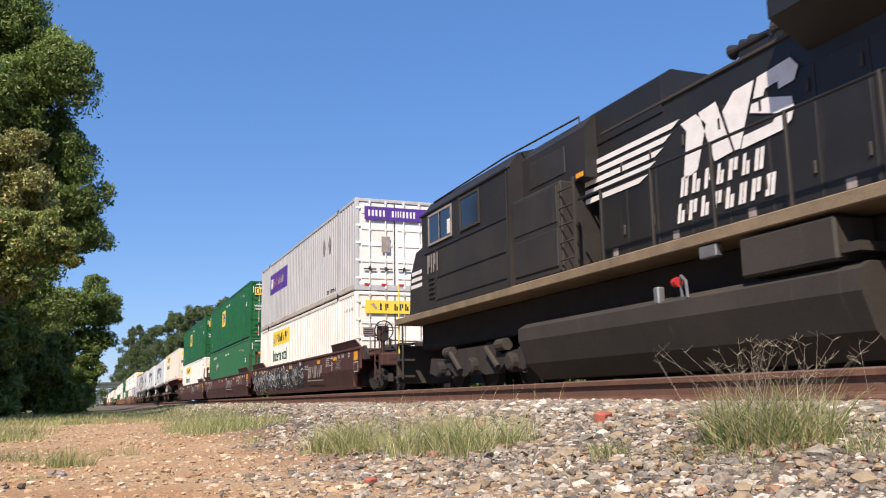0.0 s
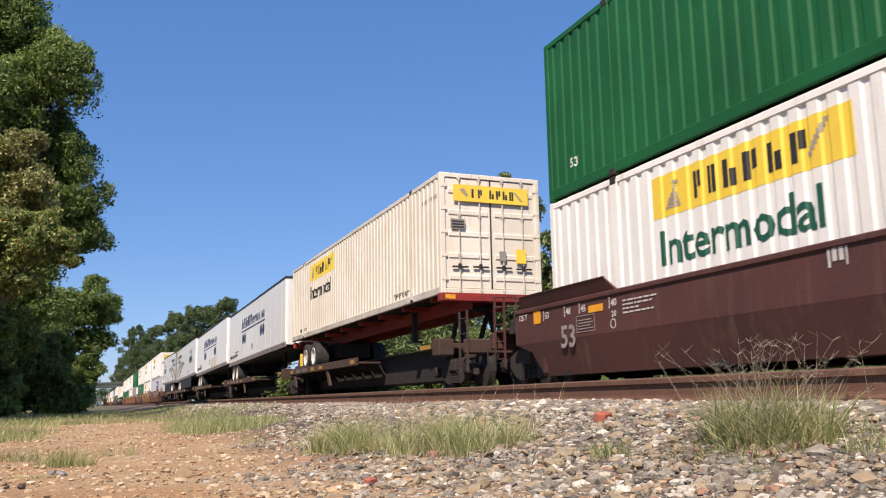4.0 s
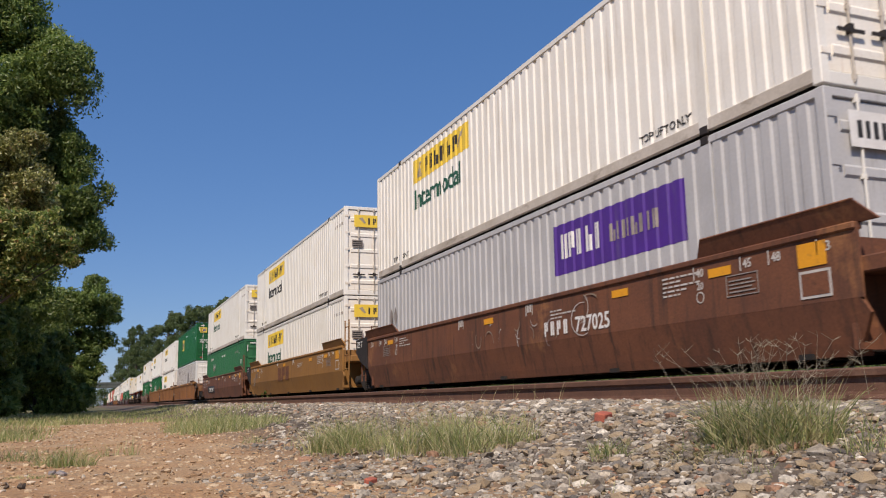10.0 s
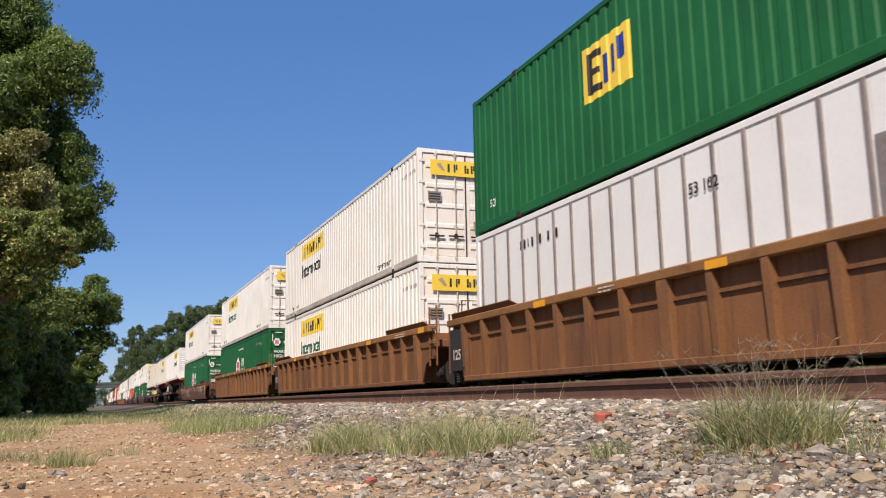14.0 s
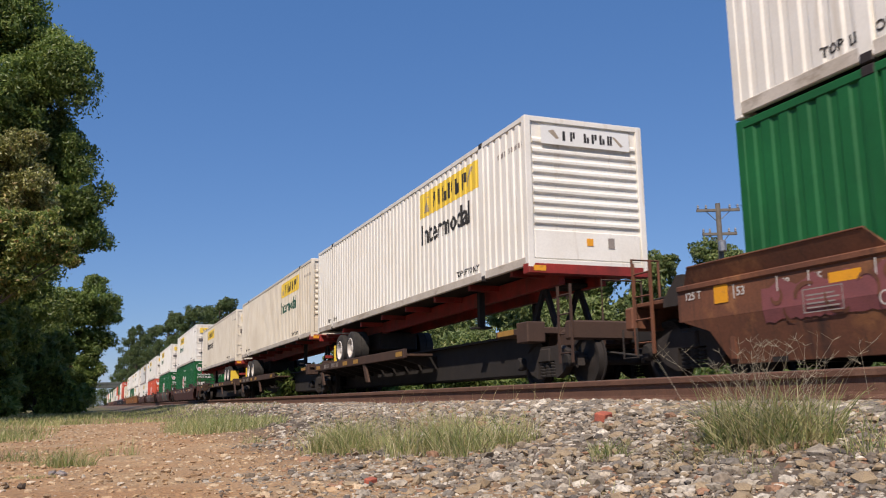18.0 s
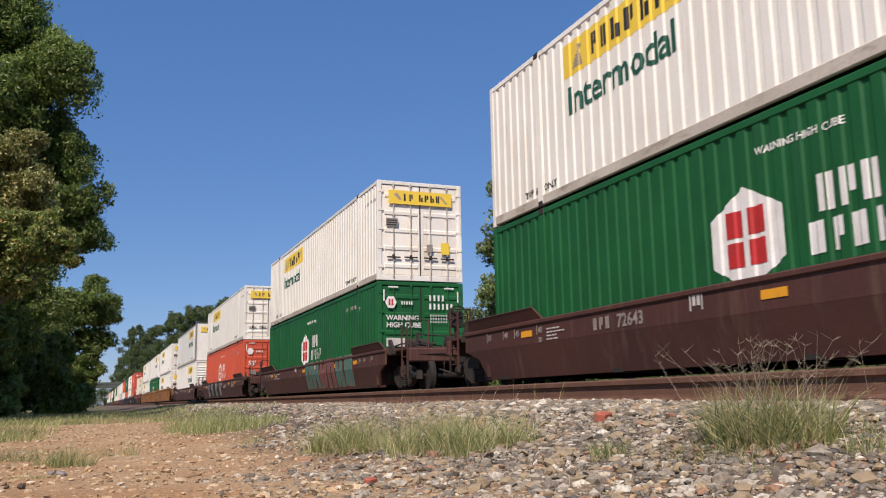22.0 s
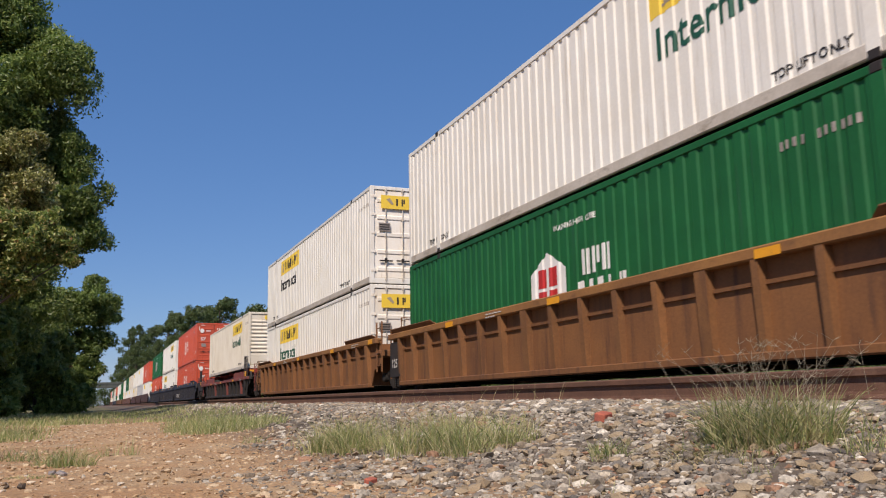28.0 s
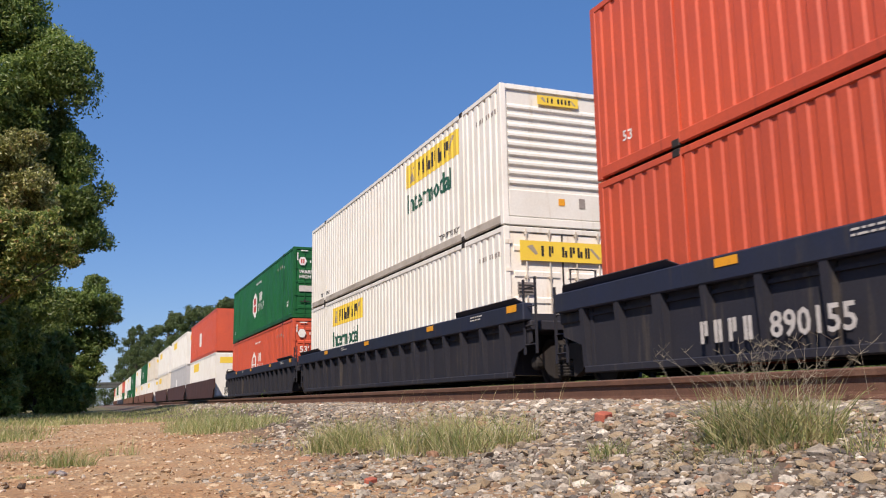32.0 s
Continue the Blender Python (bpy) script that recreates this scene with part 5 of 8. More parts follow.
def mark_letters(seed, y0, y1, z0, z1, fills, line, ground=None, n=6):
    """Sprayed block letters: thick strokes with a contrasting edge, over the crease."""
    def put(ob, x):
        rng = random.Random(seed)
        wd = (y1 - y0) / n
        h = z1 - z0

        def lay(name, polys, mat, out, label):
            # strokes above the crease lie on the upper sheet, those below lean in with the lower one
            crease = 0.78 - z0
            up, dn = [], []
            for p in polys:
                zz = [q[1] for q in p]
                if min(zz) >= crease or crease > h:
                    (up if min(zz) >= crease else dn).append(p)
                elif max(zz) <= crease:
                    dn.append(p)
                else:
                    for keep, lst in ((1, up), (-1, dn)):
                        res = []
                        for i in range(len(p)):
                            a_, b_ = p[i], p[(i + 1) % len(p)]
                            ia, ib = (a_[1] - crease) * keep >= 0, (b_[1] - crease) * keep >= 0
                            if ia:
                                res.append(a_)
                            if ia != ib:
                                f_ = (crease - a_[1]) / (b_[1] - a_[1])
                                res.append((a_[0] + (b_[0] - a_[0]) * f_, crease))
                        if len(res) > 2:
                            lst.append(res)
            for lst, low in ((up, False), (dn, True)):
                if lst:
                    g = Geo()
                    for j, p in enumerate(lst):
                        v = []
                        for q in p:
                            zz = z0 + q[1]
                            v.append((x - out - 0.0007 * j + (0.13 * max(0.78 - zz, 0) / 0.54 if low else 0.0), y1 - q[0], zz))
                        g.add(v, [tuple(range(len(v)))])
                    part(name, g, mat, ob, label)

        if ground:
            top = [(k / 20 * (y1 - y0), h - 0.12 * rng.random()) for k in range(21)]
            bot = [(k / 20 * (y1 - y0), 0.10 * rng.random()) for k in range(21)]
            lay("graffiti", [[top[k], top[k + 1], bot[k + 1], bot[k]] for k in range(20)], ground, 0.002, "dark sprayed field of paint")
        for i in range(n):
            c = wd * (i + 0.5)
            mat = fills[i % len(fills)]
            strokes = []
            for q in range(rng.randint(3, 4)):
                if q < 2:
                    xx = c + (q - 0.5) * wd * 0.52
                    strokes.append((xx + rng.uniform(-0.1, 0.1) * wd, h * 0.04, xx + rng.uniform(-0.12, 0.12) * wd, h * 0.96, wd * rng.uniform(0.24, 0.36)))
                else:
                    zz = h * rng.choice((0.12, 0.45, 0.86))
                    strokes.append((c - wd * 0.38, zz, c + wd * 0.38, zz + rng.uniform(-0.15, 0.15) * h, wd * 0.26))
            for grow, m_, o in ((0.045, line, 0.0035), (0.0, mat, 0.005)):
                polys = []
                for xa, za, xb, zb, t in strokes:
                    dx, dz = xb - xa, zb - za
                    ll = math.hypot(dx, dz)
                    nx_, nz_ = -dz / ll, dx / ll
                    t2 = t / 2 + grow
                    ex, ez = dx / ll * grow, dz / ll * grow
                    polys.append([(xa - ex - nx_ * t2, za - ez - nz_ * t2), (xb + ex - nx_ * t2 * 0.9, zb + ez - nz_ * t2 * 0.9), (xb + ex + nx_ * t2 * 0.9, zb + ez + nz_ * t2 * 0.9), (xa - ex + nx_ * t2, za - ez + nz_ * t2)])
                lay("graffiti", [[(min(max(p[0], 0), y1 - y0), min(max(p[1], 0), h)) for p in pl] for pl in polys], m_, o + (0.004 if grow == 0.0 else 0.0), "sprayed block letter")
    return put


def sprayed(ob, name, polys, mat, x, out, label, y1, z0):
    """Paint on a smooth car side: shapes are cut at the crease, and below it lean in with the lower sheet."""
    crease = 0.78 - z0
    for keep in (1, -1):
        g = Geo()
        for p in polys:
            res = []
            for (ax, az), (bx, bz) in zip(p, p[1:] + p[:1]):
                ia, ib = (az - crease) * keep >= 0, (bz - crease) * keep >= 0
                if ia:
                    res.append((ax, az))
                if ia != ib:
                    res.append((ax + (bx - ax) * (crease - az) / (bz - az), crease))
            if len(res) > 2:
                k = len(g.f) * 0.00001
                g.add([(x - out - k + (0.13 * max(0.78 - z0 - zz, 0) / 0.54 if keep < 0 else 0.0), y1 - xx, z0 + zz) for xx, zz in res], [tuple(range(len(res)))])
        if g.f:
            part(name, g, mat, ob, label)


def mark_scrawl(seed, y0, y1, z0, z1, ground, strokes, blobs=()):
    """Sprayed work: a ragged field, rounded patches and curling strokes. strokes: (paint, count, width); blobs: (paint, count, size)."""
    def put(ob, x):
        rng = random.Random(seed)
        w, h = y1 - y0, z1 - z0
        if ground:
            n = 40
            top = [h * (0.86 + 0.14 * math.sin(k * 0.9 + seed) * rng.random()) for k in range(n + 1)]
            bot = [h * 0.10 * rng.random() for k in range(n + 1)]
            sprayed(ob, "graffiti", [[(w * k / n, bot[k]), (w * (k + 1) / n, bot[k + 1]), (w * (k + 1) / n, min(top[k + 1], h)), (w * k / n, min(top[k], h))] for k in range(n)], ground, x, 0.002, "ragged sprayed field of paint", y1, z0)
        for i, (mat, n, size) in enumerate(blobs):
            polys = []
            for k in range(n):
                cx, cz = w * (k + 0.5 + rng.uniform(-0.35, 0.35)) / n, h * rng.uniform(0.35, 0.65)
                rr = [size * rng.uniform(0.6, 1.2) for _ in range(7)]
                polys.append([(min(max(cx + 1.3 * rr[q // 2 % 7] * math.cos(q * 0.4488), 0), w), min(max(cz + rr[q // 2 % 7] * math.sin(q * 0.4488), 0.02 * h), 0.98 * h)) for q in range(14)])
            sprayed(ob, "graffiti", polys, mat, x, 0.004 + 0.0015 * i, "rounded sprayed patches", y1, z0)
        for i, (mat, n, wide) in enumerate(strokes):
            polys = []
            for k in range(n):
                cx, cz = w * (k + 0.5 + rng.uniform(-0.5, 0.5)) / n, h * rng.uniform(0.2, 0.8)
                r, a0, sweep, fl = h * rng.uniform(0.10, 0.42), rng.uniform(0, 6.28), rng.uniform(0.8, 4.2), rng.uniform(0.4, 1.4)
                line = []
                for q in range(10):
                    an = a0 + sweep * q / 9
                    t = wide * (0.45 + 0.55 * math.sin(math.pi * (q + 0.5) / 10))
                    line.append([(min(max(cx + (r + o * t) * fl * math.cos(an), 0), w), min(max(cz + (r + o * t) * math.sin(an), 0), h)) for o in (-0.5, 0.5)])
                polys += [[line[q][0], line[q + 1][0], line[q + 1][1], line[q][1]] for q in range(9)]
            sprayed(ob, "graffiti", polys, mat, x, 0.008 + 0.0015 * i, "curling sprayed strokes", y1, z0)
    return put


def spine_car(ends, platform_at=5.2, sill_mat="spine"):
    """One unit of a spine car: a beam, platforms for road wheels, a hitch."""
    near_end, far_end = ends

    def build():
        ob = thing("spine_car", "low rusty brown spine car with wheel platforms", "rail car", "cars of the train")
        l = 8.2
        part("centre_sill", Geo().box(-0.36, 0.36, -l, l, 0.28, 1.10, 0.03).box(-0.48, 0.48, -l, l, 1.08, 1.13), "under", ob)
        for s in (-1, 1):
            for c, hl in ((platform_at * 0.644, 4.75),):
                x0, x1 = sorted((s * 0.62, s * 1.36))
                part("wheel_platform", Geo().box(x0, x1, c - hl, c + hl, 0.94, 0.99), sill_mat, ob)
                x0, x1 = sorted((s * 1.40, s * 1.30))
                p = part("platform_edge", Geo().box(x0, x1, c - hl, c + hl, 0.88, 1.11, 0.012), sill_mat, ob)
                for k in range(9):
                    y = c - hl + 0.4 + k * 1.1
                    part("bracket", Geo().prism([(s * 0.35, 0.60), (s * 0.35, 0.92), (s * 1.32, 0.93), (s * 1.32, 0.86)], 1, y - 0.04, y + 0.04), "under", ob)
                if s < 0:
                    for y in (c - hl + 0.6, c + hl - 0.3, c - 0.2, c + 1.0):
                        on_side(part("reflector", flat([rect(0, 0, 0.5, 0.12)]), "amber_worn", p, "worn yellow reflector"), -1.406, y, 0.93)
                if s < 0:
                    on_side(part("stencil", flat(bars([0.10] * 4 + [-0.2] + [0.10] * 6, 0.13, 0.06)), "mark_pale", p), -1.406, c + hl - 1.4, 0.93)
            part("step_plate", Geo().prism([(platform_at - 3.0, 0.98), (platform_at - 2.75, 0.98), (platform_at - 3.2, 0.36), (platform_at - 3.45, 0.36)], 0, *sorted((s * 1.30, s * 1.36))), sill_mat, ob)
            part("step_plate", Geo().prism([(platform_at + 1.9, 0.82), (platform_at + 2.2, 0.82), (platform_at + 1.8, 0.40), (platform_at + 1.6, 0.40)], 0, *sorted((s * 1.33, s * 1.38))), sill_mat, ob)
        # hitch for the trailer's nose
        yh = -7.0 if platform_at > 0 else 7.0
        g = Geo()
        for s in (-1, 1):
            g.prism([(yh - 0.55, 1.02), (yh - 0.42, 1.02), (yh + 0.05, 1.98), (yh - 0.08, 1.98)], 0, *sorted((s * 0.34, s * 0.42)))
            g.prism([(yh + 0.62, 1.02), (yh + 0.75, 1.02), (yh + 0.08, 1.98), (yh - 0.05, 1.98)], 0, *sorted((s * 0.34, s * 0.42)))
        g.box(-0.48, 0.48, yh - 0.35, yh + 0.35, 1.96, 2.04, 0.02)
        part("hitch", g, "under", ob, "folding steel trailer hitch")
        for e_ in (-1, 1):
            for s in (-1, 1):
                y0, y1 = sorted((e_ * 6.7, e_ * 8.1))
                d_ = part("end_deck", Geo().box(*sorted((s * 0.4, s * 1.34)), y0, y1, 0.98, 1.10, 0.015), sill_mat, ob)
                part("deck_box", Geo().box(*sorted((s * 1.0, s * 1.37)), y0, y0 + 0.45, 0.82, 1.2, 0.02), sill_mat, d_)
                if s < 0:
                    on_side(part("reflector", flat([rect(0, 0, 0.7, 0.10)]), "amber_worn", d_, "worn yellow reflector"), -1.346, y0 + 1.3, 1.0)
        for e, kind in ((-1, near_end), (1, far_end)):
            y0, y1 = sorted((e * 7.6, e * 8.75))
            part("end_cap", Geo().box(-0.7, 0.7, y0, y1, 0.70, 1.06, 0.06), sill_mat, ob)
            if kind == "joint":
                truck(ob, e * 8.72)
            elif kind == "coupler":
                truck(ob, e * 8.2)
                knuckle(ob, e * 8.7, e * 10.7)
                part("end_sill", Geo().box(-1.3, 1.3, *sorted((e * 9.3, e * 9.5)), 0.78, 1.10, 0.03).box(-0.35, 0.35, *sorted((e * 8.6, e * 9.4)), 0.72, 1.05), sill_mat, ob)
                ladder(ob, -1.28, e * 9.3, 0.40, 1.7, sill_mat, name="end_ladder")
                ladder(ob, 1.28, e * 9.3, 0.40, 1.3, sill_mat, name="end_ladder")
                part("handrail", Geo().tube([(-0.6, e * 9.4, 1.1), (-0.6, e * 9.4, 1.8), (0.2, e * 9.4, 1.8), (0.2, e * 9.4, 1.1)], 0.02, 6), sill_mat, ob)
        return ob
    return build


def road_wheels(parent, y, floor, tandem=1.25, r=0.50):
    """Two axles of paired road wheels; floor is the height they stand on."""
    for yy in (y - tandem / 2, y + tandem / 2):
        part("axle", Geo().tube([(-1.0, yy, floor + r), (1.0, yy, floor + r)], 0.06, 8), "under", parent)
        for s in (-1, 1):
            for x in (0.93, 1.16):
                g = Geo().lathe([(-0.12, r * 0.58), (-0.13, r * 0.9), (-0.10, r), (0.10, r), (0.13, r * 0.9), (0.12, r * 0.58)], 0, (s * x, yy, floor + r), 28, x < 1)
                w = part("tyre", g, "tyre", parent, "worn rubber tyre", smooth=True)
                if x > 1:
                    o = s
                    g = Geo().lathe([(o * 0.118, r * 0.62), (o * 0.135, r * 0.58), (o * 0.132, r * 0.54), (o * 0.03, r * 0.51), (o * 0.0, r * 0.46), (o * 0.015, r * 0.28), (o * 0.03, r * 0.21), (o * 0.09, r * 0.18), (o * 0.095, r * 0.10), (o * 0.095, 0.002)],
                                    0, (s * x, yy, floor + r), 24, False)
                    part("rim", g, "rim", w, "white painted steel rim")
                    g = Geo()
                    for k in range(5):
                        an = 2 * math.pi * k / 5
                        g.lathe([(0, 0.035), (o * 0.012, 0.035)], 0, (s * x + o * 0.004, yy + r * 0.37 * math.cos(an), floor + r + r * 0.37 * math.sin(an)), 8)
                    part("hand_hole", g, "ink", w)


def chassis(rear_near, axle=None):
    """A red skeletal chassis. Its floor is the deck that its wheels stand on."""
    def build():
        ob = thing("trailer_chassis", "red skeletal trailer chassis on the spine car", "trailer chassis", "trailers on the train")
        d = -1 if rear_near else 1
        z = 1.22  # top of the frame over the deck
        for s in (-1, 1):
            part("frame_rail", Geo().box(*sorted((s * 0.38, s * 0.52)), -7.8, 7.8, z - 0.34, z - 0.02, 0.01), "chassis_red", ob)
        for k in range(8):
            y = -7.2 + k * 2.05
            part("cross_member", Geo().box(-1.2, 1.2, y - 0.06, y + 0.06, z - 0.14, z - 0.02), "chassis_red", ob)
        yb = d * 8.0
        part("front_bolster", Geo().box(-1.30, 1.30, -yb - 0.12, -yb + 0.12, z - 0.20, z - 0.0, 0.015), "chassis_red", ob, "red front bolster")
        on_end(part("reflector", flat([rect(-1.2, 0, -0.95, 0.10)]), "amber", ob), 0, -8.125 if d > 0 else -8.105, z - 0.15)
        part("rear_bolster", Geo().box(-1.25, 1.25, yb - 0.1, yb + 0.1, z - 0.22, z + 0.0, 0.015), "chassis_red", ob)
        g = Geo().box(-1.05, 1.05, yb - 0.06, yb + 0.06, 0.42, 0.52, 0.01)
        for x in (-0.55, 0.55):
            g.box(x - 0.05, x + 0.05, yb - 0.05, yb + 0.05, 0.5, z - 0.1)
            g.prism([(x - 0.03, 0.55), (x + 0.03, 0.55), (x * 0.4 + 0.03, z - 0.1), (x * 0.4 - 0.03, z - 0.1)], 1, yb - 0.04, yb + 0.04)
        part("bumper", g, "chassis_red", ob, "red rear impact guard")
        part("lamp", Geo().lathe([(0, 0.055), (-0.03, 0.05)], 1, (-0.8, yb - 0.105, z - 0.11), 12).lathe([(0, 0.055), (-0.03, 0.05)], 1, (0.8, yb - 0.105, z - 0.11), 12), "mark_red", ob)
        yw = d * ((axle or (4.75 if rear_near else 5.35)) + 1.45)
        for s in (-1, 1):
            part("mudflap", Geo().box(*sorted((s * 1.25, s * 0.78)), yw - 0.015, yw + 0.015, 0.12, 0.72), "yellow", ob, "yellow mud flap")
            part("landing_leg", Geo().box(*sorted((s * 0.75, s * 0.62)), -d * 4.6 - 0.07, -d * 4.6 + 0.07, 0.35, z - 0.1).box(*sorted((s * 0.9, s * 0.48)), -d * 4.6 - 0.14, -d * 4.6 + 0.14, 0.32, 0.36), "under", ob)
        ya = d * (axle or (4.85 if rear_near else 5.10))
        part("slider", Geo().box(-0.58, 0.58, ya - 1.5, ya + 1.5, 0.40, z - 0.30, 0.02).box(-0.9, 0.9, ya - 0.12, ya + 0.12, 0.42, 0.62, 0.02), "under", ob, "sliding axle frame")
        road_wheels(ob, ya, 0.0)
        return ob
    return build


TL, TH = 16.15, 2.85


def trailer(style, rear_near, tints=0):
    """A box trailer, its base at the wheels' footing; the box from 0.95 up."""
    def build():
        label = "white dry van trailer with navy lettering bars and discs" if style == "van" else "white ribbed refrigerated trailer with taupe curved stripes"
        ob = thing("box_trailer", label, "trailer", "trailers on the train")
        l, z0 = TL / 2, 1.12
        d = -1 if rear_near else 1
        z1 = z0 + TH
        roundn = 0.10
        yr, yf = d * l, -d * l
        poly = [(-HX, yr), (HX, yr), (HX, yf + d * roundn), (HX - roundn, yf), (-HX + roundn, yf), (-HX, yf + d * roundn)]
        part("box_body", Geo().prism(poly, 2, z0, z1), "white_clean", ob)
        part("roof_rail", Geo().prism([(x * 1.004, y * 1.001) for x, y in poly], 2, z1 - 0.10, z1 + 0.015), "ink", ob, "dark roof edge rail")
        for s in (-1, 1):
            part("side_rail", Geo().box(*sorted((s * (HX + 0.012), s * (HX - 0.04))), -l + 0.05, l - 0.05, z0 - 0.10, z0 + 0.12, 0.01), "skirt", ob, "dull metal lower side rail")
        for k in range(14):
            y = -l + 0.5 + k * 1.16
            on_side(part("reflector", flat([rect(0, 0, 0.26, 0.042)]), "dull_red", ob), -HX - 0.016, y, z0 - 0.02)
            on_side(part("reflector", flat([rect(0.27, 0, 0.40, 0.042)]), "skirt", ob), -HX - 0.016, y, z0 - 0.02)
        part("underframe", Geo().box(-1.1, 1.1, -l + 0.2, l - 0.2, z0 - 0.14, z0), "ink", ob)
        road_wheels(ob, d * (l - (3.2 if style == "reefer" else 2.4)), 0.0)
        part("slider", Geo().box(-0.6, 0.6, d * (l - 2.9) - 1.4, d * (l - 2.9) + 1.4, 0.55, z0 - 0.1), "under", ob)
        yl = -d * (l - 2.9)
        for s in (-1, 1):
            part("landing_leg", Geo().box(*sorted((s * 0.75, s * 0.62)), yl - 0.07, yl + 0.07, 0.30, z0), "under", ob)
        if style == "reefer":
            for k in range(14):
                z = z0 + 0.26 + k * 0.178
                part("side_rib", Geo().box(-HX - 0.006, -HX + 0.01, -l + 0.15, l - 0.15, z, z + 0.011), "ink", ob, "thin dark horizontal seam")
            # two curved stripes that rise from the rear and meet in a point; (distance from the point, height, half width)
            top_band = ((0.0, 1.18, 0.012), (1.3, 1.36, 0.05), (2.6, 1.42, 0.10), (3.9, 1.34, 0.14), (5.2, 1.12, 0.17), (6.4, 0.78, 0.19), (7.5, 0.34, 0.20))
            low_band = ((0.9, 1.27, 0.012), (1.9, 1.22, 0.07), (2.9, 1.05, 0.12), (3.8, 0.80, 0.15), (4.7, 0.48, 0.17), (5.2, 0.26, 0.18))
            for band in (top_band, low_band):
                g = Geo()
                for (a0, b0, c0), (a1, b1, c1) in zip(band, band[1:]):
                    for q in range(4):
                        f0, f1 = q / 4, (q + 1) / 4
                        p0 = [u0 + (u1 - u0) * f0 for u0, u1 in zip((a0, b0, c0), (a1, b1, c1))]
                        p1_ = [u0 + (u1 - u0) * f1 for u0, u1 in zip((a0, b0, c0), (a1, b1, c1))]
                        ya, yb = d * (0.4 + p0[0]), d * (0.4 + p1_[0])
                        g.prism([(ya, z0 + p0[1] - p0[2]), (ya, z0 + p0[1] + p0[2]), (yb, z0 + p1_[1] + p1_[2]), (yb, z0 + p1_[1] - p1_[2])], 0, -HX - 0.0105, -HX - 0.0085)
                part("stripe", g, "taupe" if tints == 0 else "silver", ob, "curved taupe stripe")
                for side in (-1, 1):
                    g = Geo()
                    for (a0, b0, c0), (a1, b1, c1) in zip(band, band[1:]):
                        ya, yb, za, zb = d * (0.4 + a0), d * (0.4 + a1), z0 + b0 + side * c0, z0 + b1 + side * c1
                        g.prism([(ya, za - 0.012), (ya, za + 0.012), (yb, zb + 0.012), (yb, zb - 0.012)], 0, -HX - 0.0125, -HX - 0.0105)
                    part("stripe_edge", g, "ink", ob, "thin dark edge of the stripe")
            y = -3.3 if not rear_near else 6.15
            for tx, tz in (("53'", 0.62), ("13'6\"", 0.34)):
                on_side(part("lettering", words(tx, 0.30, "ink"), None, ob), -HX - 0.0115, l - 0.35 if rear_near else l - 0.9, z0 + tz)
            on_side(part("lettering", flat(bars([0.14, 0.30, 0.13, 0.30, 0.13, 0.30, 0.14, 0.14], 0.50, 0.07)), "ink", ob, "row of dark lettering bars"), -HX - 0.0115, y, z0 + 1.08)
            on_side(part("emblem", flat([[(0, 0), (0.5, 0.45), (0.7, 0.2), (1.0, 0.5), (1.5, 0.0), (1.0, 0.3), (0.7, 0.05), (0.5, 0.25)]]), "mark_pale", ob), -HX - 0.0115, y - 0.4, z0 + 1.68)
            yt = -3.5 if rear_near else 7.75
            on_side(part("lettering", words("Serving North America", 0.43, "ink"), None, ob), -HX - 0.0115, yt, z0 + 1.98)
            on_side(part("lettering", words("For Over 50 Years", 0.43, "ink"), None, ob), -HX - 0.0115, yt - (0.0 if d > 0 else 0.9), z0 + 1.52)
            for k in range(2):
                yy = (l - 7.2 if rear_near else -2.0) - 0.42 * k
                on_side(part("placard", flat([[(0, -0.2), (0.17, 0), (0, 0.2), (-0.17, 0)]]), "mark_pale", ob), -HX - 0.0115, yy, z0 + 0.42)
            part("wind_skirt", Geo().box(-HX + 0.02, -HX + 0.05, -d * (l - 3.2) if d < 0 else -d * (l - 3.2), d * 2.9 if d > 0 else d * 2.9, 0.24, z0 - 0.08) if d > 0
                 else Geo().box(-HX + 0.02, -HX + 0.05, -2.6, l - 3.2, 0.24, z0 - 0.08), "black", ob, "black side skirt")
            part("wind_skirt", Geo().box(HX - 0.05, HX - 0.02, *sorted((-d * (l - 3.0), d * 6.6)), 0.20, z0 - 0.08), "black", ob, "black side skirt")
            on_end(part("marking", flat([rect(0, 0.19 * k, 0.13, 0.19 * k + 0.13) for k in range(6)]), "ink", ob), -1.16, -l - 0.012, z0 + 1.7)
        else:
            y = d * l - d * 0.0
            g = flat(bars([0.46, 0.30, 0.28, 0.12, 0.46, 0.42, 0.36, 0.34], 0.52, 0.055, 0.10))
            on_side(part("lettering", g, "ink_navy", ob, "heavy navy lettering bars"), -HX - 0.004, l - 4.5, z0 + 1.68)
            g = flat(bars([0.24, 0.26, 0.09, 0.27, 0.27, 0.25, 0.16, 0.24, -0.1, 0.09, 0.27, 0.24, 0.08], 0.36, 0.08))
            on_side(part("lettering", g, "ink_navy", ob, "light navy lettering bars"), -HX - 0.004, l - 7.8, z0 + 1.68)
            on_side(part("stripe", flat([rect(0, 0, 6.9, 0.07)]), "ink_navy", ob), -HX - 0.004, l - 4.45, z0 + 1.50)
            for cy in (4.98, 5.6, 10.36, 10.98):
                on_side(part("disc", flat([disc(0, 0, 0.27, 0.27)]), "ink_navy", ob, "navy disc"), -HX - 0.004, l - cy, z0 + 1.12)
            on_side(part("lettering", words("53'", 0.36, "ink"), None, ob), -HX - 0.004, l - 7.7, z0 + 0.42)
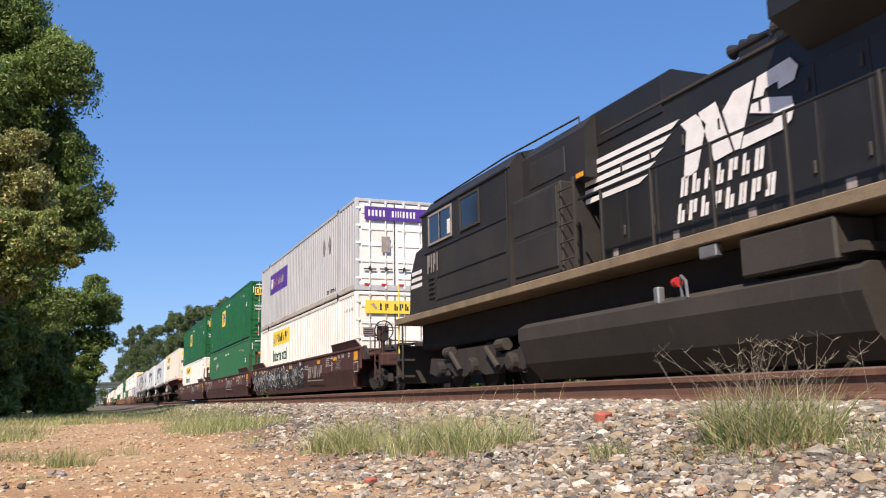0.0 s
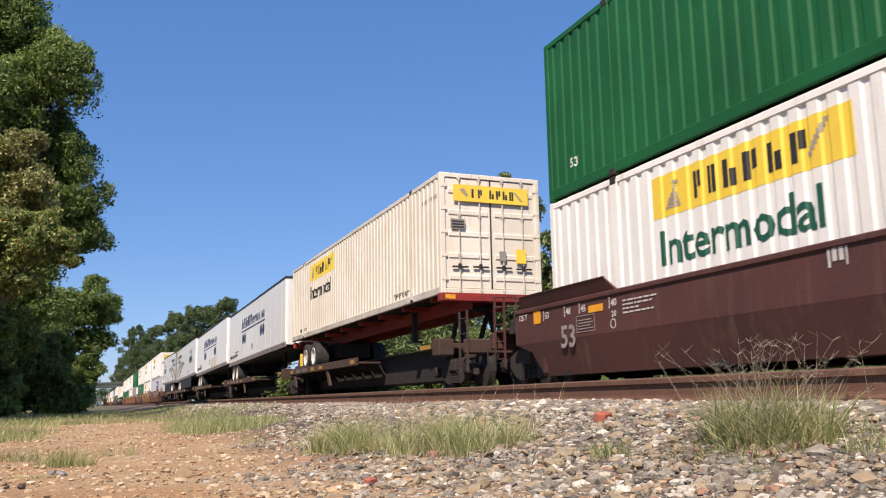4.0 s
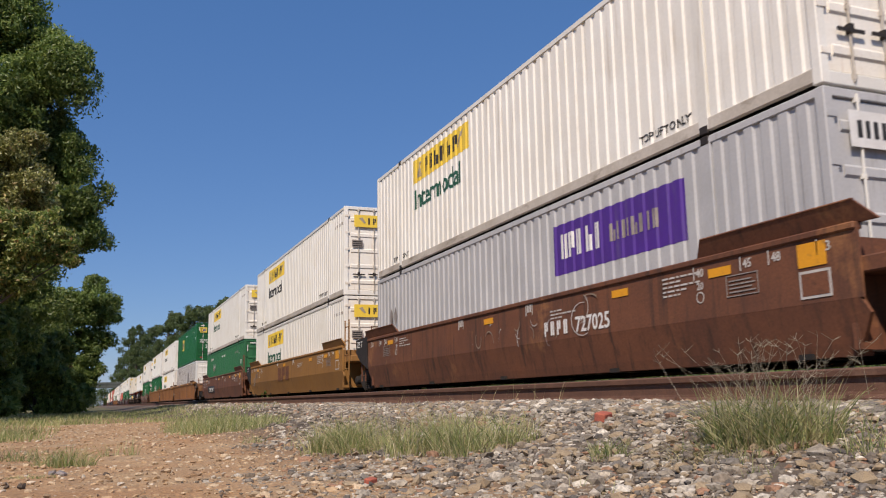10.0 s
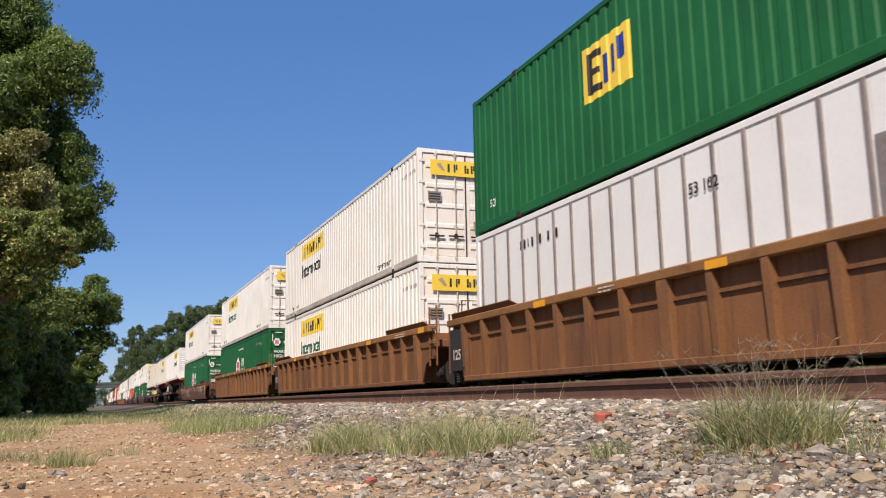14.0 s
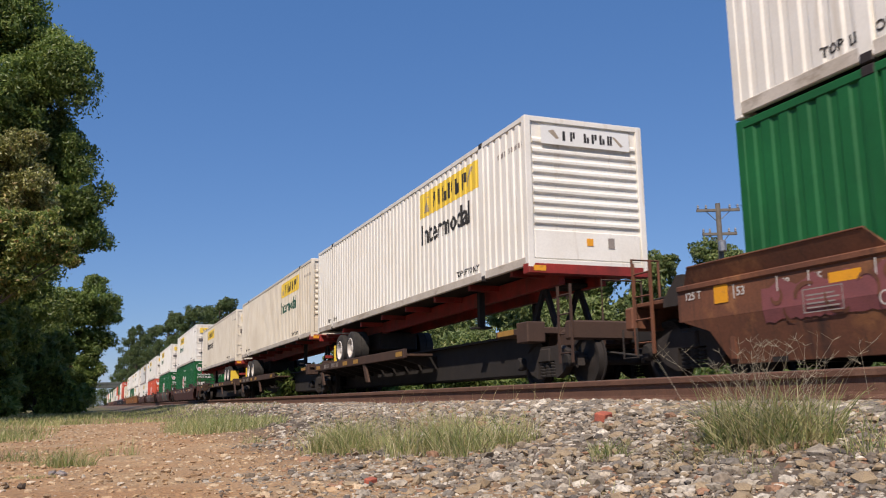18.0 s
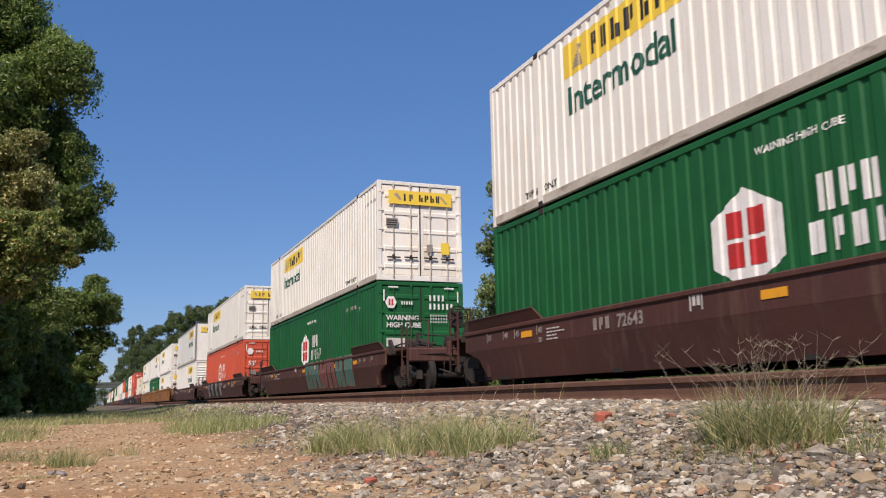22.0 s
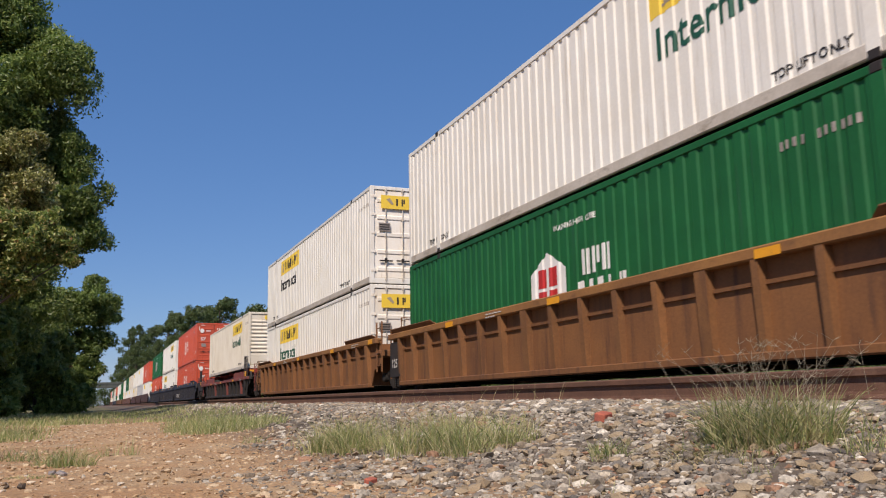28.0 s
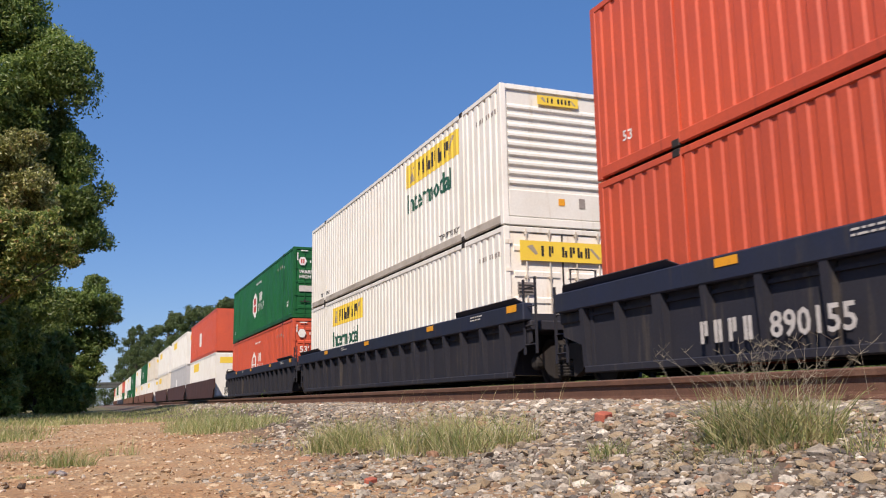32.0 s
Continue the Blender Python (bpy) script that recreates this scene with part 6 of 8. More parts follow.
            on_side(part("lettering", flat(bars([0.12] * 16, 0.18, 0.05)), "ink", ob), -HX - 0.004, l - 0.5, z0 + 0.30)
            if tints:
                on_side(part("patch", flat([[(0, 0), (2.9, 0.0), (3.0, 0.75), (2.1, 0.82), (1.9, 0.55), (0.7, 0.62), (0.1, 0.45)]]), "primer", ob, "beige repaired patch"), -HX - 0.0035, l - 8.6, z0 + 0.14)
            on_side(part("scrape", flat([[(0, 0.02), (0.6, 0.0), (1.3, 0.05), (1.2, 0.09), (0.5, 0.05), (0.1, 0.08)], [(0.3, -0.2), (0.9, -0.18), (0.5, -0.15)]]), "tie", ob, "dark scrape in the side"), -HX - 0.0045, l - 2.2, z0 + 0.55)
            for k in range(13):
                y = -l + 0.9 + k * 1.22
                part("side_seam", Geo().box(-HX - 0.003, -HX + 0.01, y - 0.012, y + 0.012, z0 + 0.1, z1 - 0.08), "mark_white", ob)
        if rear_near:
            for s in (-1, 1):
                dr = part("door", Geo().box(*sorted((s * 0.02, s * (HX - 0.1))), -l - 0.03, -l + 0.02, z0 + 0.1, z1 - 0.15, 0.015), "silver", ob, "grey metal rear door")
                on_end(part("placard", flat([[(0, -0.2), (0.2, 0), (0, 0.2), (-0.2, 0)]]), "mark_white", dr), s * 0.45 - 0.4, -l - 0.034, z0 + 0.55)
                part("lock_rod", Geo().tube([(s * 0.3, -l - 0.05, z0 + 0.1), (s * 0.3, -l - 0.05, z1 - 0.15)], 0.016, 6), "steel", dr)
            part("rear_frame", Geo().box(-HX, HX, -l - 0.04, -l + 0.04, z0 - 0.12, z0 + 0.1, 0.01).box(-HX, HX, -l - 0.04, -l + 0.04, z1 - 0.16, z1, 0.01).box(-HX, -HX + 0.1, -l - 0.04, -l + 0.04, z0, z1, 0.01).box(HX - 0.1, HX, -l - 0.04, -l + 0.04, z0, z1, 0.01), "skirt", ob)
            part("bumper", Geo().box(-1.1, 1.1, -l + 0.02, -l + 0.12, 0.45, 0.55, 0.01).box(-0.7, -0.62, -l + 0.02, -l + 0.1, 0.5, z0).box(0.62, 0.7, -l + 0.02, -l + 0.1, 0.5, z0), "under", ob)
            part("lamp", Geo().box(-0.9, -0.6, -l - 0.05, -l - 0.04, z0 - 0.06, z0).box(0.6, 0.9, -l - 0.05, -l - 0.04, z0 - 0.06, z0), "mark_red", ob)
        else:
            # cooling unit on the nose
            u = part("cooling_unit", Geo().prism([(-0.95, -l - 0.02), (0.95, -l - 0.02), (0.85, -l - 0.42), (-0.85, -l - 0.42)], 2, z0 + 0.55, z1 - 0.12), "white_clean" if style == "reefer" else "ink", ob, "cooling unit on the trailer's nose")
            for k in range(9):
                z = z0 + 1.7 + k * 0.09
                part("louvre", Geo().box(-0.78, 0.78, -l - 0.45, -l - 0.40, z, z + 0.04), "ink", u)
        return ob
    return build


def far_box(mat, sign):
    """A container that stays far off: fewer pieces."""
    def build():
        ob = thing("shipping_container", "corrugated steel container far down the train", "container", "containers on the train")
        l = CL / 2
        part("body", ribbed(Geo(), -HX + 0.012, -l + 0.1, l - 0.1, 0.2, CH - 0.1, -1).box(-HX + 0.05, HX, -l, l, 0.05, CH - 0.02), mat, ob)
        part("top_rail", Geo().box(-HX, -HX + 0.08, -l, l, CH - 0.12, CH), mat, ob)
        part("bottom_rail", Geo().box(-HX, -HX + 0.08, -l, l, 0.0, 0.2), mat, ob)
        for s in (-1, 1):
            part("door", Geo().box(*sorted((s * 0.02, s * (HX - 0.05))), -l - 0.03, -l + 0.02, 0.1, CH - 0.1), mat, ob)
        if sign == "yellow":
            part("sign", decal(Geo(), l - 6.55, l - 2.95, 2.02, 2.62), "yellow", ob)
            on_end(part("end_sign", flat([rect(-1, 0, 1, 0.4)]), "yellow", ob), 0, -l - 0.034, 2.2)
        else:
            part("emblem", decal(Geo(), l - 7.8, l - 6.5, 0.9, 1.9), "mark_white", ob)
        return ob
    return build


def far_car(paint):
    def build():
        ob = thing("well_car", "well car far down the train", "rail car", "cars of the train")
        for s in (-1, 1):
            part("side_sheet", Geo().prism([(-8.45, 0.24), (8.45, 0.24), (8.7, 0.66), (9.25, 0.85), (9.25, 1.45), (-9.25, 1.45), (-9.25, 0.85), (-8.7, 0.66)], 0, *sorted((s * 1.46, s * 1.40))), paint, ob)
        part("floor", Geo().box(-1.4, 1.4, -8.4, 8.4, 0.2, 0.26), "under", ob)
        truck(ob, 9.82)
        return ob
    return build


# ---- locomotive ----
def locomotive():
    ob = thing("locomotive", "black diesel locomotive with white slanted emblem and stripes", "locomotive")
    hw, sl = 1.53, 10.3
    part("sill", Geo().box(-hw, hw, -sl, sl, 1.70, 1.86, 0.015), "sill", ob, "dust-covered walkway edge")
    part("underframe", Geo().box(-0.9, 0.9, -sl + 0.3, sl - 0.3, 1.05, 1.70, 0.03), "under", ob)
    # long hood towards the train's head, cab towards the cars behind
    hh, hx = 4.20, 0.965
    hood = part("long_hood", Geo().prism([(-hx, 1.86), (hx, 1.86), (hx, hh - 0.10), (hx - 0.14, hh), (-hx + 0.14, hh), (-hx, hh - 0.10)], 1, -9.6, 1.4), "black", ob)
    for k in range(14):
        y = -9.5 + k * 0.775
        if y > 0.7:
            continue
        d = part("hood_door", Geo().box(-hx - 0.018, -hx + 0.01, y, y + 0.74, 1.98, 3.62, 0.008), "black", hood)
        for z in (2.3, 3.3):
            part("door_latch", Geo().box(-hx - 0.045, -hx - 0.015, y + 0.05, y + 0.10, z, z + 0.16, 0.01), "black_dusty", d)
        part("hinge_strip", Geo().box(-hx - 0.026, -hx - 0.012, y + 0.735, y + 0.765, 2.0, 3.6), "ink", d)
        if k % 2:
            part("notice", Geo().box(-hx - 0.022, -hx - 0.017, y + 0.3, y + 0.44, 2.02, 2.14), "mark_pale", d)
    part("roof_edge", Geo().box(-hx - 0.03, -hx + 0.05, -9.6, 1.2, hh - 0.13, hh - 0.08, 0.01), "black_dusty", hood)
    part("radiator_wing", Geo().prism([(-hx, 3.78), (-1.52, 4.10), (-1.52, 4.72), (1.52, 4.72), (1.52, 4.10), (hx, 3.78)], 1, -9.7, -3.25), "black", ob)
    part("inertial_box", Geo().prism([(-hx - 0.02, 3.95), (hx + 0.02, 3.95), (hx + 0.02, 4.50), (0.78, 4.64), (-0.78, 4.64), (-hx - 0.02, 4.50)], 1, -0.45, 1.75), "black", ob)
    cabinet = part("electrical_cabinet", Geo().box(-1.49, 1.49, 1.75, 3.55, 1.86, 3.42, 0.03), "cab_grime", ob)
    part("cabinet_top", Geo().prism([(-1.22, 3.40), (1.22, 3.40), (1.22, 4.25), (1.05, 4.46), (-1.05, 4.46), (-1.22, 4.25)], 1, 1.35, 3.62), "black_worn", ob)
    for y0, y1, z0, z1 in ((1.85, 3.45, 1.98, 2.62), (1.85, 3.45, 2.72, 3.36)):
        part("cabinet_door", Geo().box(-1.515, -1.48, y0, y1, z0, z1, 0.012), "cab_grime", cabinet)
    part("cabinet_gap", Geo().box(-1.50, -1.47, 1.8, 3.5, 2.60, 2.74), "ink", cabinet)
    part("reflector", Geo().box(-1.25, -1.235, 1.40, 1.62, 3.42, 3.50), "amber", ob)
    part("exhaust_grille", Geo().box(-1.235, -1.20, 2.0, 3.3, 3.62, 4.1, 0.01), "ink", ob)
    cab = part("cab", Geo().prism([(-1.53, 1.86), (1.53, 1.86), (1.53, 3.18), (-1.53, 3.18)], 1, 3.6, 8.25), "cab_grime", ob)
    part("cab_top", Geo().prism([(-1.528, 3.18), (1.528, 3.18), (1.528, 4.10), (1.30, 4.42), (0.7, 4.60), (-0.7, 4.60), (-1.30, 4.42), (-1.528, 4.10)], 1, 3.6, 8.25), "black_worn", ob, "black cab roof and window band")
    part("roof_handrail", Geo().tube([(-1.15, 1.6, 4.30), (-1.15, 1.6, 4.50), (-1.30, 4.2, 4.48), (-1.34, 7.9, 4.40), (-1.34, 7.9, 4.30)], 0.018, 6), "black_dusty", ob)
    part("cab_roof_edge", Geo().box(-1.56, -1.46, 3.6, 8.35, 4.08, 4.14, 0.015), "black", cab)
    for y0, y1, frame_mat in ((4.95, 5.85, "black_dusty"), (6.42, 7.05, "mark_pale"), (7.10, 7.72, "mark_pale")):
        w = part("cab_window", Geo().box(-1.545, -1.50, y0, y1, 3.36, 3.98, 0.01), "glass", cab, "dark cab side window")
        part("window_frame", Geo().box(-1.56, -1.535, y0 - 0.05, y0, 3.31, 4.03).box(-1.56, -1.535, y1, y1 + 0.05, 3.31, 4.03).box(-1.56, -1.535, y0, y1, 3.31, 3.36).box(-1.56, -1.535, y0, y1, 3.98, 4.03), frame_mat, w)
    part("sunlit_blind", Geo().box(-1.552, -1.545, 6.45, 6.62, 3.40, 3.72), "mark_white", cab, "white blind behind the cab window")
    for y0, y1, z0, z1 in ((3.75, 8.1, 3.16, 3.20), (3.75, 7.3, 2.52, 2.56), (3.75, 7.3, 2.02, 2.06), (7.32, 7.36, 2.0, 3.2), (5.95, 6.0, 3.2, 4.1), (3.66, 3.70, 1.9, 4.1)):
        part("panel_seam", Geo().box(-1.548, -1.52, y0, y1, z0, z1, 0.006), "black", cab)
    for k in range(5):
        part("cab_louvre", Geo().box(-1.56, -1.52, 7.45, 7.80, 2.10 + 0.11 * k, 2.15 + 0.11 * k), "ink", cab)
    part("short_nose", Geo().prism([(8.25, 1.86), (9.80, 1.86), (9.70, 2.9), (9.3, 3.42), (8.25, 3.55)], 0, -1.30, 1.30), "cab_grime", ob)
    for k in range(3):
        part("nose_stripe", Geo().box(-1.306, -1.30, 8.9, 9.66 - 0.03 * k, 2.55 + 0.16 * k, 2.64 + 0.16 * k), "mark_white", ob, "white stripe on the nose")
    part("windscreen", Geo().box(-1.2, -0.05, 8.25, 8.27, 3.6, 4.2, 0.01).box(0.05, 1.2, 8.25, 8.27, 3.6, 4.2, 0.01), "glass", cab)
    on_side(part("stencil", flat(bars([0.17, 0.09, 0.17, 0.09], 0.42, 0.05)), "mark_pale", ob, "number bars"), -1.552, 7.85, 2.68)
    # emblem, stripes and lettering bars on the hood
    x = -hx - 0.030
    for k in range(5):
        z = 3.62 - 0.15 * k
        part("stripe", Geo().prism([(1.72 + 0.05 * k, z), (1.70 + 0.05 * k, z + 0.085), (-0.85 + 0.20 * k, z + 0.085), (-0.68 + 0.22 * k, z)], 0, x - 0.003, x), "mark_white", ob, "white speed stripe")
    e = [[(-0.05, -0.10), (0.26, -0.02), (0.50, 0.56), (0.30, 0.76), (-0.04, 0.72), (0.08, 0.58)], [(0.36, 0.76), (0.72, 0.80), (0.98, 0.04), (0.62, 0.0)],
         [(0.84, 0.62), (1.02, 0.04), (1.12, 0.04), (1.46, 0.84), (1.08, 0.82)], [(1.52, 0.85), (2.08, 0.90), (2.20, 0.76), (2.12, 0.60), (1.86, 0.58), (1.86, 0.68), (1.64, 0.66), (1.60, 0.58), (1.42, 0.60)],
         [(1.38, 0.54), (1.66, 0.54), (2.06, 0.42), (2.08, 0.29), (1.80, 0.29), (1.34, 0.44)], [(1.14, 0.02), (1.86, 0.06), (2.02, 0.14), (2.07, 0.26), (1.78, 0.26), (1.72, 0.20), (1.20, 0.18)]]
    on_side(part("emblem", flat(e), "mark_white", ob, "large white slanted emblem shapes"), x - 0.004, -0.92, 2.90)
    for ws, y, z in (([0.19, 0.20, 0.19, 0.16, 0.20, 0.16, 0.19], -0.76, 2.58), ([0.18, 0.20, 0.19, 0.18, 0.19, 0.16, 0.19, 0.19], -0.66, 2.22)):
        on_side(part("lettering", flat(bars(ws, 0.27, 0.065, 0.06)), "mark_white", ob, "row of white lettering bars"), x - 0.004, y, z)
    rail = part("handrail", Geo().tube([(-1.47, -9.8, 2.96), (-1.47, 1.2, 2.96)], 0.022, 8), "black", ob)
    for k in range(9):
        y = -9.75 + k * 1.285
        part("stanchion", Geo().box(-1.50, -1.455, y - 0.022, y + 0.022, 1.72, 2.98, 0.008), "cab_grime", rail)
    ladder(ob, -1.52, 1.52, 1.9, 3.35, "black_dusty", 0.5, 5, "grab_ladder")
    part("air_filter_box", Geo().box(-1.50, -0.92, -3.9, -2.45, 1.18, 1.66, 0.03).box(-1.45, -0.92, -4.15, -3.9, 1.25, 1.35), "black_dusty", ob)
    part("fuel_tank", Geo().prism([(-1.49, 1.06), (-1.32, 1.15), (1.32, 1.15), (1.49, 1.06), (1.49, 0.84), (1.34, 0.44), (1.05, 0.16), (-1.05, 0.16), (-1.34, 0.44), (-1.49, 0.84)], 1, -4.15, 3.45), "black_dusty", ob, "large dusty fuel tank with chamfered sides")
    part("fuel_filler", Geo().tube([(-1.36, -1.15, 1.1), (-1.38, -1.15, 1.30), (-1.44, -1.25, 1.38), (-1.47, -1.38, 1.30), (-1.47, -1.40, 1.08)], 0.022, 8), "steel", ob)
    part("filler_bracket", Geo().box(-1.48, -1.36, -0.78, -0.66, 1.06, 1.30, 0.02), "steel", ob)
    part("filler_cap", Geo().lathe([(0, 0.07), (0.11, 0.06)], 1, (-1.40, -1.15, 1.32), 10), "mark_red", ob, "red filler cap")
    part("sight_glass", Geo().box(-1.51, -1.40, -2.05, -1.72, 1.52, 1.68, 0.015), "steel", ob)
    for y, r in ((-1.72, 0.11), (-1.95, 0.10), (-2.12, 0.10), (-2.55, 0.12)):
        part("horn", Geo().lathe([(0.0, 0.045), (0.16, 0.055), (0.30, r)], 1, (-0.72, y - 0.3, hh + 0.20), 12), "black", ob)
    part("horn_mount", Geo().box(-0.78, -0.66, -2.7, -1.9, hh - 0.02, hh + 0.12), "black", ob)
    for y in (-7.4, 6.2):
        t = part("truck", Geo().box(-0.9, 0.9, -2.4, 2.4, 0.62, 0.80, 0.03), "under", ob, "three-axle locomotive truck", (0, y, 0))
        for s in (-1, 1):
            part("side_frame", Geo().prism([(-2.7, 0.46), (-2.55, 0.80), (-1.3, 0.70), (-0.9, 0.92), (0.9, 0.92), (1.3, 0.70), (2.55, 0.80), (2.7, 0.46), (2.2, 0.36), (1.5, 0.55), (1.1, 0.34), (0.5, 0.32), (0, 0.50), (-0.5, 0.32), (-1.1, 0.34), (-1.5, 0.55), (-2.2, 0.36)], 0, *sorted((s * 1.0, s * 1.14))), "cast", t)
            for yy in (-1.85, 0, 1.85):
                part("axle_box", Geo().lathe([(0, 0.18), (s * 0.12, 0.18), (s * 0.16, 0.13)], 0, (s * 1.12, yy, 0.52), 12).box(*sorted((s * 1.0, s * 1.12)), yy - 0.34, yy + 0.34, 0.34, 0.70, 0.04), "cast", t)
            for yy in (-0.95, 0.95):
                part("damper", Geo().tube([(s * 1.2, yy - 0.3, 0.45), (s * 1.2, yy + 0.25, 0.85)], 0.06, 8), "black_dusty", t)
                part("brake_cylinder", Geo().lathe([(-0.2, 0.12), (0.2, 0.12)], 1, (s * 1.14, yy * 1.45, 0.88), 12), "black_dusty", t)
        for yy in (-1.85, 0, 1.85):
            wheelset(t, yy, 0.52)
        part("sand_hose", Geo().tube([(-1.12, -2.65, 0.9), (-1.16, -2.80, 0.5), (-1.05, -2.75, 0.22), (-0.95, -2.6, 0.14)], 0.03, 6), "steel", t)
    for e in (-1, 1):
        part("pilot", Geo().box(-1.45, 1.45, *sorted((e * 10.3, e * 10.45)), 0.25, 1.2, 0.02), "black_dusty", ob)
        knuckle(ob, e * 10.4, e * 11.3)
        for z in (0.4, 0.8, 1.2):
            part("step", Geo().box(-1.5, -1.15, *sorted((e * 9.85, e * 10.3)), z, z + 0.05), "black_dusty", ob)
        part("step_side", Geo().box(-1.5, -1.47, *sorted((e * 9.80, e * 9.86)), 0.35, 1.72), "black_dusty", ob)
        part("end_handrail", Geo().tube([(-1.45, e * 10.2, 1.0), (-1.45, e * 10.2, 2.75)], 0.02, 6).tube([(-0.6, e * 10.3, 1.86), (-0.6, e * 10.3, 2.75), (0.6, e * 10.3, 2.75), (0.6, e * 10.3, 1.86)], 0.02, 6), "yellow", ob, "yellow end handrails")
    return ob


# ---- the consist ----
BOXES = {
    "W": (white_box("W"), "long white corrugated container with yellow side sign"),
    "Wf": (white_box("Wf", faded=True), "white corrugated container with yellow sign and black word"),
    "C": (white_box("C", cream=True, faded=True), "cream-stained corrugated container with yellow side sign"),
    "R": (white_box("R", reverse=True), "white corrugated container with a ribbed nose end"),
    "Rf": (white_box("Rf", reverse=True, faded=True, plate=True), "white corrugated container with a ribbed nose and pale end plate"),
    "Cr": (white_box("Cr", reverse=True, cream=True), "cream-stained corrugated container with a ribbed nose end"),
    "K": (white_box("K", reefer=True), "smooth-sided white container with grey metal edges"),
    "E": (colour_box("green", "square", "dark green corrugated container with square yellow emblem"), ""),
    "e": (colour_box("green", "square", "dark green corrugated container with square yellow emblem", 1.25), ""),
    "F": (colour_box("green_faded", "none", "faded green corrugated container with small white markings"), ""),
    "H": (colour_box("green", "hex", "green corrugated container with white six-sided emblem"), ""),
    "O": (colour_box("orange", "hex", "orange-red corrugated container with white six-sided emblem"), ""),
    "G": (grey_box(False), ""),
    "g": (grey_box(True), ""),
    "P": (post_box, ""),
}


def box(kind, u, z):
    build, label = BOXES[kind]
    ride("box" + kind, build, u, z, 0.0, label)


def stack(top, bottom, u, car, label, deck=0.26):
    key, build = car
    ride(key, build, u, 0.0, 0.0, label)
    box(bottom, u, deck)
    box(top, u, deck + CH + 0.03)


PALE_LOGO = mark_logo(-1.5, 0.72)
car = {}


def cars():
    ends = {"a": ("coupler", "joint"), "b": ("rest", "joint"), "c": ("rest", "coupler"), "s": ("coupler", "coupler")}
    for e, (n, f) in ends.items():
        for nm, paint, low, style in (("brown", "brown_car", "brown_car", "smooth"), ("rust", "rusty_car", "rusty_car", "smooth"), ("ochre", "ochre_car", "ochre_car", "smooth"),
                                      ("rib", "rib_car", "rib_car", "ribbed"), ("navy", "navy_car", "navy_low", "ribbed"), ("red", "red_car", "dirty_steel", "ribbed")):
            top = {"red": 1.16, "rust": 1.24 if e == "s" else 1.55, "ochre": 1.55}.get(nm, 1.18 if nm == "brown" and e == "s" else None)
            car[nm, e] = ("car" + nm + e, well_car(paint, low, style, n, f, PALE_LOGO if nm == "brown" and e != "s" else None, wheel=(e == "s"), top=top, guides=nm != "red"))

    def special(nm, e, tag, mark):
        paint, low, style = {"brown": ("brown_car", "brown_car", "smooth"), "rust": ("rusty_car", "rusty_car", "smooth"), "ochre": ("ochre_car", "ochre_car", "smooth"),
                             "rib": ("rib_car", "rib_car", "ribbed"), "navy": ("navy_car", "navy_low", "ribbed")}[nm]
        n, f = ends[e]
        return ("car" + nm + e + tag, well_car(paint, low, style, n, f, mark, wheel=((e == "s" and nm != "rust") or tag == "bw" or (nm == "navy" and e == "a")), top={"rust": 1.24 if e == "s" else 1.55, "ochre": 1.55}.get(nm, 1.18 if nm == "brown" and e == "s" else None)))

    ride("loco", locomotive, run(0) + 10.55)
    # brown three-unit set
    g1 = mark_scrawl(3, -1.9, 8.9, 0.34, 1.30, "graf_dark", (("mark_pale", 46, 0.05), ("mark_white", 60, 0.030)), (("graf_pale", 13, 0.15), ("graf_dark", 15, 0.11)))
    stack("G", "W", -243.35, special("brown", "a", "bw", mark_logo(-2.6, 0.66, more=g1)), "brown well car with a long dark sprayed field")
    stack("e", "F", -223.7, car["brown", "b"], "brown smooth-sided well car with pale stencils")
    stack("e", "W", -204.2, car["brown", "c"], "brown smooth-sided well car with pale stencils")
    # five-unit spine car with trailers
    for u, e in ((-182.8, ("coupler", "joint")), (-165.3, ("rest", "joint")), (-147.9, ("rest", "joint")), (-130.5, ("rest", "joint"))):
        ride("spine" + e[0] + e[1], spine_car(e), u)
    ride("spineX", spine_car(("rest", "coupler"), -5.2), -112.6)
    ride("chassis_n", chassis(False), -182.8, 0.99, -0.35)
    box_on("C", -182.8, 2.19)
    ride("van", trailer("van", False), -165.3, 0.99, -0.7, "white dry van trailer with navy lettering bars and discs")
    ride("van_patched", trailer("van", False, 1), -147.9, 0.99, -0.7, "white dry van trailer with navy lettering bars and discs")
    ride("reefer_n", trailer("reefer", False), -130.5, 0.99, -0.6, "white ribbed refrigerated trailer with taupe curved stripes")
    ride("reefer_r", trailer("reefer", True), -112.3, 0.99, 0.3, "white ribbed refrigerated trailer with taupe curved stripes and rear doors")
    # three-unit set in mixed paint
    stack("W", "g", -90.65, special("rust", "a", "1", both(mark_number("727025", -2.9, 0.86, 0.34), mark_scrawl(21, -3.6, 1.2, 0.70, 1.42, None, (("stencil_white", 9, 0.018), ("graf_tan", 6, 0.03))))), "rusty brown well car with white number")
    stack("Wf", "W", -70.9, special("ochre", "b", "1", mark_logo(1.7, 0.73, (0.72, 0.72, 0.72), 0.52, "rusty_car", 0.0)), "faded ochre well car with brown emblem bars")
    stack("W", "F", -51.0, special("rust", "c", "2", both(mark_scrawl(22, 6.6, 8.4, 0.80, 1.40, None, (("stencil_white", 14, 0.025),)), mark_plate(2.55, 6.0, 0.55, 0.97), mark_number("727026", 4.0, 0.62, 0.34))), "rusty brown well car with small white number")
    # three-unit ribbed set
    stack("E", "P", -27.3, car["rib", "a"], "orange-brown well car with upright side posts")
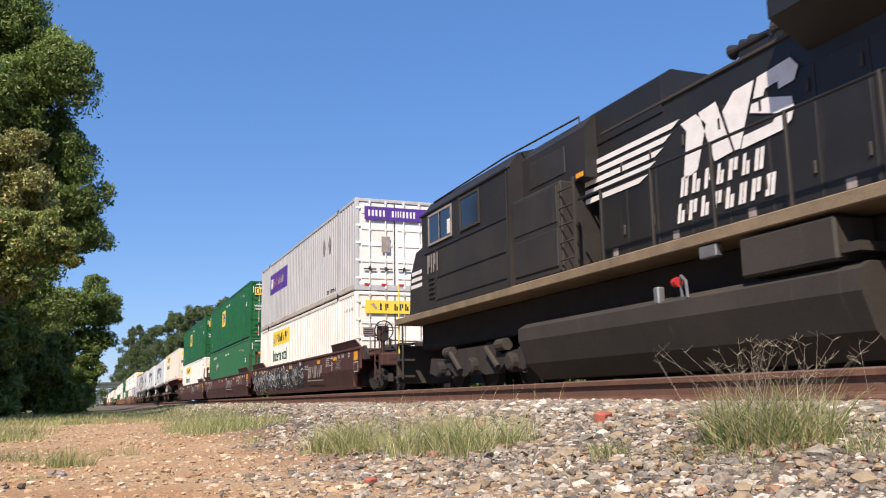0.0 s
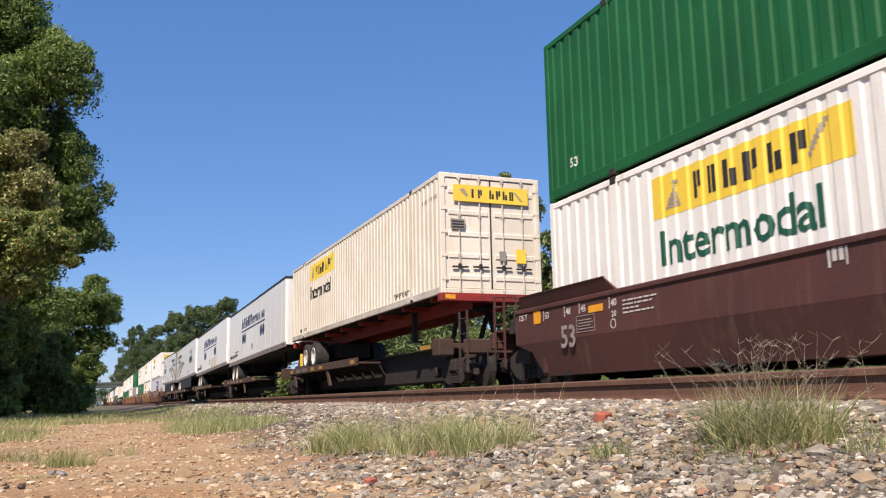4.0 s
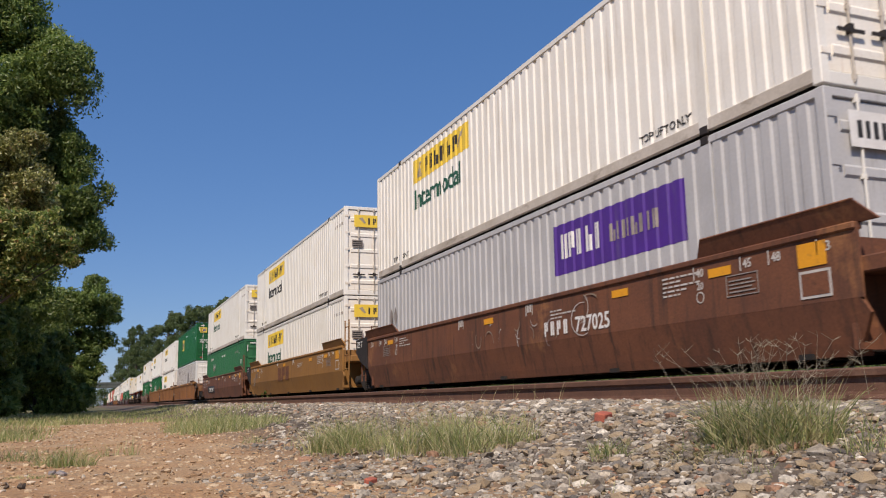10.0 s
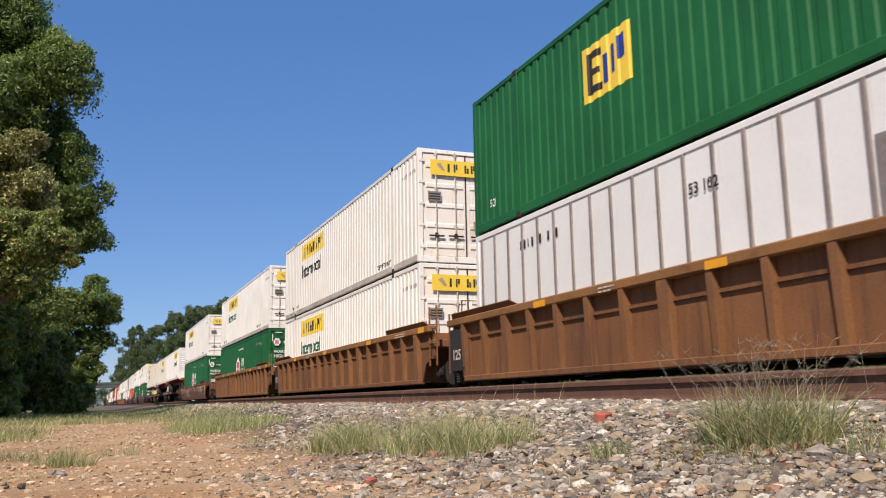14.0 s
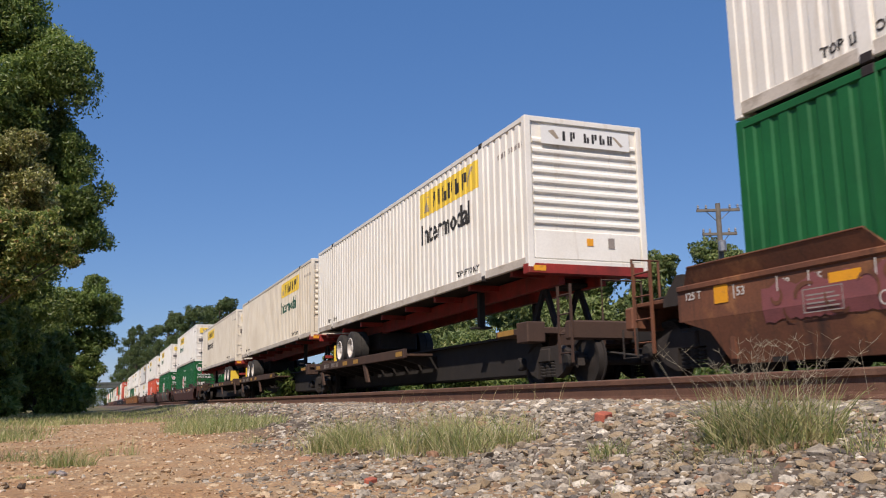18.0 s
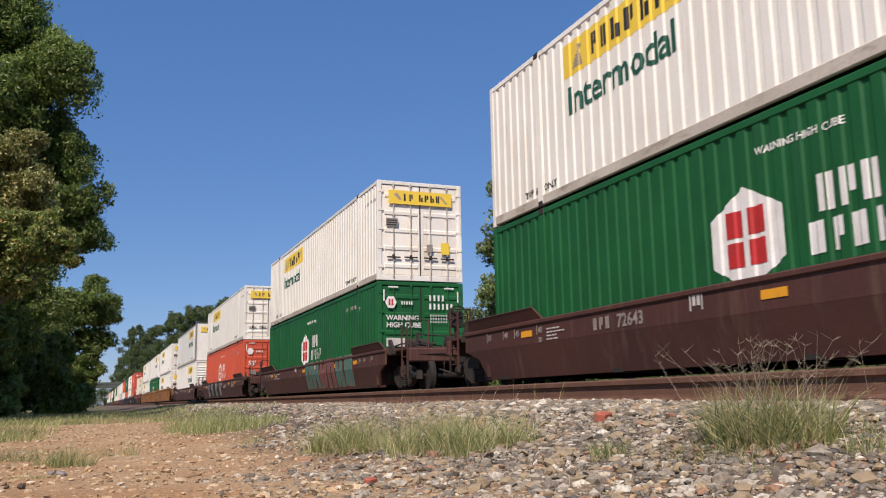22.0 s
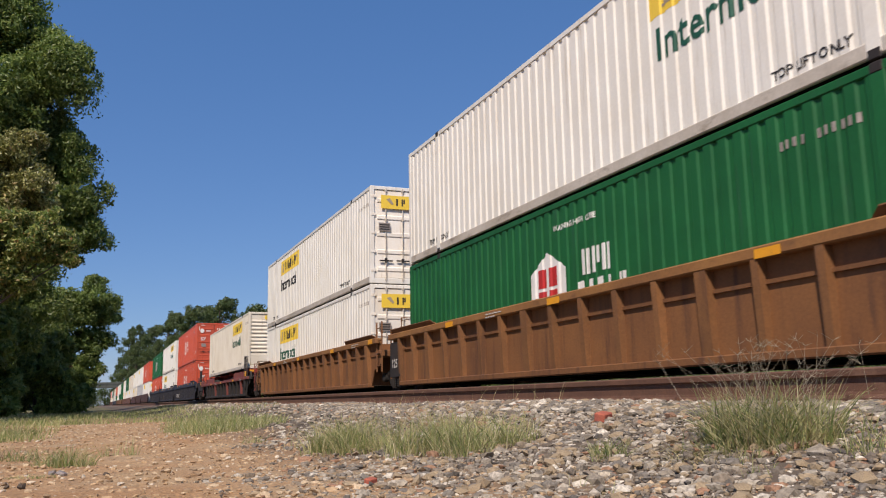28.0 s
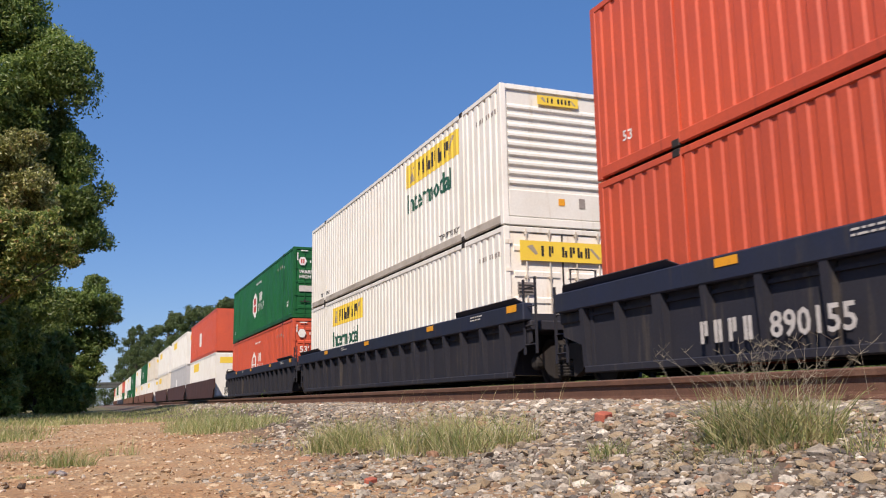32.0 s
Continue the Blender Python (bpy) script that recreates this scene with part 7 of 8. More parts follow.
    stack("Wf", "W", -7.65, car["rib", "b"], "orange-brown well car with upright side posts")
    stack("W", "H", 12.22, special("rib", "c", "1", lambda ob, x: mark_number("78906", 5.6, 0.74, 0.32, "mark_pale")(ob, x + 0.15)), "orange-brown well car with posts and a pale number")
    work = (mark_scrawl(8, -7.4, -4.6, 0.42, 1.12, None, (("graf_tan", 16, 0.07), ("stencil_white", 12, 0.035)), (("mark_pale", 4, 0.22),)),
            mark_scrawl(9, -3.4, -1.2, 0.62, 1.10, None, (("graf_tan", 9, 0.05),)), mark_scrawl(10, 5.0, 7.7, 0.62, 1.12, "graf_rose", (("rusty_car", 10, 0.05),)),
            mark_scrawl(12, 1.6, 4.4, 0.40, 1.14, "graf_tan", (("mark_pale", 8, 0.05),)))

    stack("W", "H", 35.75, special("rust", "s", "3", both(*work)), "rust and grey smooth-sided well car")
    # spine car with containers on chassis
    ride("spine" + "coupler" + "joint", spine_car(("coupler", "joint")), 57.6)
    ride("spine" + "rest" + "joint", spine_car(("rest", "joint")), 74.9)
    ride("spineX", spine_car(("rest", "coupler"), -5.2), 93.2)
    ride("chassis_m", chassis(False, 4.55), 57.6, 0.99, -0.5)
    box_on("Rf", 57.6, 2.19)
    ride("chassis_n", chassis(False), 74.9, 0.99, -0.5)
    box_on("Cr", 74.9, 2.19)
    ride("chassis_r", chassis(True), 93.4, 0.99, 0.0)
    box_on("C", 93.4, 2.19)
    # single brown cars
    stack("W", "H", 114.8, special("brown", "s", "1", mark_number("72643", 3.6, 0.84, 0.27, "mark_pale", 3)), "dark brown well car with pale number")
    g2 = mark_letters(11, -6.2, 0.2, 0.28, 1.22, ("graf_teal", "graf_teal", "graf_rose", "graf_rose"), "graf_tan", None, 6)
    stack("W", "H", 138.7, special("brown", "s", "2", g2), "dark brown well car with teal and rose sprayed letters")
    g3 = mark_letters(17, -1.0, 5.5, 0.32, 1.2, ("mark_pale", "graf_dark"), "graf_dark", None, 7)
    stack("W", "O", 162.5, special("brown", "s", "3", g3), "dark brown well car with grey sprayed letters")
    stack("K", "R", 186.1, car["brown", "s"], "dark brown smooth-sided well car")
    # three-unit ribbed set
    stack("W", "W", 210.0, car["rib", "a"], "orange-brown well car with upright side posts")
    stack("R", "H", 229.6, car["rib", "b"], "orange-brown well car with upright side posts")
    stack("Wf", "W", 249.2, car["rib", "c"], "orange-brown well car with upright side posts")
    # single red car, its container on a chassis
    ride(*car["red", "s"], 270.7, 0.0, 0.0, "faded red well car with upright side posts")
    ride("chassis_r2", chassis(False), 270.7, 0.36)
    box("Cr", 270.7, 1.60)
    # navy three-unit set
    stack("O", "O", 295.45, special("navy", "a", "1", lambda ob, x: mark_number("890155", 4.35, 0.46, 0.41, "stencil_white")(ob, x + 0.01)), "navy and grime-grey well car with large white number")
    stack("R", "W", 315.1, car["navy", "b"], "navy and grime-grey well car with posts")
    stack("H", "O", 334.6, car["navy", "c"], "navy and grime-grey well car with posts")
    # the tail seen only far off
    tail = {"O": ("orange", "hex", "orange-red container with white emblem far down the train"), "W": ("white", "yellow", "white container with yellow sign far down the train"),
            "C": ("cream", "yellow", "cream container with yellow sign far down the train"), "g": ("grey", "hex", "grey container far down the train"),
            "H": ("green", "hex", "green container with white emblem far down the train")}
    paints = {"brown": "dark brown", "rust": "rusty brown", "rib": "orange-brown", "navy": "navy"}
    for i, (top, low, nm) in enumerate((("O", "W", "brown"), ("W", "g", "brown"), ("W", "C", "brown"), ("C", "W", "rust"), ("H", "W", "rust"), ("W", "C", "rust"),
                                        ("H", "H", "rib"), ("W", "H", "rib"), ("W", "W", "rib"), ("O", "H", "navy"), ("C", "W", "navy"), ("W", "W", "navy"), ("H", "W", "rust"), ("W", "C", "rust"), ("O", "W", "rust"))):
        u = 358.6 + 19.7 * i + 4.0 * (i // 3)
        ride("farcar" + nm, far_car({"brown": "brown_car", "rust": "rusty_car", "rib": "rib_car", "navy": "navy_car"}[nm]), u, 0.0, 0.0, paints[nm] + " well car far down the train")
        for kind, z in ((low, 0.26), (top, 0.26 + CH + 0.012)):
            ride("far" + kind, far_box(*tail[kind][:2]), u, z, 0.0, tail[kind][2])


def box_on(kind, u, z):
    box(kind, u, z)


cars()

# ---- ground ----
random.seed(4)
RX = 3.98  # outer edge of the siding's near rail head


def smooth(a, b, v):
    k = np.clip((v - a) / (b - a), 0, 1)
    return k * k * (3 - 2 * k)


def bed_edge(y):
    """Where the ballast's foot lies, by distance."""
    return 0.47 + 0.165 * np.clip(y, 0, 12) + 0.02 * np.clip(y - 12, 0, 40)


def ground_z(x, y):
    """Height of the ground."""
    x, y = np.asarray(x, float), np.asarray(y, float)
    z = -0.50 + 0.28 * smooth(1.0, 3.35, x) - 0.3 * smooth(11.2, 13.0, x)
    z = z + 0.02 * np.sin(x * 1.3 + 0.7 * np.sin(y * 0.6)) * np.exp(-((x - 0.5) / 4) ** 2) + 0.015 * np.sin(y * 0.9 + x * 0.4)
    return z + 0.05 * smooth(-2.5, -9.0, x) * 2


def spaced(lims):
    out = []
    for a, b, step in lims:
        out += list(np.arange(a, b, step))
    return np.array(out)


gx = spaced(((-3000, -200, 400), (-200, -30, 17), (-30, -6, 1.5), (-6, 5, 0.12), (5, 13, 0.5), (13, 40, 3), (40, 200, 20), (200, 3001, 400)))
gy = spaced(((-400, -20, 40), (-20, 0.8, 1.3), (0.8, 12, 0.12), (12, 40, 0.5), (40, 200, 4), (200, 600, 40), (600, 4001, 400)))
X, Y = np.meshgrid(gx, gy)
rough = np.array([[noise.noise((a * 2.1, b * 2.1, 0)) * 0.5 + noise.noise((a * 7, b * 7, 3)) * 0.25 if abs(a) < 6 and 0 < b < 14 else 0.0 for a in gx] for b in gy])
Z = ground_z(X, Y) + 0.018 * rough
vs = np.stack([X, Y, Z], -1).reshape(-1, 3)
nx, ny = len(gx), len(gy)
idx = np.arange(nx * ny).reshape(ny, nx)
qs = np.stack([idx[:-1, :-1], idx[:-1, 1:], idx[1:, 1:], idx[1:, :-1]], -1).reshape(-1, 4)
ground = new("ground", raw_mesh("ground", vs, qs, M["ground"]))
tagged(ground, "sandy orange dirt apron passing into rough grass", "ground", kind="structure")
ground.data.shade_smooth()


# ---- tracks ----
def rail_profile(x, top, h=0.182):
    return [(x - 0.070, top - h), (x - 0.070, top - h + 0.012), (x - 0.016, top - h + 0.032), (x - 0.010, top - h + 0.05), (x - 0.009, top - 0.055), (x - 0.034, top - 0.044), (x - 0.036, top - 0.010), (x - 0.028, top),
            (x + 0.028, top), (x + 0.036, top - 0.010), (x + 0.034, top - 0.044), (x + 0.009, top - 0.055), (x + 0.010, top - h + 0.05), (x + 0.016, top - h + 0.032), (x + 0.070, top - h + 0.012), (x + 0.070, top - h)]


def track(name, xc, top, label):
    ob = thing(name, label, "track", kind="structure")
    for s in (-1, 1):
        x = xc + s * 0.7525
        r = part("rail", Geo().prism(rail_profile(x, top), 1, -60, 900), "rail_rust", ob, "rusty steel rail")
        part("running_surface", Geo().box(x - 0.027, x + 0.027, -60, 900, top - 0.002, top + 0.0015), "rail_head", r)
        g = Geo()
        for k in range(90):
            y = 0.6 + 0.52 * k
            g.box(x - 0.10, x + 0.10, y - 0.09, y + 0.09, top - 0.197, top - 0.180)
            for dx in (-0.082, 0.082):
                g.box(x + dx - 0.018, x + dx + 0.018, y - 0.012, y + 0.022, top - 0.185, top - 0.150)
        part("tie_plate", g, "rail_rust", r)
    tie = Geo().box(-1.30, 1.30, -0.115, 0.115, -0.17, 0.0, 0.012).mesh("tie", M["tie"])
    for k in range(110):
        t = part("tie", tie, None, ob, at=(xc + random.uniform(-0.04, 0.04), 0.6 + 0.52 * k, top - 0.197 + random.uniform(-0.012, 0.0)))
        t.rotation_euler[2] = random.uniform(-0.02, 0.02)
    g = Geo()
    for k in range(110, 420):
        g.box(xc - 1.3, xc + 1.3, 0.6 + 0.52 * k - 0.115, 0.6 + 0.52 * k + 0.115, top - 0.36, top - 0.197)
    tagged(part("far_ties", g, "tie", ob), kind="stuff")


track("siding_track", RX + 0.036 + 0.7525, -0.03, "rusty siding track on weathered wooden ties")
track("main_track", XC, 0.0, "main line track carrying the train")


# ---- ballast ----
def stone_shapes(n, rng):
    out = []
    t = (1 + 5 ** 0.5) / 2
    ico = np.array([(-1, t, 0), (1, t, 0), (-1, -t, 0), (1, -t, 0), (0, -1, t), (0, 1, t), (0, -1, -t), (0, 1, -t), (t, 0, -1), (t, 0, 1), (-t, 0, -1), (-t, 0, 1)]) / 1.902
    for _ in range(n):
        v = ico * (1 + rng.uniform(-0.42, 0.30, (12, 1)))
        out.append(v * np.array([1.0, rng.uniform(0.5, 0.95), rng.uniform(0.38, 0.72)]))
    return out


ICO = np.array([(0, 11, 5), (0, 5, 1), (0, 1, 7), (0, 7, 10), (0, 10, 11), (1, 5, 9), (5, 11, 4), (11, 10, 2), (10, 7, 6), (7, 1, 8), (3, 9, 4), (3, 4, 2), (3, 2, 6), (3, 6, 8), (3, 8, 9), (4, 9, 5), (2, 4, 11), (6, 2, 10), (8, 6, 7), (9, 8, 1)])


def scatter_stones(x, y, size, rng, sink=0.35):
    shapes = stone_shapes(24, rng)
    n = len(x)
    V = np.empty((n, 12, 3))
    which = rng.integers(0, 24, n)
    ang, til = rng.uniform(0, 6.28, n), rng.uniform(-0.5, 0.5, (n, 2))
    for i in range(n):
        ca, sa = math.cos(ang[i]), math.sin(ang[i])
        v = shapes[which[i]] * size[i]
        cx, sx_ = math.cos(til[i, 0]), math.sin(til[i, 0])
        v = np.stack([v[:, 0], v[:, 1] * cx - v[:, 2] * sx_, v[:, 1] * sx_ + v[:, 2] * cx], -1)
        V[i] = np.stack([v[:, 0] * ca - v[:, 1] * sa, v[:, 0] * sa + v[:, 1] * ca, v[:, 2]], -1)
    zz = ground_z(x, y) + size * (0.5 - sink) + size * rng.uniform(-0.15, 0.22, n)
    V += np.stack([x, y, zz], -1)[:, None, :]
    F = (ICO[None] + 12 * np.arange(n)[:, None, None]).reshape(-1, 3)
    return V.reshape(-1, 3), F


rng = np.random.default_rng(7)
xs, ys, ss = [], [], []
for y0, y1, dens, s0, s1 in ((1.4, 5, 620, 0.011, 0.030), (5, 10, 520, 0.015, 0.034), (10, 20, 280, 0.022, 0.042), (20, 45, 90, 0.035, 0.07)):
    n = int(dens * (y1 - y0) * 4.2)
    y = rng.uniform(y0, y1, n)
    x = rng.uniform(-0.2, 3.92, n)
    edge = bed_edge(y)
    keep = rng.random(n) < np.clip((x - edge + 0.55 + 0.22 * np.sin(2.1 * y) + 0.12 * np.sin(5.3 * y)) / 1.1, 0.0, 1) ** 1.5
    keep &= x < 0.95 * y + 1.2
    big = 1 + 0.45 * smooth(2.4, 3.2, x[keep])
    xs.append(x[keep]), ys.append(y[keep])
    ss.append(s0 + (s1 - s0) * rng.random(keep.sum()) ** 1.9 * big + np.where(rng.random(keep.sum()) < 0.10, 0.016, 0.0))
# the loose shoulder against the siding's rail
for y0, y1, dens in ((1.8, 7, 520), (7, 16, 330), (16, 30, 140)):
    n = int(dens * (y1 - y0) * 1.1)
    x, y = rng.uniform(2.85, 3.93, n), rng.uniform(y0, y1, n)
    xs.append(x), ys.append(y), ss.append(rng.uniform(0.022, 0.048, n))
# fine gravel worked into the slope
n = 22000
y = 1.5 + 5.5 * rng.random(n) ** 1.3
x = rng.uniform(0.2, 3.2, n)
keep = (rng.random(n) < np.clip((x - bed_edge(y) + 0.6 + 0.2 * np.sin(2.1 * y)) / 1.1, 0, 1)) & (x < 0.95 * y + 1.0)
xs.append(x[keep]), ys.append(y[keep]), ss.append(rng.uniform(0.005, 0.013, keep.sum()))
# coarser bed that runs on beside the camera and behind it
n = 7000
x, y = rng.uniform(1.2, 3.92, n), rng.uniform(-14, 1.5, n)
xs.append(x), ys.append(y), ss.append(rng.uniform(0.022, 0.048, n))
# between and beyond the rails
n = 6000
x, y = rng.uniform(4.1, 11.4, n), rng.uniform(2, 45, n)
xs.append(x), ys.append(y), ss.append(rng.uniform(0.03, 0.055, n))
# strays and grit on the dirt
n = 26000
x, y = rng.uniform(-4, 1.7, n), 1.6 + 16 * rng.random(n) ** 1.3
v, f = scatter_stones(x, y, 0.004 + 0.020 * rng.random(n) ** 4, rng)
tagged(new("gravel", raw_mesh("gravel", v, f, M["grit"])), "tan gravel and grit strewn over the dirt", "gravel", kind="stuff")
v, f = scatter_stones(np.concatenate(xs), np.concatenate(ys), np.concatenate(ss), rng)
ballast = tagged(new("ballast", raw_mesh("ballast", v, f, M["stone"])), "grey and tan crushed stone ballast", "ballast", kind="stuff")
# larger stones that stand out, each its own
slope = thing("loose_stones", "larger loose stones on the ballast slope", "stones", kind="structure")
shapes = [Geo().add(s, [tuple(t) for t in ICO]).mesh("stone", M["stone"]) for s in stone_shapes(10, rng)]
for k in range(240):
    y = 1.7 + 6.5 * rng.random() ** 1.2
    x = min(0.5 + 0.16 * y + rng.random() * 2.4, 0.9 * y + 1.0, 3.8)
    s = part("stone", shapes[k % 10], None, slope, at=(x, y, float(ground_z(x, y)) + 0.012))
    r = 0.026 + 0.024 * rng.random() ** 2
    s.scale = (r, r, r)
    s.rotation_euler = (rng.uniform(-0.4, 0.4), rng.uniform(-0.4, 0.4), rng.uniform(0, 6.28))
for x, y, s in ((2.64, 4.23, 0.085), (1.0, 3.28, 0.040)):
    b = tagged(new("brick_fragment", Geo().box(-s * 0.55, s * 0.55, -s * 0.4, s * 0.4, -s * 0.3, s * 0.3, s * 0.08).mesh("brick_fragment", M["brick"])), "broken piece of orange-red brick among the stones", "brick")
    b.location, b.rotation_euler = (x, y, float(ground_z(x, y)) + s * 0.32), (0.15, -0.1, 0.5)
for x, y, s, label, mat in ((-0.13, 4.86, 0.036, "pale grey rock lying on the dirt", "skirt"), (-0.18, 4.98, 0.030, "pale grey rock lying on the dirt", "skirt"),
                            (0.07, 4.65, 0.020, "small dark stone lying on the dirt", "tie"), (-0.26, 4.06, 0.028, "small dark stone lying on the dirt", "tie"), (-0.33, 4.15, 0.020, "small dark stone lying on the dirt", "tie")):
    rock = tagged(new("rock", Geo().add(stone_shapes(1, rng)[0], [tuple(t) for t in ICO]).mesh("rock", M[mat])), label, "rock")
    rock.scale, rock.location, rock.rotation_euler = (s, s, s), (x, y, float(ground_z(x, y)) + 0.35 * s), (0.1, 0.2, x * 9)


# ---- grass ----
def blades(cx, cy, n, spread, h0, h1, wide, rng, lean=0.5, droop=0.5, heads=False):
    """Curved tapering blades of grass about a point."""
    a, r = rng.uniform(0, 6.283, n), spread * np.sqrt(rng.random(n))
    x, y = cx + r * np.cos(a), cy + r * np.sin(a)
    z = ground_z(x, y) - 0.01
    h = rng.uniform(h0, h1, n)
    out = np.where(rng.random(n) < 0.55, a + rng.normal(0, 0.8, n), rng.uniform(0, 6.283, n))
    ln = lean * rng.uniform(0.1, 1.0, n) * h
    V, seg = [], 4
    fa = rng.uniform(0, 6.283, n)
    for k in range(seg + 1):
        t = k / seg
        px, py = x + np.cos(out) * ln * t ** 1.7, y + np.sin(out) * ln * t ** 1.7
        pz = z + h * (t - droop * 0.35 * t ** 3 * (ln / np.maximum(h, 1e-3)))
        w = wide * (1 - t) ** 0.7 + 0.0004
        V.append(np.stack([px - np.cos(fa) * w, py - np.sin(fa) * w, pz], -1))
        V.append(np.stack([px + np.cos(fa) * w, py + np.sin(fa) * w, pz], -1))
    V = np.stack(V, 1)
    base = np.arange(n)[:, None, None] * (2 * seg + 2)
    q = np.array([[2 * k, 2 * k + 1, 2 * k + 3, 2 * k + 2] for k in range(seg)])[None]
    return V.reshape(-1, 3), (base + q).reshape(-1, 4)


def grass_patch(name, label, spots, mat, seed):
    rng = np.random.default_rng(seed)
    vs, fs, k = [], [], 0
    for s in spots:
        v, f = blades(*s, rng=rng) if not isinstance(s, dict) else blades(rng=rng, **s)
        vs.append(v), fs.append(f + k)
        k += len(v)
    return tagged(new(name, raw_mesh(name, np.concatenate(vs), np.concatenate(fs), M[mat])), label, "grass", "grass beside the track", "stuff")


# ---- trees ----
def tree(name, label, x, y, z, height, radius, leaves, size, mat, seed, trunk=0.25, base=0.15, clumps=40, lobes=None):
    """Trunk, limbs and a crown of leaves on rounded masses; lobes: (dx, dy, height, radius) of the masses, or grown by chance."""
    rng = np.random.default_rng(seed)
    ob = thing(name, label, "tree", "trees along the line")
    ob.location = (x, y, z)
    g = Geo()
    lean = rng.normal(0, 0.02, 2)
    pts = [(lean[0] * height * t + 0.15 * math.sin(3 * t + seed), lean[1] * height * t + 0.15 * math.cos(2.3 * t + seed), height * 0.85 * t) for t in np.linspace(0, 1, 7)]
    g.tube(pts, trunk, 10, trunk * 0.2)
    if lobes is None:
        lobes = []
        n = max(6, clumps // 4)
        for k in range(n):
            t = base + (1 - base) * (k + 0.6) / n
            prof = math.sin(math.pi * min(1.0, 0.22 + 0.74 * (t - base) / (1 - base))) ** 0.6
            a = k * 2.39996 + rng.normal(0, 0.3)
            rr = radius * prof * rng.uniform(0.30, 0.62)
            r_ = radius * rng.uniform(0.38, 0.52) * (0.55 + 0.45 * prof)
            lobes.append((rr * math.cos(a), rr * math.sin(a), min(height * t, height - r_), r_))
    centres, radii = [], []
    for dx, dy, hz, r_ in lobes:
        c0 = np.array([dx, dy, hz])
        p0 = np.array(pts[max(0, min(6, int((hz - 0.8 * math.hypot(dx, dy)) / (height * 0.85) * 6)))])
        g.tube([p0, p0 * 0.5 + c0 * 0.5 + np.array([0, 0, 0.12 * r_]), c0], trunk * 0.30, 6, trunk * 0.06)
        m = 14
        for k in range(m):
            d = rng.normal(0, 1, 3)
            d /= np.linalg.norm(d)
            centres.append(c0 + d * r_ * rng.uniform(0.45, 0.86) * np.array([1, 1, 0.9]))
            radii.append(r_ * rng.uniform(0.24, 0.42))
        centres.append(c0)
        radii.append(r_ * 0.7)
    part("trunk", g, "bark", ob, "tapered trunk with limbs")
    w = np.array(radii) ** 2
    pick = rng.choice(len(radii), leaves, p=w / w.sum())
    d = rng.normal(0, 1, (leaves, 3))
    d /= np.linalg.norm(d, axis=1)[:, None]
    rad = np.array(radii)[pick] * rng.random(leaves) ** 0.35
    P = np.array(centres)[pick] + d * rad[:, None] * np.array([1.1, 1.1, 0.9])
    # loose sprays that hang out of the masses
    spray = np.where(rng.random(leaves) < 0.22, np.minimum(rng.exponential(0.2, leaves), 0.38), 0.0) * np.array(radii)[pick]
    P += d * spray[:, None] * np.array([1, 1, 0.5]) - np.array([0, 0, 0.35]) * spray[:, None]
    P += 0.16 * np.array(radii)[pick][:, None] * np.sin(P * 5.1 + pick[:, None])
    P[:, 2] = np.maximum(P[:, 2], 0.05 + 0.3 * rng.random(leaves))
    nrm = d * 0.6 + rng.normal(0, 0.6, (leaves, 3)) + np.array([0, 0, 0.4])
    nrm /= np.linalg.norm(nrm, axis=1)[:, None]
    t1 = np.cross(nrm, rng.normal(0, 1, (leaves, 3)))
    t1[:, 2] -= 0.5 * rng.random(leaves)
    t1 /= np.linalg.norm(t1, axis=1)[:, None]
    t2 = np.cross(nrm, t1)
    t2 /= np.linalg.norm(t2, axis=1)[:, None]
    s = size * rng.uniform(0.6, 1.3, leaves)[:, None]
    V = np.stack([P - t1 * s, P + t2 * s * 0.42 - nrm * s * 0.12, P + t1 * s, P - t2 * s * 0.42 - nrm * s * 0.12], 1).reshape(-1, 3)
    F = np.arange(leaves * 4).reshape(-1, 4)
    cr = new("crown", raw_mesh("crown", V, F, M[mat]))
    cr.parent = ob
    tagged(cr, "dense leafy crown in rounded masses")
    return ob


def clump(cx, cy, n, spread, h0, h1, wide, lean=0.5, droop=0.5):
    return dict(cx=cx, cy=cy, n=n, spread=spread, h0=h0, h1=h1, wide=wide, lean=lean, droop=droop)


GR = "green and straw-coloured grass among the stones"
grass_patch("grass_clump", "bushy clump of green grass beside the rail", [clump(2.33, 2.74, 380, 0.14, 0.03, 0.27, 0.0023, 1.3, 0.9), clump(2.26, 2.58, 430, 0.15, 0.03, 0.29, 0.0023, 1.3, 0.9), clump(2.30, 2.42, 360, 0.14, 0.03, 0.27, 0.0023, 1.3, 0.9),
                            clump(2.40, 2.88, 200, 0.15, 0.03, 0.19, 0.0021, 1.3, 0.9), clump(2.20, 2.55, 260, 0.26, 0.02, 0.11, 0.0020, 2.0, 1.1)], "grass", 1)
grass_patch("grass_stems", "straw-coloured stems in the grass clump", [clump(2.36, 2.74, 170, 0.20, 0.06, 0.27, 0.0014, 1.3, 0.7), clump(2.28, 2.48, 190, 0.20, 0.06, 0.27, 0.0014, 1.3, 0.7), clump(2.20, 2.55, 520, 0.30, 0.02, 0.10, 0.0017, 2.6, 1.2)], "grass_dry", 2)


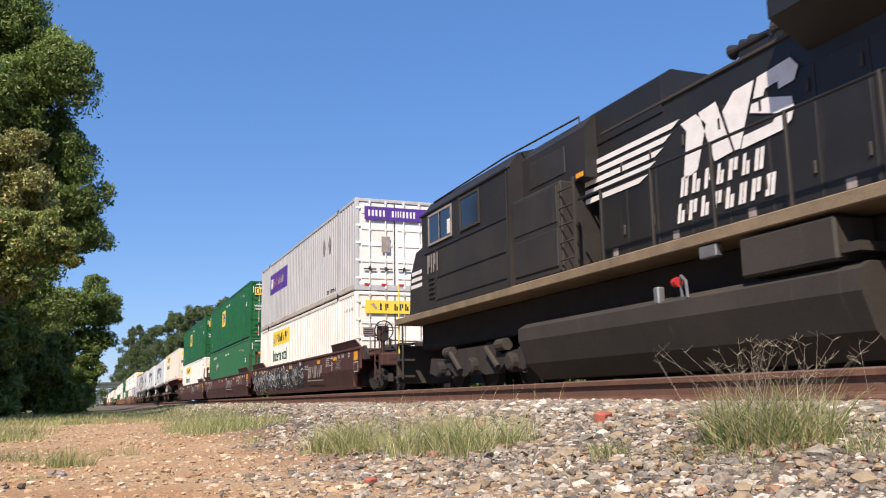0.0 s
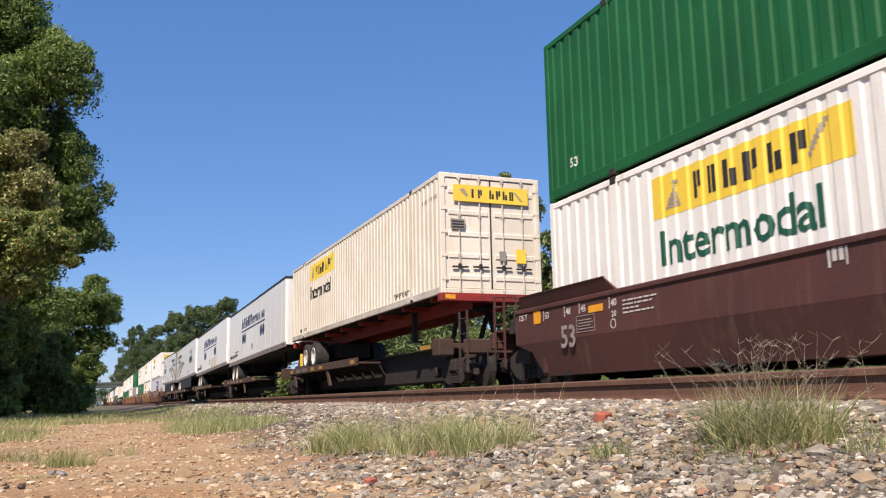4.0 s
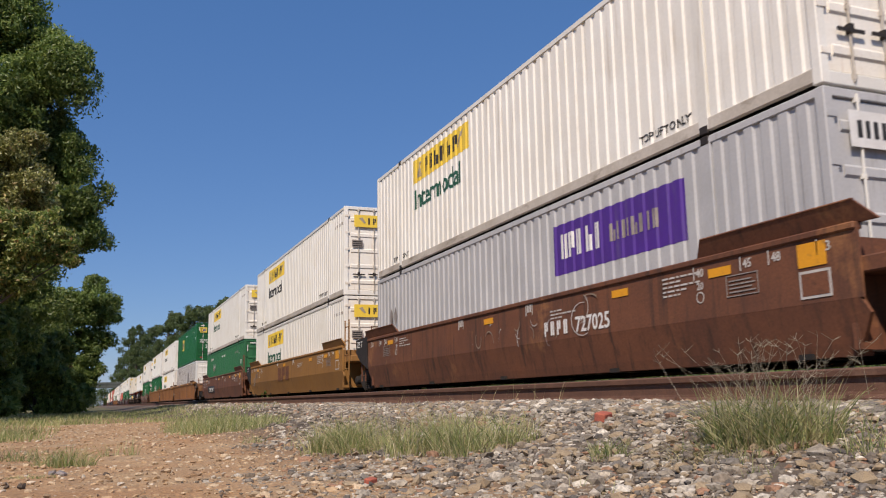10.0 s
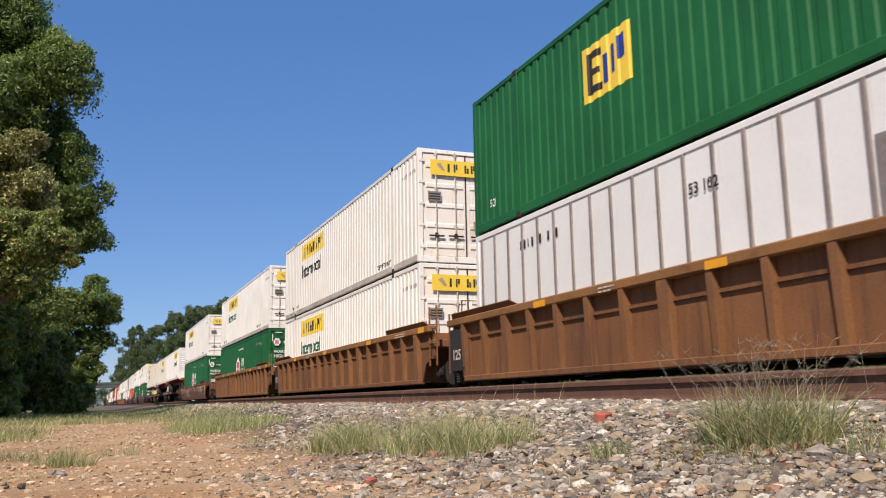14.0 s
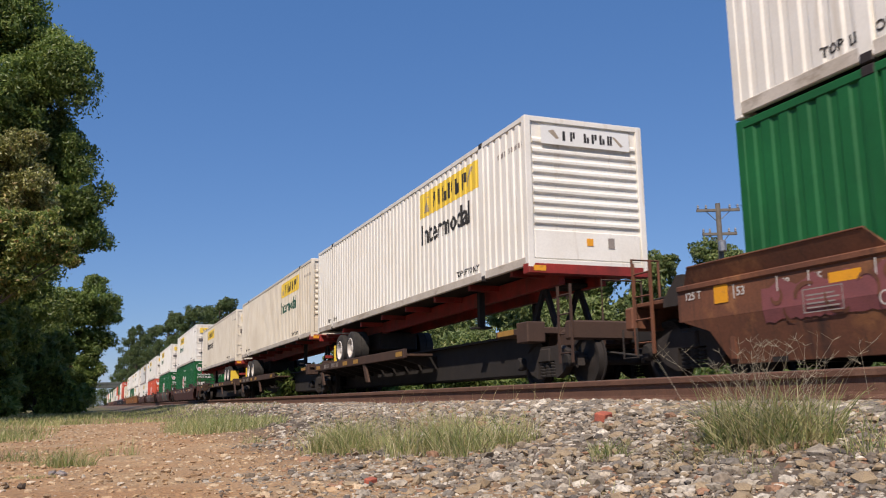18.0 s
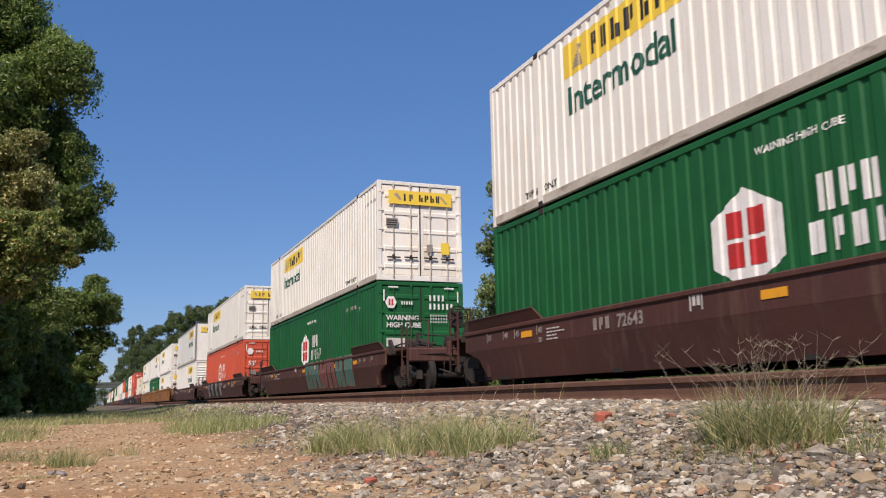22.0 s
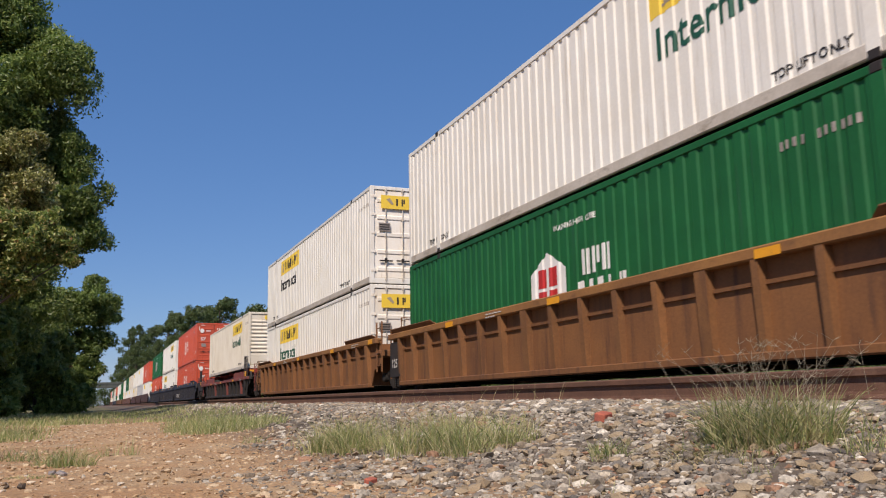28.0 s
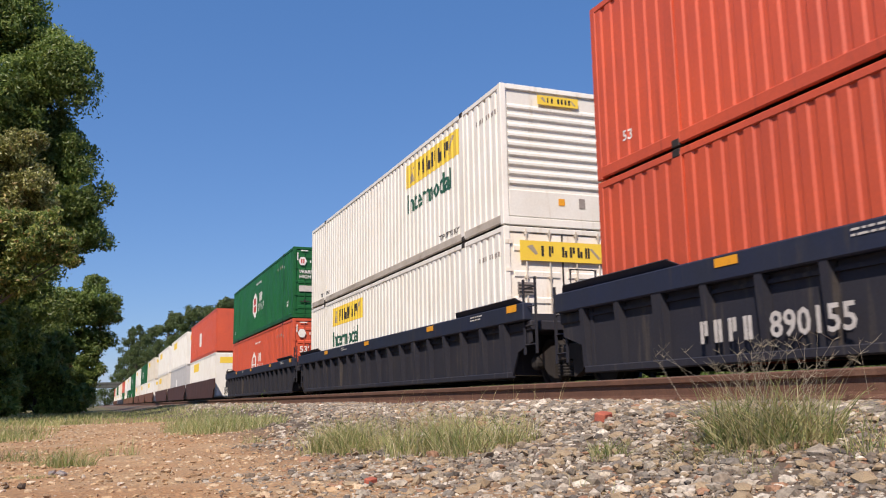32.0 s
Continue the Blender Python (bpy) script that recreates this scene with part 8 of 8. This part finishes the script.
def seed_heads():
    """Fingered seed heads on the tall stems."""
    rng = np.random.default_rng(12)
    g = Geo()
    for k in range(72):
        x, y = 2.33 + rng.normal(0, 0.07), 2.62 + rng.normal(0, 0.17)
        z0 = float(ground_z(x, y))
        hx_, hy_, hz = x + rng.normal(0, 0.08), y + rng.normal(0, 0.20), z0 + rng.uniform(0.22, 0.38)
        g.tube([(x, y, z0 + 0.08), ((x + hx_) / 2, (y + hy_) / 2, (z0 + hz) / 2 + 0.05), (hx_, hy_, hz)], 0.0007, 4, 0.0005)
        for q in range(rng.integers(3, 6)):
            a = rng.uniform(0, 6.28)
            ln = rng.uniform(0.02, 0.05)
            g.tube([(hx_, hy_, hz), (hx_ + ln * 0.8 * math.cos(a), hy_ + ln * 0.8 * math.sin(a), hz + ln * rng.uniform(0.2, 0.8))], 0.0008, 4, 0.0004)
    tagged(new("seed_heads", g.mesh("seed_heads", M["seed"])), "straw-coloured fingered seed heads", "grass", "grass beside the track", "stuff")


seed_heads()
rg = np.random.default_rng(31)
spots, dry = [], []
for cx, cy, sx_, sy_, n in ((1.42, 5.35, 0.06, 0.22, 20), (1.74, 4.32, 0.06, 0.22, 20), (1.60, 4.85, 0.07, 0.30, 12), (1.92, 4.10, 0.08, 0.14, 7)):
    for k in range(n):
        c = (cx + rg.normal(0, sx_), cy + rg.normal(0, sy_))
        spots.append(clump(*c, 46, 0.11, 0.05, rg.uniform(0.15, 0.28), 0.0023, 1.0, 0.8))
        dry.append(clump(*c, 20, 0.15, 0.03, rg.uniform(0.10, 0.24), 0.0014, 1.4, 0.8))
for k in range(34):
    c = (1.95 + rg.normal(0, 0.22), 5.3 + rg.normal(0, 0.75))
    spots.append(clump(*c, 9, 0.14, 0.05, 0.15, 0.0019, 1.1))
    dry.append(clump(*c, 14, 0.14, 0.05, 0.20, 0.0014, 1.3))
grass_patch("grass_patch", GR, spots, "grass", 3)
grass_patch("grass_patch", "straw-coloured grass among the stones", dry, "grass_dry", 13)
spots = [clump(2.6 + rg.normal(0, 0.4), 7.0 + rg.normal(0, 0.9), 5, 0.2, 0.08, 0.24, 0.0012, 0.9, 0.4) for k in range(14)]
grass_patch("grass_stems", "dry thin grass stems near the rail", spots, "grass_dry", 4)
spots = [clump(0.92 + 0.95 * rg.random() + 0.03 * (y - 9), y, 50, 0.28, 0.04, 0.14, 0.0036, 0.9) for y in 9.2 + 7.5 * rg.random(75) ** 1.5]
spots += [clump(rg.uniform(0.9, 3.0), y, 40, 0.5, 0.05, 0.14, 0.006, 0.8) for y in 15 + 25 * rg.random(90)]
grass_patch("grass_patch", "green grass at the edge of the dirt", spots, "grass", 5)
spots = [clump(-0.24, 5.92, 120, 0.09, 0.04, 0.15, 0.0020, 1.1), clump(-0.13, 5.76, 150, 0.09, 0.04, 0.15, 0.0020, 1.1), clump(-0.03, 5.66, 90, 0.06, 0.03, 0.12, 0.0018, 1.1),
         clump(-0.55, 6.75, 90, 0.14, 0.03, 0.12, 0.002, 1.0), clump(-0.42, 6.52, 70, 0.10, 0.03, 0.12, 0.002, 1.0), clump(-0.30, 4.86, 90, 0.09, 0.01, 0.035, 0.0018, 2.2), clump(-0.20, 4.80, 60, 0.06, 0.01, 0.035, 0.0018, 2.2),
         clump(0.12, 6.48, 40, 0.07, 0.04, 0.13, 0.0015, 0.7), clump(0.25, 6.38, 40, 0.06, 0.05, 0.15, 0.0015, 0.6), clump(1.18, 6.96, 70, 0.10, 0.04, 0.12, 0.0018, 0.9)]
spots += [clump(0.9 + 0.88 * t + rg.normal(0, 0.05), 10.05 - 0.4 * t + rg.uniform(0, 1.6), 44, 0.16, 0.05, 0.17, 0.0030, 0.8) for t in rg.random(46)]
spots += [clump(-0.75 - 1.9 * rg.random() * (y - 8) / 6, y, 50, 0.4, 0.04, 0.14, 0.004, 0.8) for y in 9.6 + 8 * rg.random(80) ** 1.3]
spots += [clump(rg.uniform(-6, 0.6), y, 50, 0.8, 0.05, 0.18, 0.008, 0.8) for y in 17 + 22 * rg.random(160)]
grass_patch("grass_patch", "short rough grass on the dirt", spots, "grass", 6)
spots = [clump(1.92, 3.04, 130, 0.075, 0.03, 0.10, 0.0018, 1.5), clump(1.97, 3.14, 70, 0.05, 0.03, 0.09, 0.0018, 1.3), clump(2.24, 2.04, 90, 0.10, 0.04, 0.12, 0.0016, 1.3), clump(2.48, 2.25, 40, 0.10, 0.04, 0.13, 0.0014, 1.1), clump(1.85, 2.1, 18, 0.06, 0.03, 0.07, 0.0012, 0.9), clump(1.98, 2.32, 22, 0.06, 0.03, 0.09, 0.0012, 0.8),
         clump(2.2, 1.95, 18, 0.06, 0.03, 0.07, 0.0012, 0.9), clump(1.45, 2.3, 10, 0.05, 0.02, 0.06, 0.0012, 0.9), clump(1.5, 2.55, 8, 0.05, 0.02, 0.06, 0.0012, 0.9)]
grass_patch("grass_sprigs", "small grass sprigs between the stones", spots, "grass", 7)

# dry litter lying on the slope
spots = [clump(float(min(0.3 + 0.16 * y + 2.6 * rg.random(), 0.9 * y + 0.9, 3.6)), y, 7, 0.13, 0.006, 0.016, 0.0011, 5.0, 0.2) for y in 1.7 + 6.5 * rg.random(420) ** 1.3]
grass_patch("dry_litter", "dry straw-coloured litter lying on the stones", spots, "grass_dry", 8)

GREEN = "tall green leafy tree beside the line"
tree("tree", "tall dark green tree with drooping leafy masses", -3.75, 30.0, -0.45, 15.0, 5.0, 300000, 0.072, "leaf", 1, 0.34,
     lobes=((0.55, 0.3, 12.8, 1.4), (2.2, -0.6, 10.6, 1.55), (2.05, -0.4, 11.7, 1.15), (2.65, 0.0, 8.23, 1.15), (2.75, -0.3, 6.93, 1.2), (3.0, -0.2, 5.8, 0.95), (2.0, 0.5, 9.3, 0.9),
            (0.23, -0.5, 9.43, 2.1), (-0.32, 0.0, 12.21, 1.95), (1.24, 0.5, 7.56, 1.6), (1.7, 0.5, 5.52, 1.5), (-0.21, 0.5, 5.06, 2.2), (1.23, 0.0, 3.08, 1.7), (1.46, 1.0, 9.07, 1.4),
            (-1.5, 0.0, 14.0, 2.0), (-3.0, 0.0, 10.0, 2.3), (-3.0, 0.0, 6.5, 2.3)))
tree("tree", "russet-brown tree with dry pale leaf tips", -2.6, 24.0, -0.45, 8.0, 2.0, 26000, 0.058, "leaf_russet", 12, 0.12,
     lobes=((0.45, 0.0, 6.82, 0.72), (0.9, -0.2, 5.98, 0.66), (0.33, 0.0, 5.54, 0.8), (1.13, 0.0, 5.3, 0.46), (-0.58, 0.3, 6.28, 1.1)))
tree("tree", "yellowing olive tree with sunlit leaf clusters", -2.4, 22.0, -0.45, 5.4, 2.05, 46000, 0.055, "leaf_yellow", 2, 0.13,
     lobes=((1.51, 0.2, 4.15, 0.50), (0.93, -0.2, 4.03, 0.68), (0.38, 0.0, 4.17, 0.76), (1.66, 0.0, 3.76, 0.36), (-0.48, 0.0, 3.99, 1.16), (0.49, 0.0, 3.38, 0.72), (1.13, 0.0, 4.5, 0.48)))
tree("tree", GREEN, -4.9, 38.0, -0.45, 11.0, 3.4, 40000, 0.15, "leaf", 3, 0.3, 0.02, 56)
tree("tree", "broad dark green tree beside the line", -2.0, 58.0, -0.45, 8.6, 3.2, 110000, 0.095, "leaf", 4, 0.35,
     lobes=((1.67, -0.5, 6.61, 1.6), (1.6, 0.0, 7.75, 0.88), (2.45, 0.0, 5.8, 1.1), (1.6, 0.0, 4.2, 1.4), (1.5, 0.0, 2.5, 1.35), (1.1, 0.0, 1.1, 1.3), (-0.07, 0.0, 5.75, 2.2), (0.26, 0.0, 2.2, 1.7), (-1.52, 0.0, 3.67, 2.05), (-1.39, 0.0, 6.76, 2.0)))
tree("tree", GREEN, -4.9, 50.0, -0.45, 10.0, 3.2, 30000, 0.17, "leaf", 5, 0.3, 0.02, 46)
# two unseen trees left of the view, added to shade the undergrowth and trunks
tree("tree", GREEN, -9.2, 21.0, -0.45, 13.5, 4.2, 40000, 0.16, "leaf", 9, 0.3, 0.2, 56)
tree("tree", GREEN, -10.5, 31.0, -0.45, 13.0, 4.2, 30000, 0.17, "leaf", 10, 0.3, 0.1, 56)
tree("shrub", "reddish bush under the trees", -1.75, 47.0, -0.45, 2.6, 1.1, 5000, 0.10, "leaf_red", 6, 0.08, 0.05, 16)
tree("shrub", "dark green undergrowth under the trees", -3.6, 28.0, -0.45, 3.4, 2.6, 26000, 0.12, "leaf", 7, 0.08, 0.02, 24)
tree("shrub", "dark green undergrowth under the trees", -2.2, 37.0, -0.45, 3.6, 2.4, 22000, 0.13, "leaf", 8, 0.08, 0.02, 24)
for i, (x, y, h, r) in enumerate(((-6, 84, 11, 4.5), (-6.5, 110, 12, 5), (-7.5, 145, 13, 6), (-8, 185, 13, 6), (-8, 225, 13, 6), (-9, 280, 13, 6), (-9, 330, 13, 6), (-14, 420, 15, 8), (6, 560, 12, 9), (-6, 600, 12, 9), (18, 580, 13, 9), (30, 560, 13, 9))):
    tree("tree", GREEN, x, y, -0.45, h, r, 12000, 0.27, "leaf_far", 20 + i, 0.35, 0.03, 40)
for i, (x, y, h, r) in enumerate(((16.5, 126, 15.8, 4.5), (20.5, 122, 14.5, 5), (14.8, 150, 17.2, 4.5), (18, 165, 19, 6), (14.5, 182, 19.5, 4.5), (15, 205, 21, 5), (14.2, 235, 21.5, 5), (14.2, 265, 23, 5), (14.0, 300, 24, 5),
                                  (14.0, 340, 25, 5.5), (26, 140, 16, 6), (28, 175, 17, 7), (12.6, 300, 27, 4.2), (12.6, 345, 30, 4.6), (13.4, 400, 34, 6), (13.0, 470, 35, 6.5), (14.5, 520, 27, 4.0), (14.6, 640, 33, 4.4), (15.0, 720, 30, 4.8))):
    tree("tree", GREEN, x, y, -0.6, h, r, 30000, 0.17, "leaf_far", 40 + i, 0.35, 0.02, 50)

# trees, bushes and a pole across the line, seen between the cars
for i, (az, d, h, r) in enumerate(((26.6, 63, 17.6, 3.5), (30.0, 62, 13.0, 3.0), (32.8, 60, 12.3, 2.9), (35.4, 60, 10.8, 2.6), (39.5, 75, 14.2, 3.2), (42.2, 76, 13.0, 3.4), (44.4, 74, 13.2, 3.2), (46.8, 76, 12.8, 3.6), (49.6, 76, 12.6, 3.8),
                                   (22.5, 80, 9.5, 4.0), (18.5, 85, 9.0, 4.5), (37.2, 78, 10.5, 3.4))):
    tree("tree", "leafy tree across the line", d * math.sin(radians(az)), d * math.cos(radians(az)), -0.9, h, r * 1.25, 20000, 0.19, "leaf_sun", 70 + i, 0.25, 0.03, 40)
for i in range(20):
    az, d = 13 + 2.05 * i, 40 + 4 * math.sin(i * 2.2)
    tree("shrub", "sunlit green bushes across the line", d * math.sin(radians(az)), d * math.cos(radians(az)), -0.9, 2.5 + 0.6 * math.sin(i * 1.7), 2.2, 7000, 0.13, "leaf", 90 + i, 0.06, 0.02, 18)


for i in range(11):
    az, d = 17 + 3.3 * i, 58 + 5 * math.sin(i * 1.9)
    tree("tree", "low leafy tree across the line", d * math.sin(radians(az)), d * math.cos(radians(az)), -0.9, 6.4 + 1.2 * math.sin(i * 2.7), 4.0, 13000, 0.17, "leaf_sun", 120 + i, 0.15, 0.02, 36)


def utility_pole(x, y, h, label, arm=1.1):
    ob = thing("utility_pole", label, "utility pole")
    ob.location = (x, y, -0.9)
    ob.rotation_euler[2] = radians(-25)
    part("pole", Geo().tube([(0, 0, 0), (0, 0, h)], 0.18, 12, 0.13), "pole_wood", ob)
    for z, w in ((h - 0.35, arm), (h - 1.6, arm * 0.8)):
        a = part("crossarm", Geo().box(-w, w, -0.06, 0.06, z - 0.07, z + 0.07, 0.01), "pole_wood", ob)
        for x_ in (-0.92, -0.55, 0.55, 0.92):
            part("insulator", Geo().lathe([(0, 0.03), (0.06, 0.07), (0.12, 0.05), (0.16, 0.06), (0.22, 0.03)], 2, (x_ * w, 0, z + 0.07), 10), "steel", a)
        part("brace", Geo().tube([(-0.6 * w, 0.02, z), (0, 0.16, z - 0.6)], 0.02, 6).tube([(0.6 * w, 0.02, z), (0, 0.16, z - 0.6)], 0.02, 6), "steel", a)
    part("transformer", Geo().lathe([(0, 0.16), (0.05, 0.2), (0.55, 0.2), (0.6, 0.12)], 2, (0.0, -0.36, h - 2.6), 14), "steel", ob)
    part("wire", Geo().tube([(0.9, 0.0, h - 0.1), (10, 1.5, h - 0.7), (24, 4, h - 0.3)], 0.010, 5), "ink", ob)
    return ob


utility_pole(29.5, 35.3, 10.5, "weathered wooden utility pole with two crossarms")
utility_pole(70.0, 78.0, 12.0, "distant wooden utility pole with crossarms")

# ---- road bridge far down the line ----
bridge = thing("road_bridge", "low dark concrete road bridge over the tracks", "bridge")
bridge.location = (0, 366, 0)
part("deck", Geo().box(-30, 40, -5, 5, 6.6, 8.0, 0.05), "concrete", bridge)
for y in (-5.2, 4.9):
    part("parapet", Geo().box(-30, 40, y, y + 0.3, 7.9, 8.7), "concrete", bridge)
for x in (-3.5, 12.5, 24.0):
    part("pier", Geo().box(x - 0.5, x + 0.5, -4.5, 4.5, -0.6, 6.7, 0.05), "concrete", bridge)
box_w = thing("relay_box", "small pale relay box on the ground by the trees", "cabinet")
box_w.location = (-0.66, 49, -0.5)
part("body", Geo().box(-0.35, 0.35, -0.25, 0.25, 0, 0.42, 0.02), "mark_white", box_w)
part("lid", Geo().box(-0.38, 0.38, -0.28, 0.28, 0.42, 0.46, 0.01), "mark_pale", box_w)


def motions():
    """The train's run along the straight track, and its wheels' turning."""
    times = [0, 4, 8, 12, 16, 20, 24, 28, 32]
    for ob, u, z, slope in RIDERS:
        walk(ob, [(t, pose(XC, u - run(t), z, slope)) for t in times])
    lead = WHEELS[0]
    walk(lead, [(k / FPS, pose(0, 0, 0, math.degrees((run(k / FPS) - run(0)) / 0.46))) for k in range(32 * FPS + 1)])
    turning = lead.animation_data
    for w in WHEELS[1:]:
        w.rotation_mode = "QUATERNION"
        own = w.animation_data_create()
        own.action = turning.action
        own.action_slot = turning.action_slot


motions()
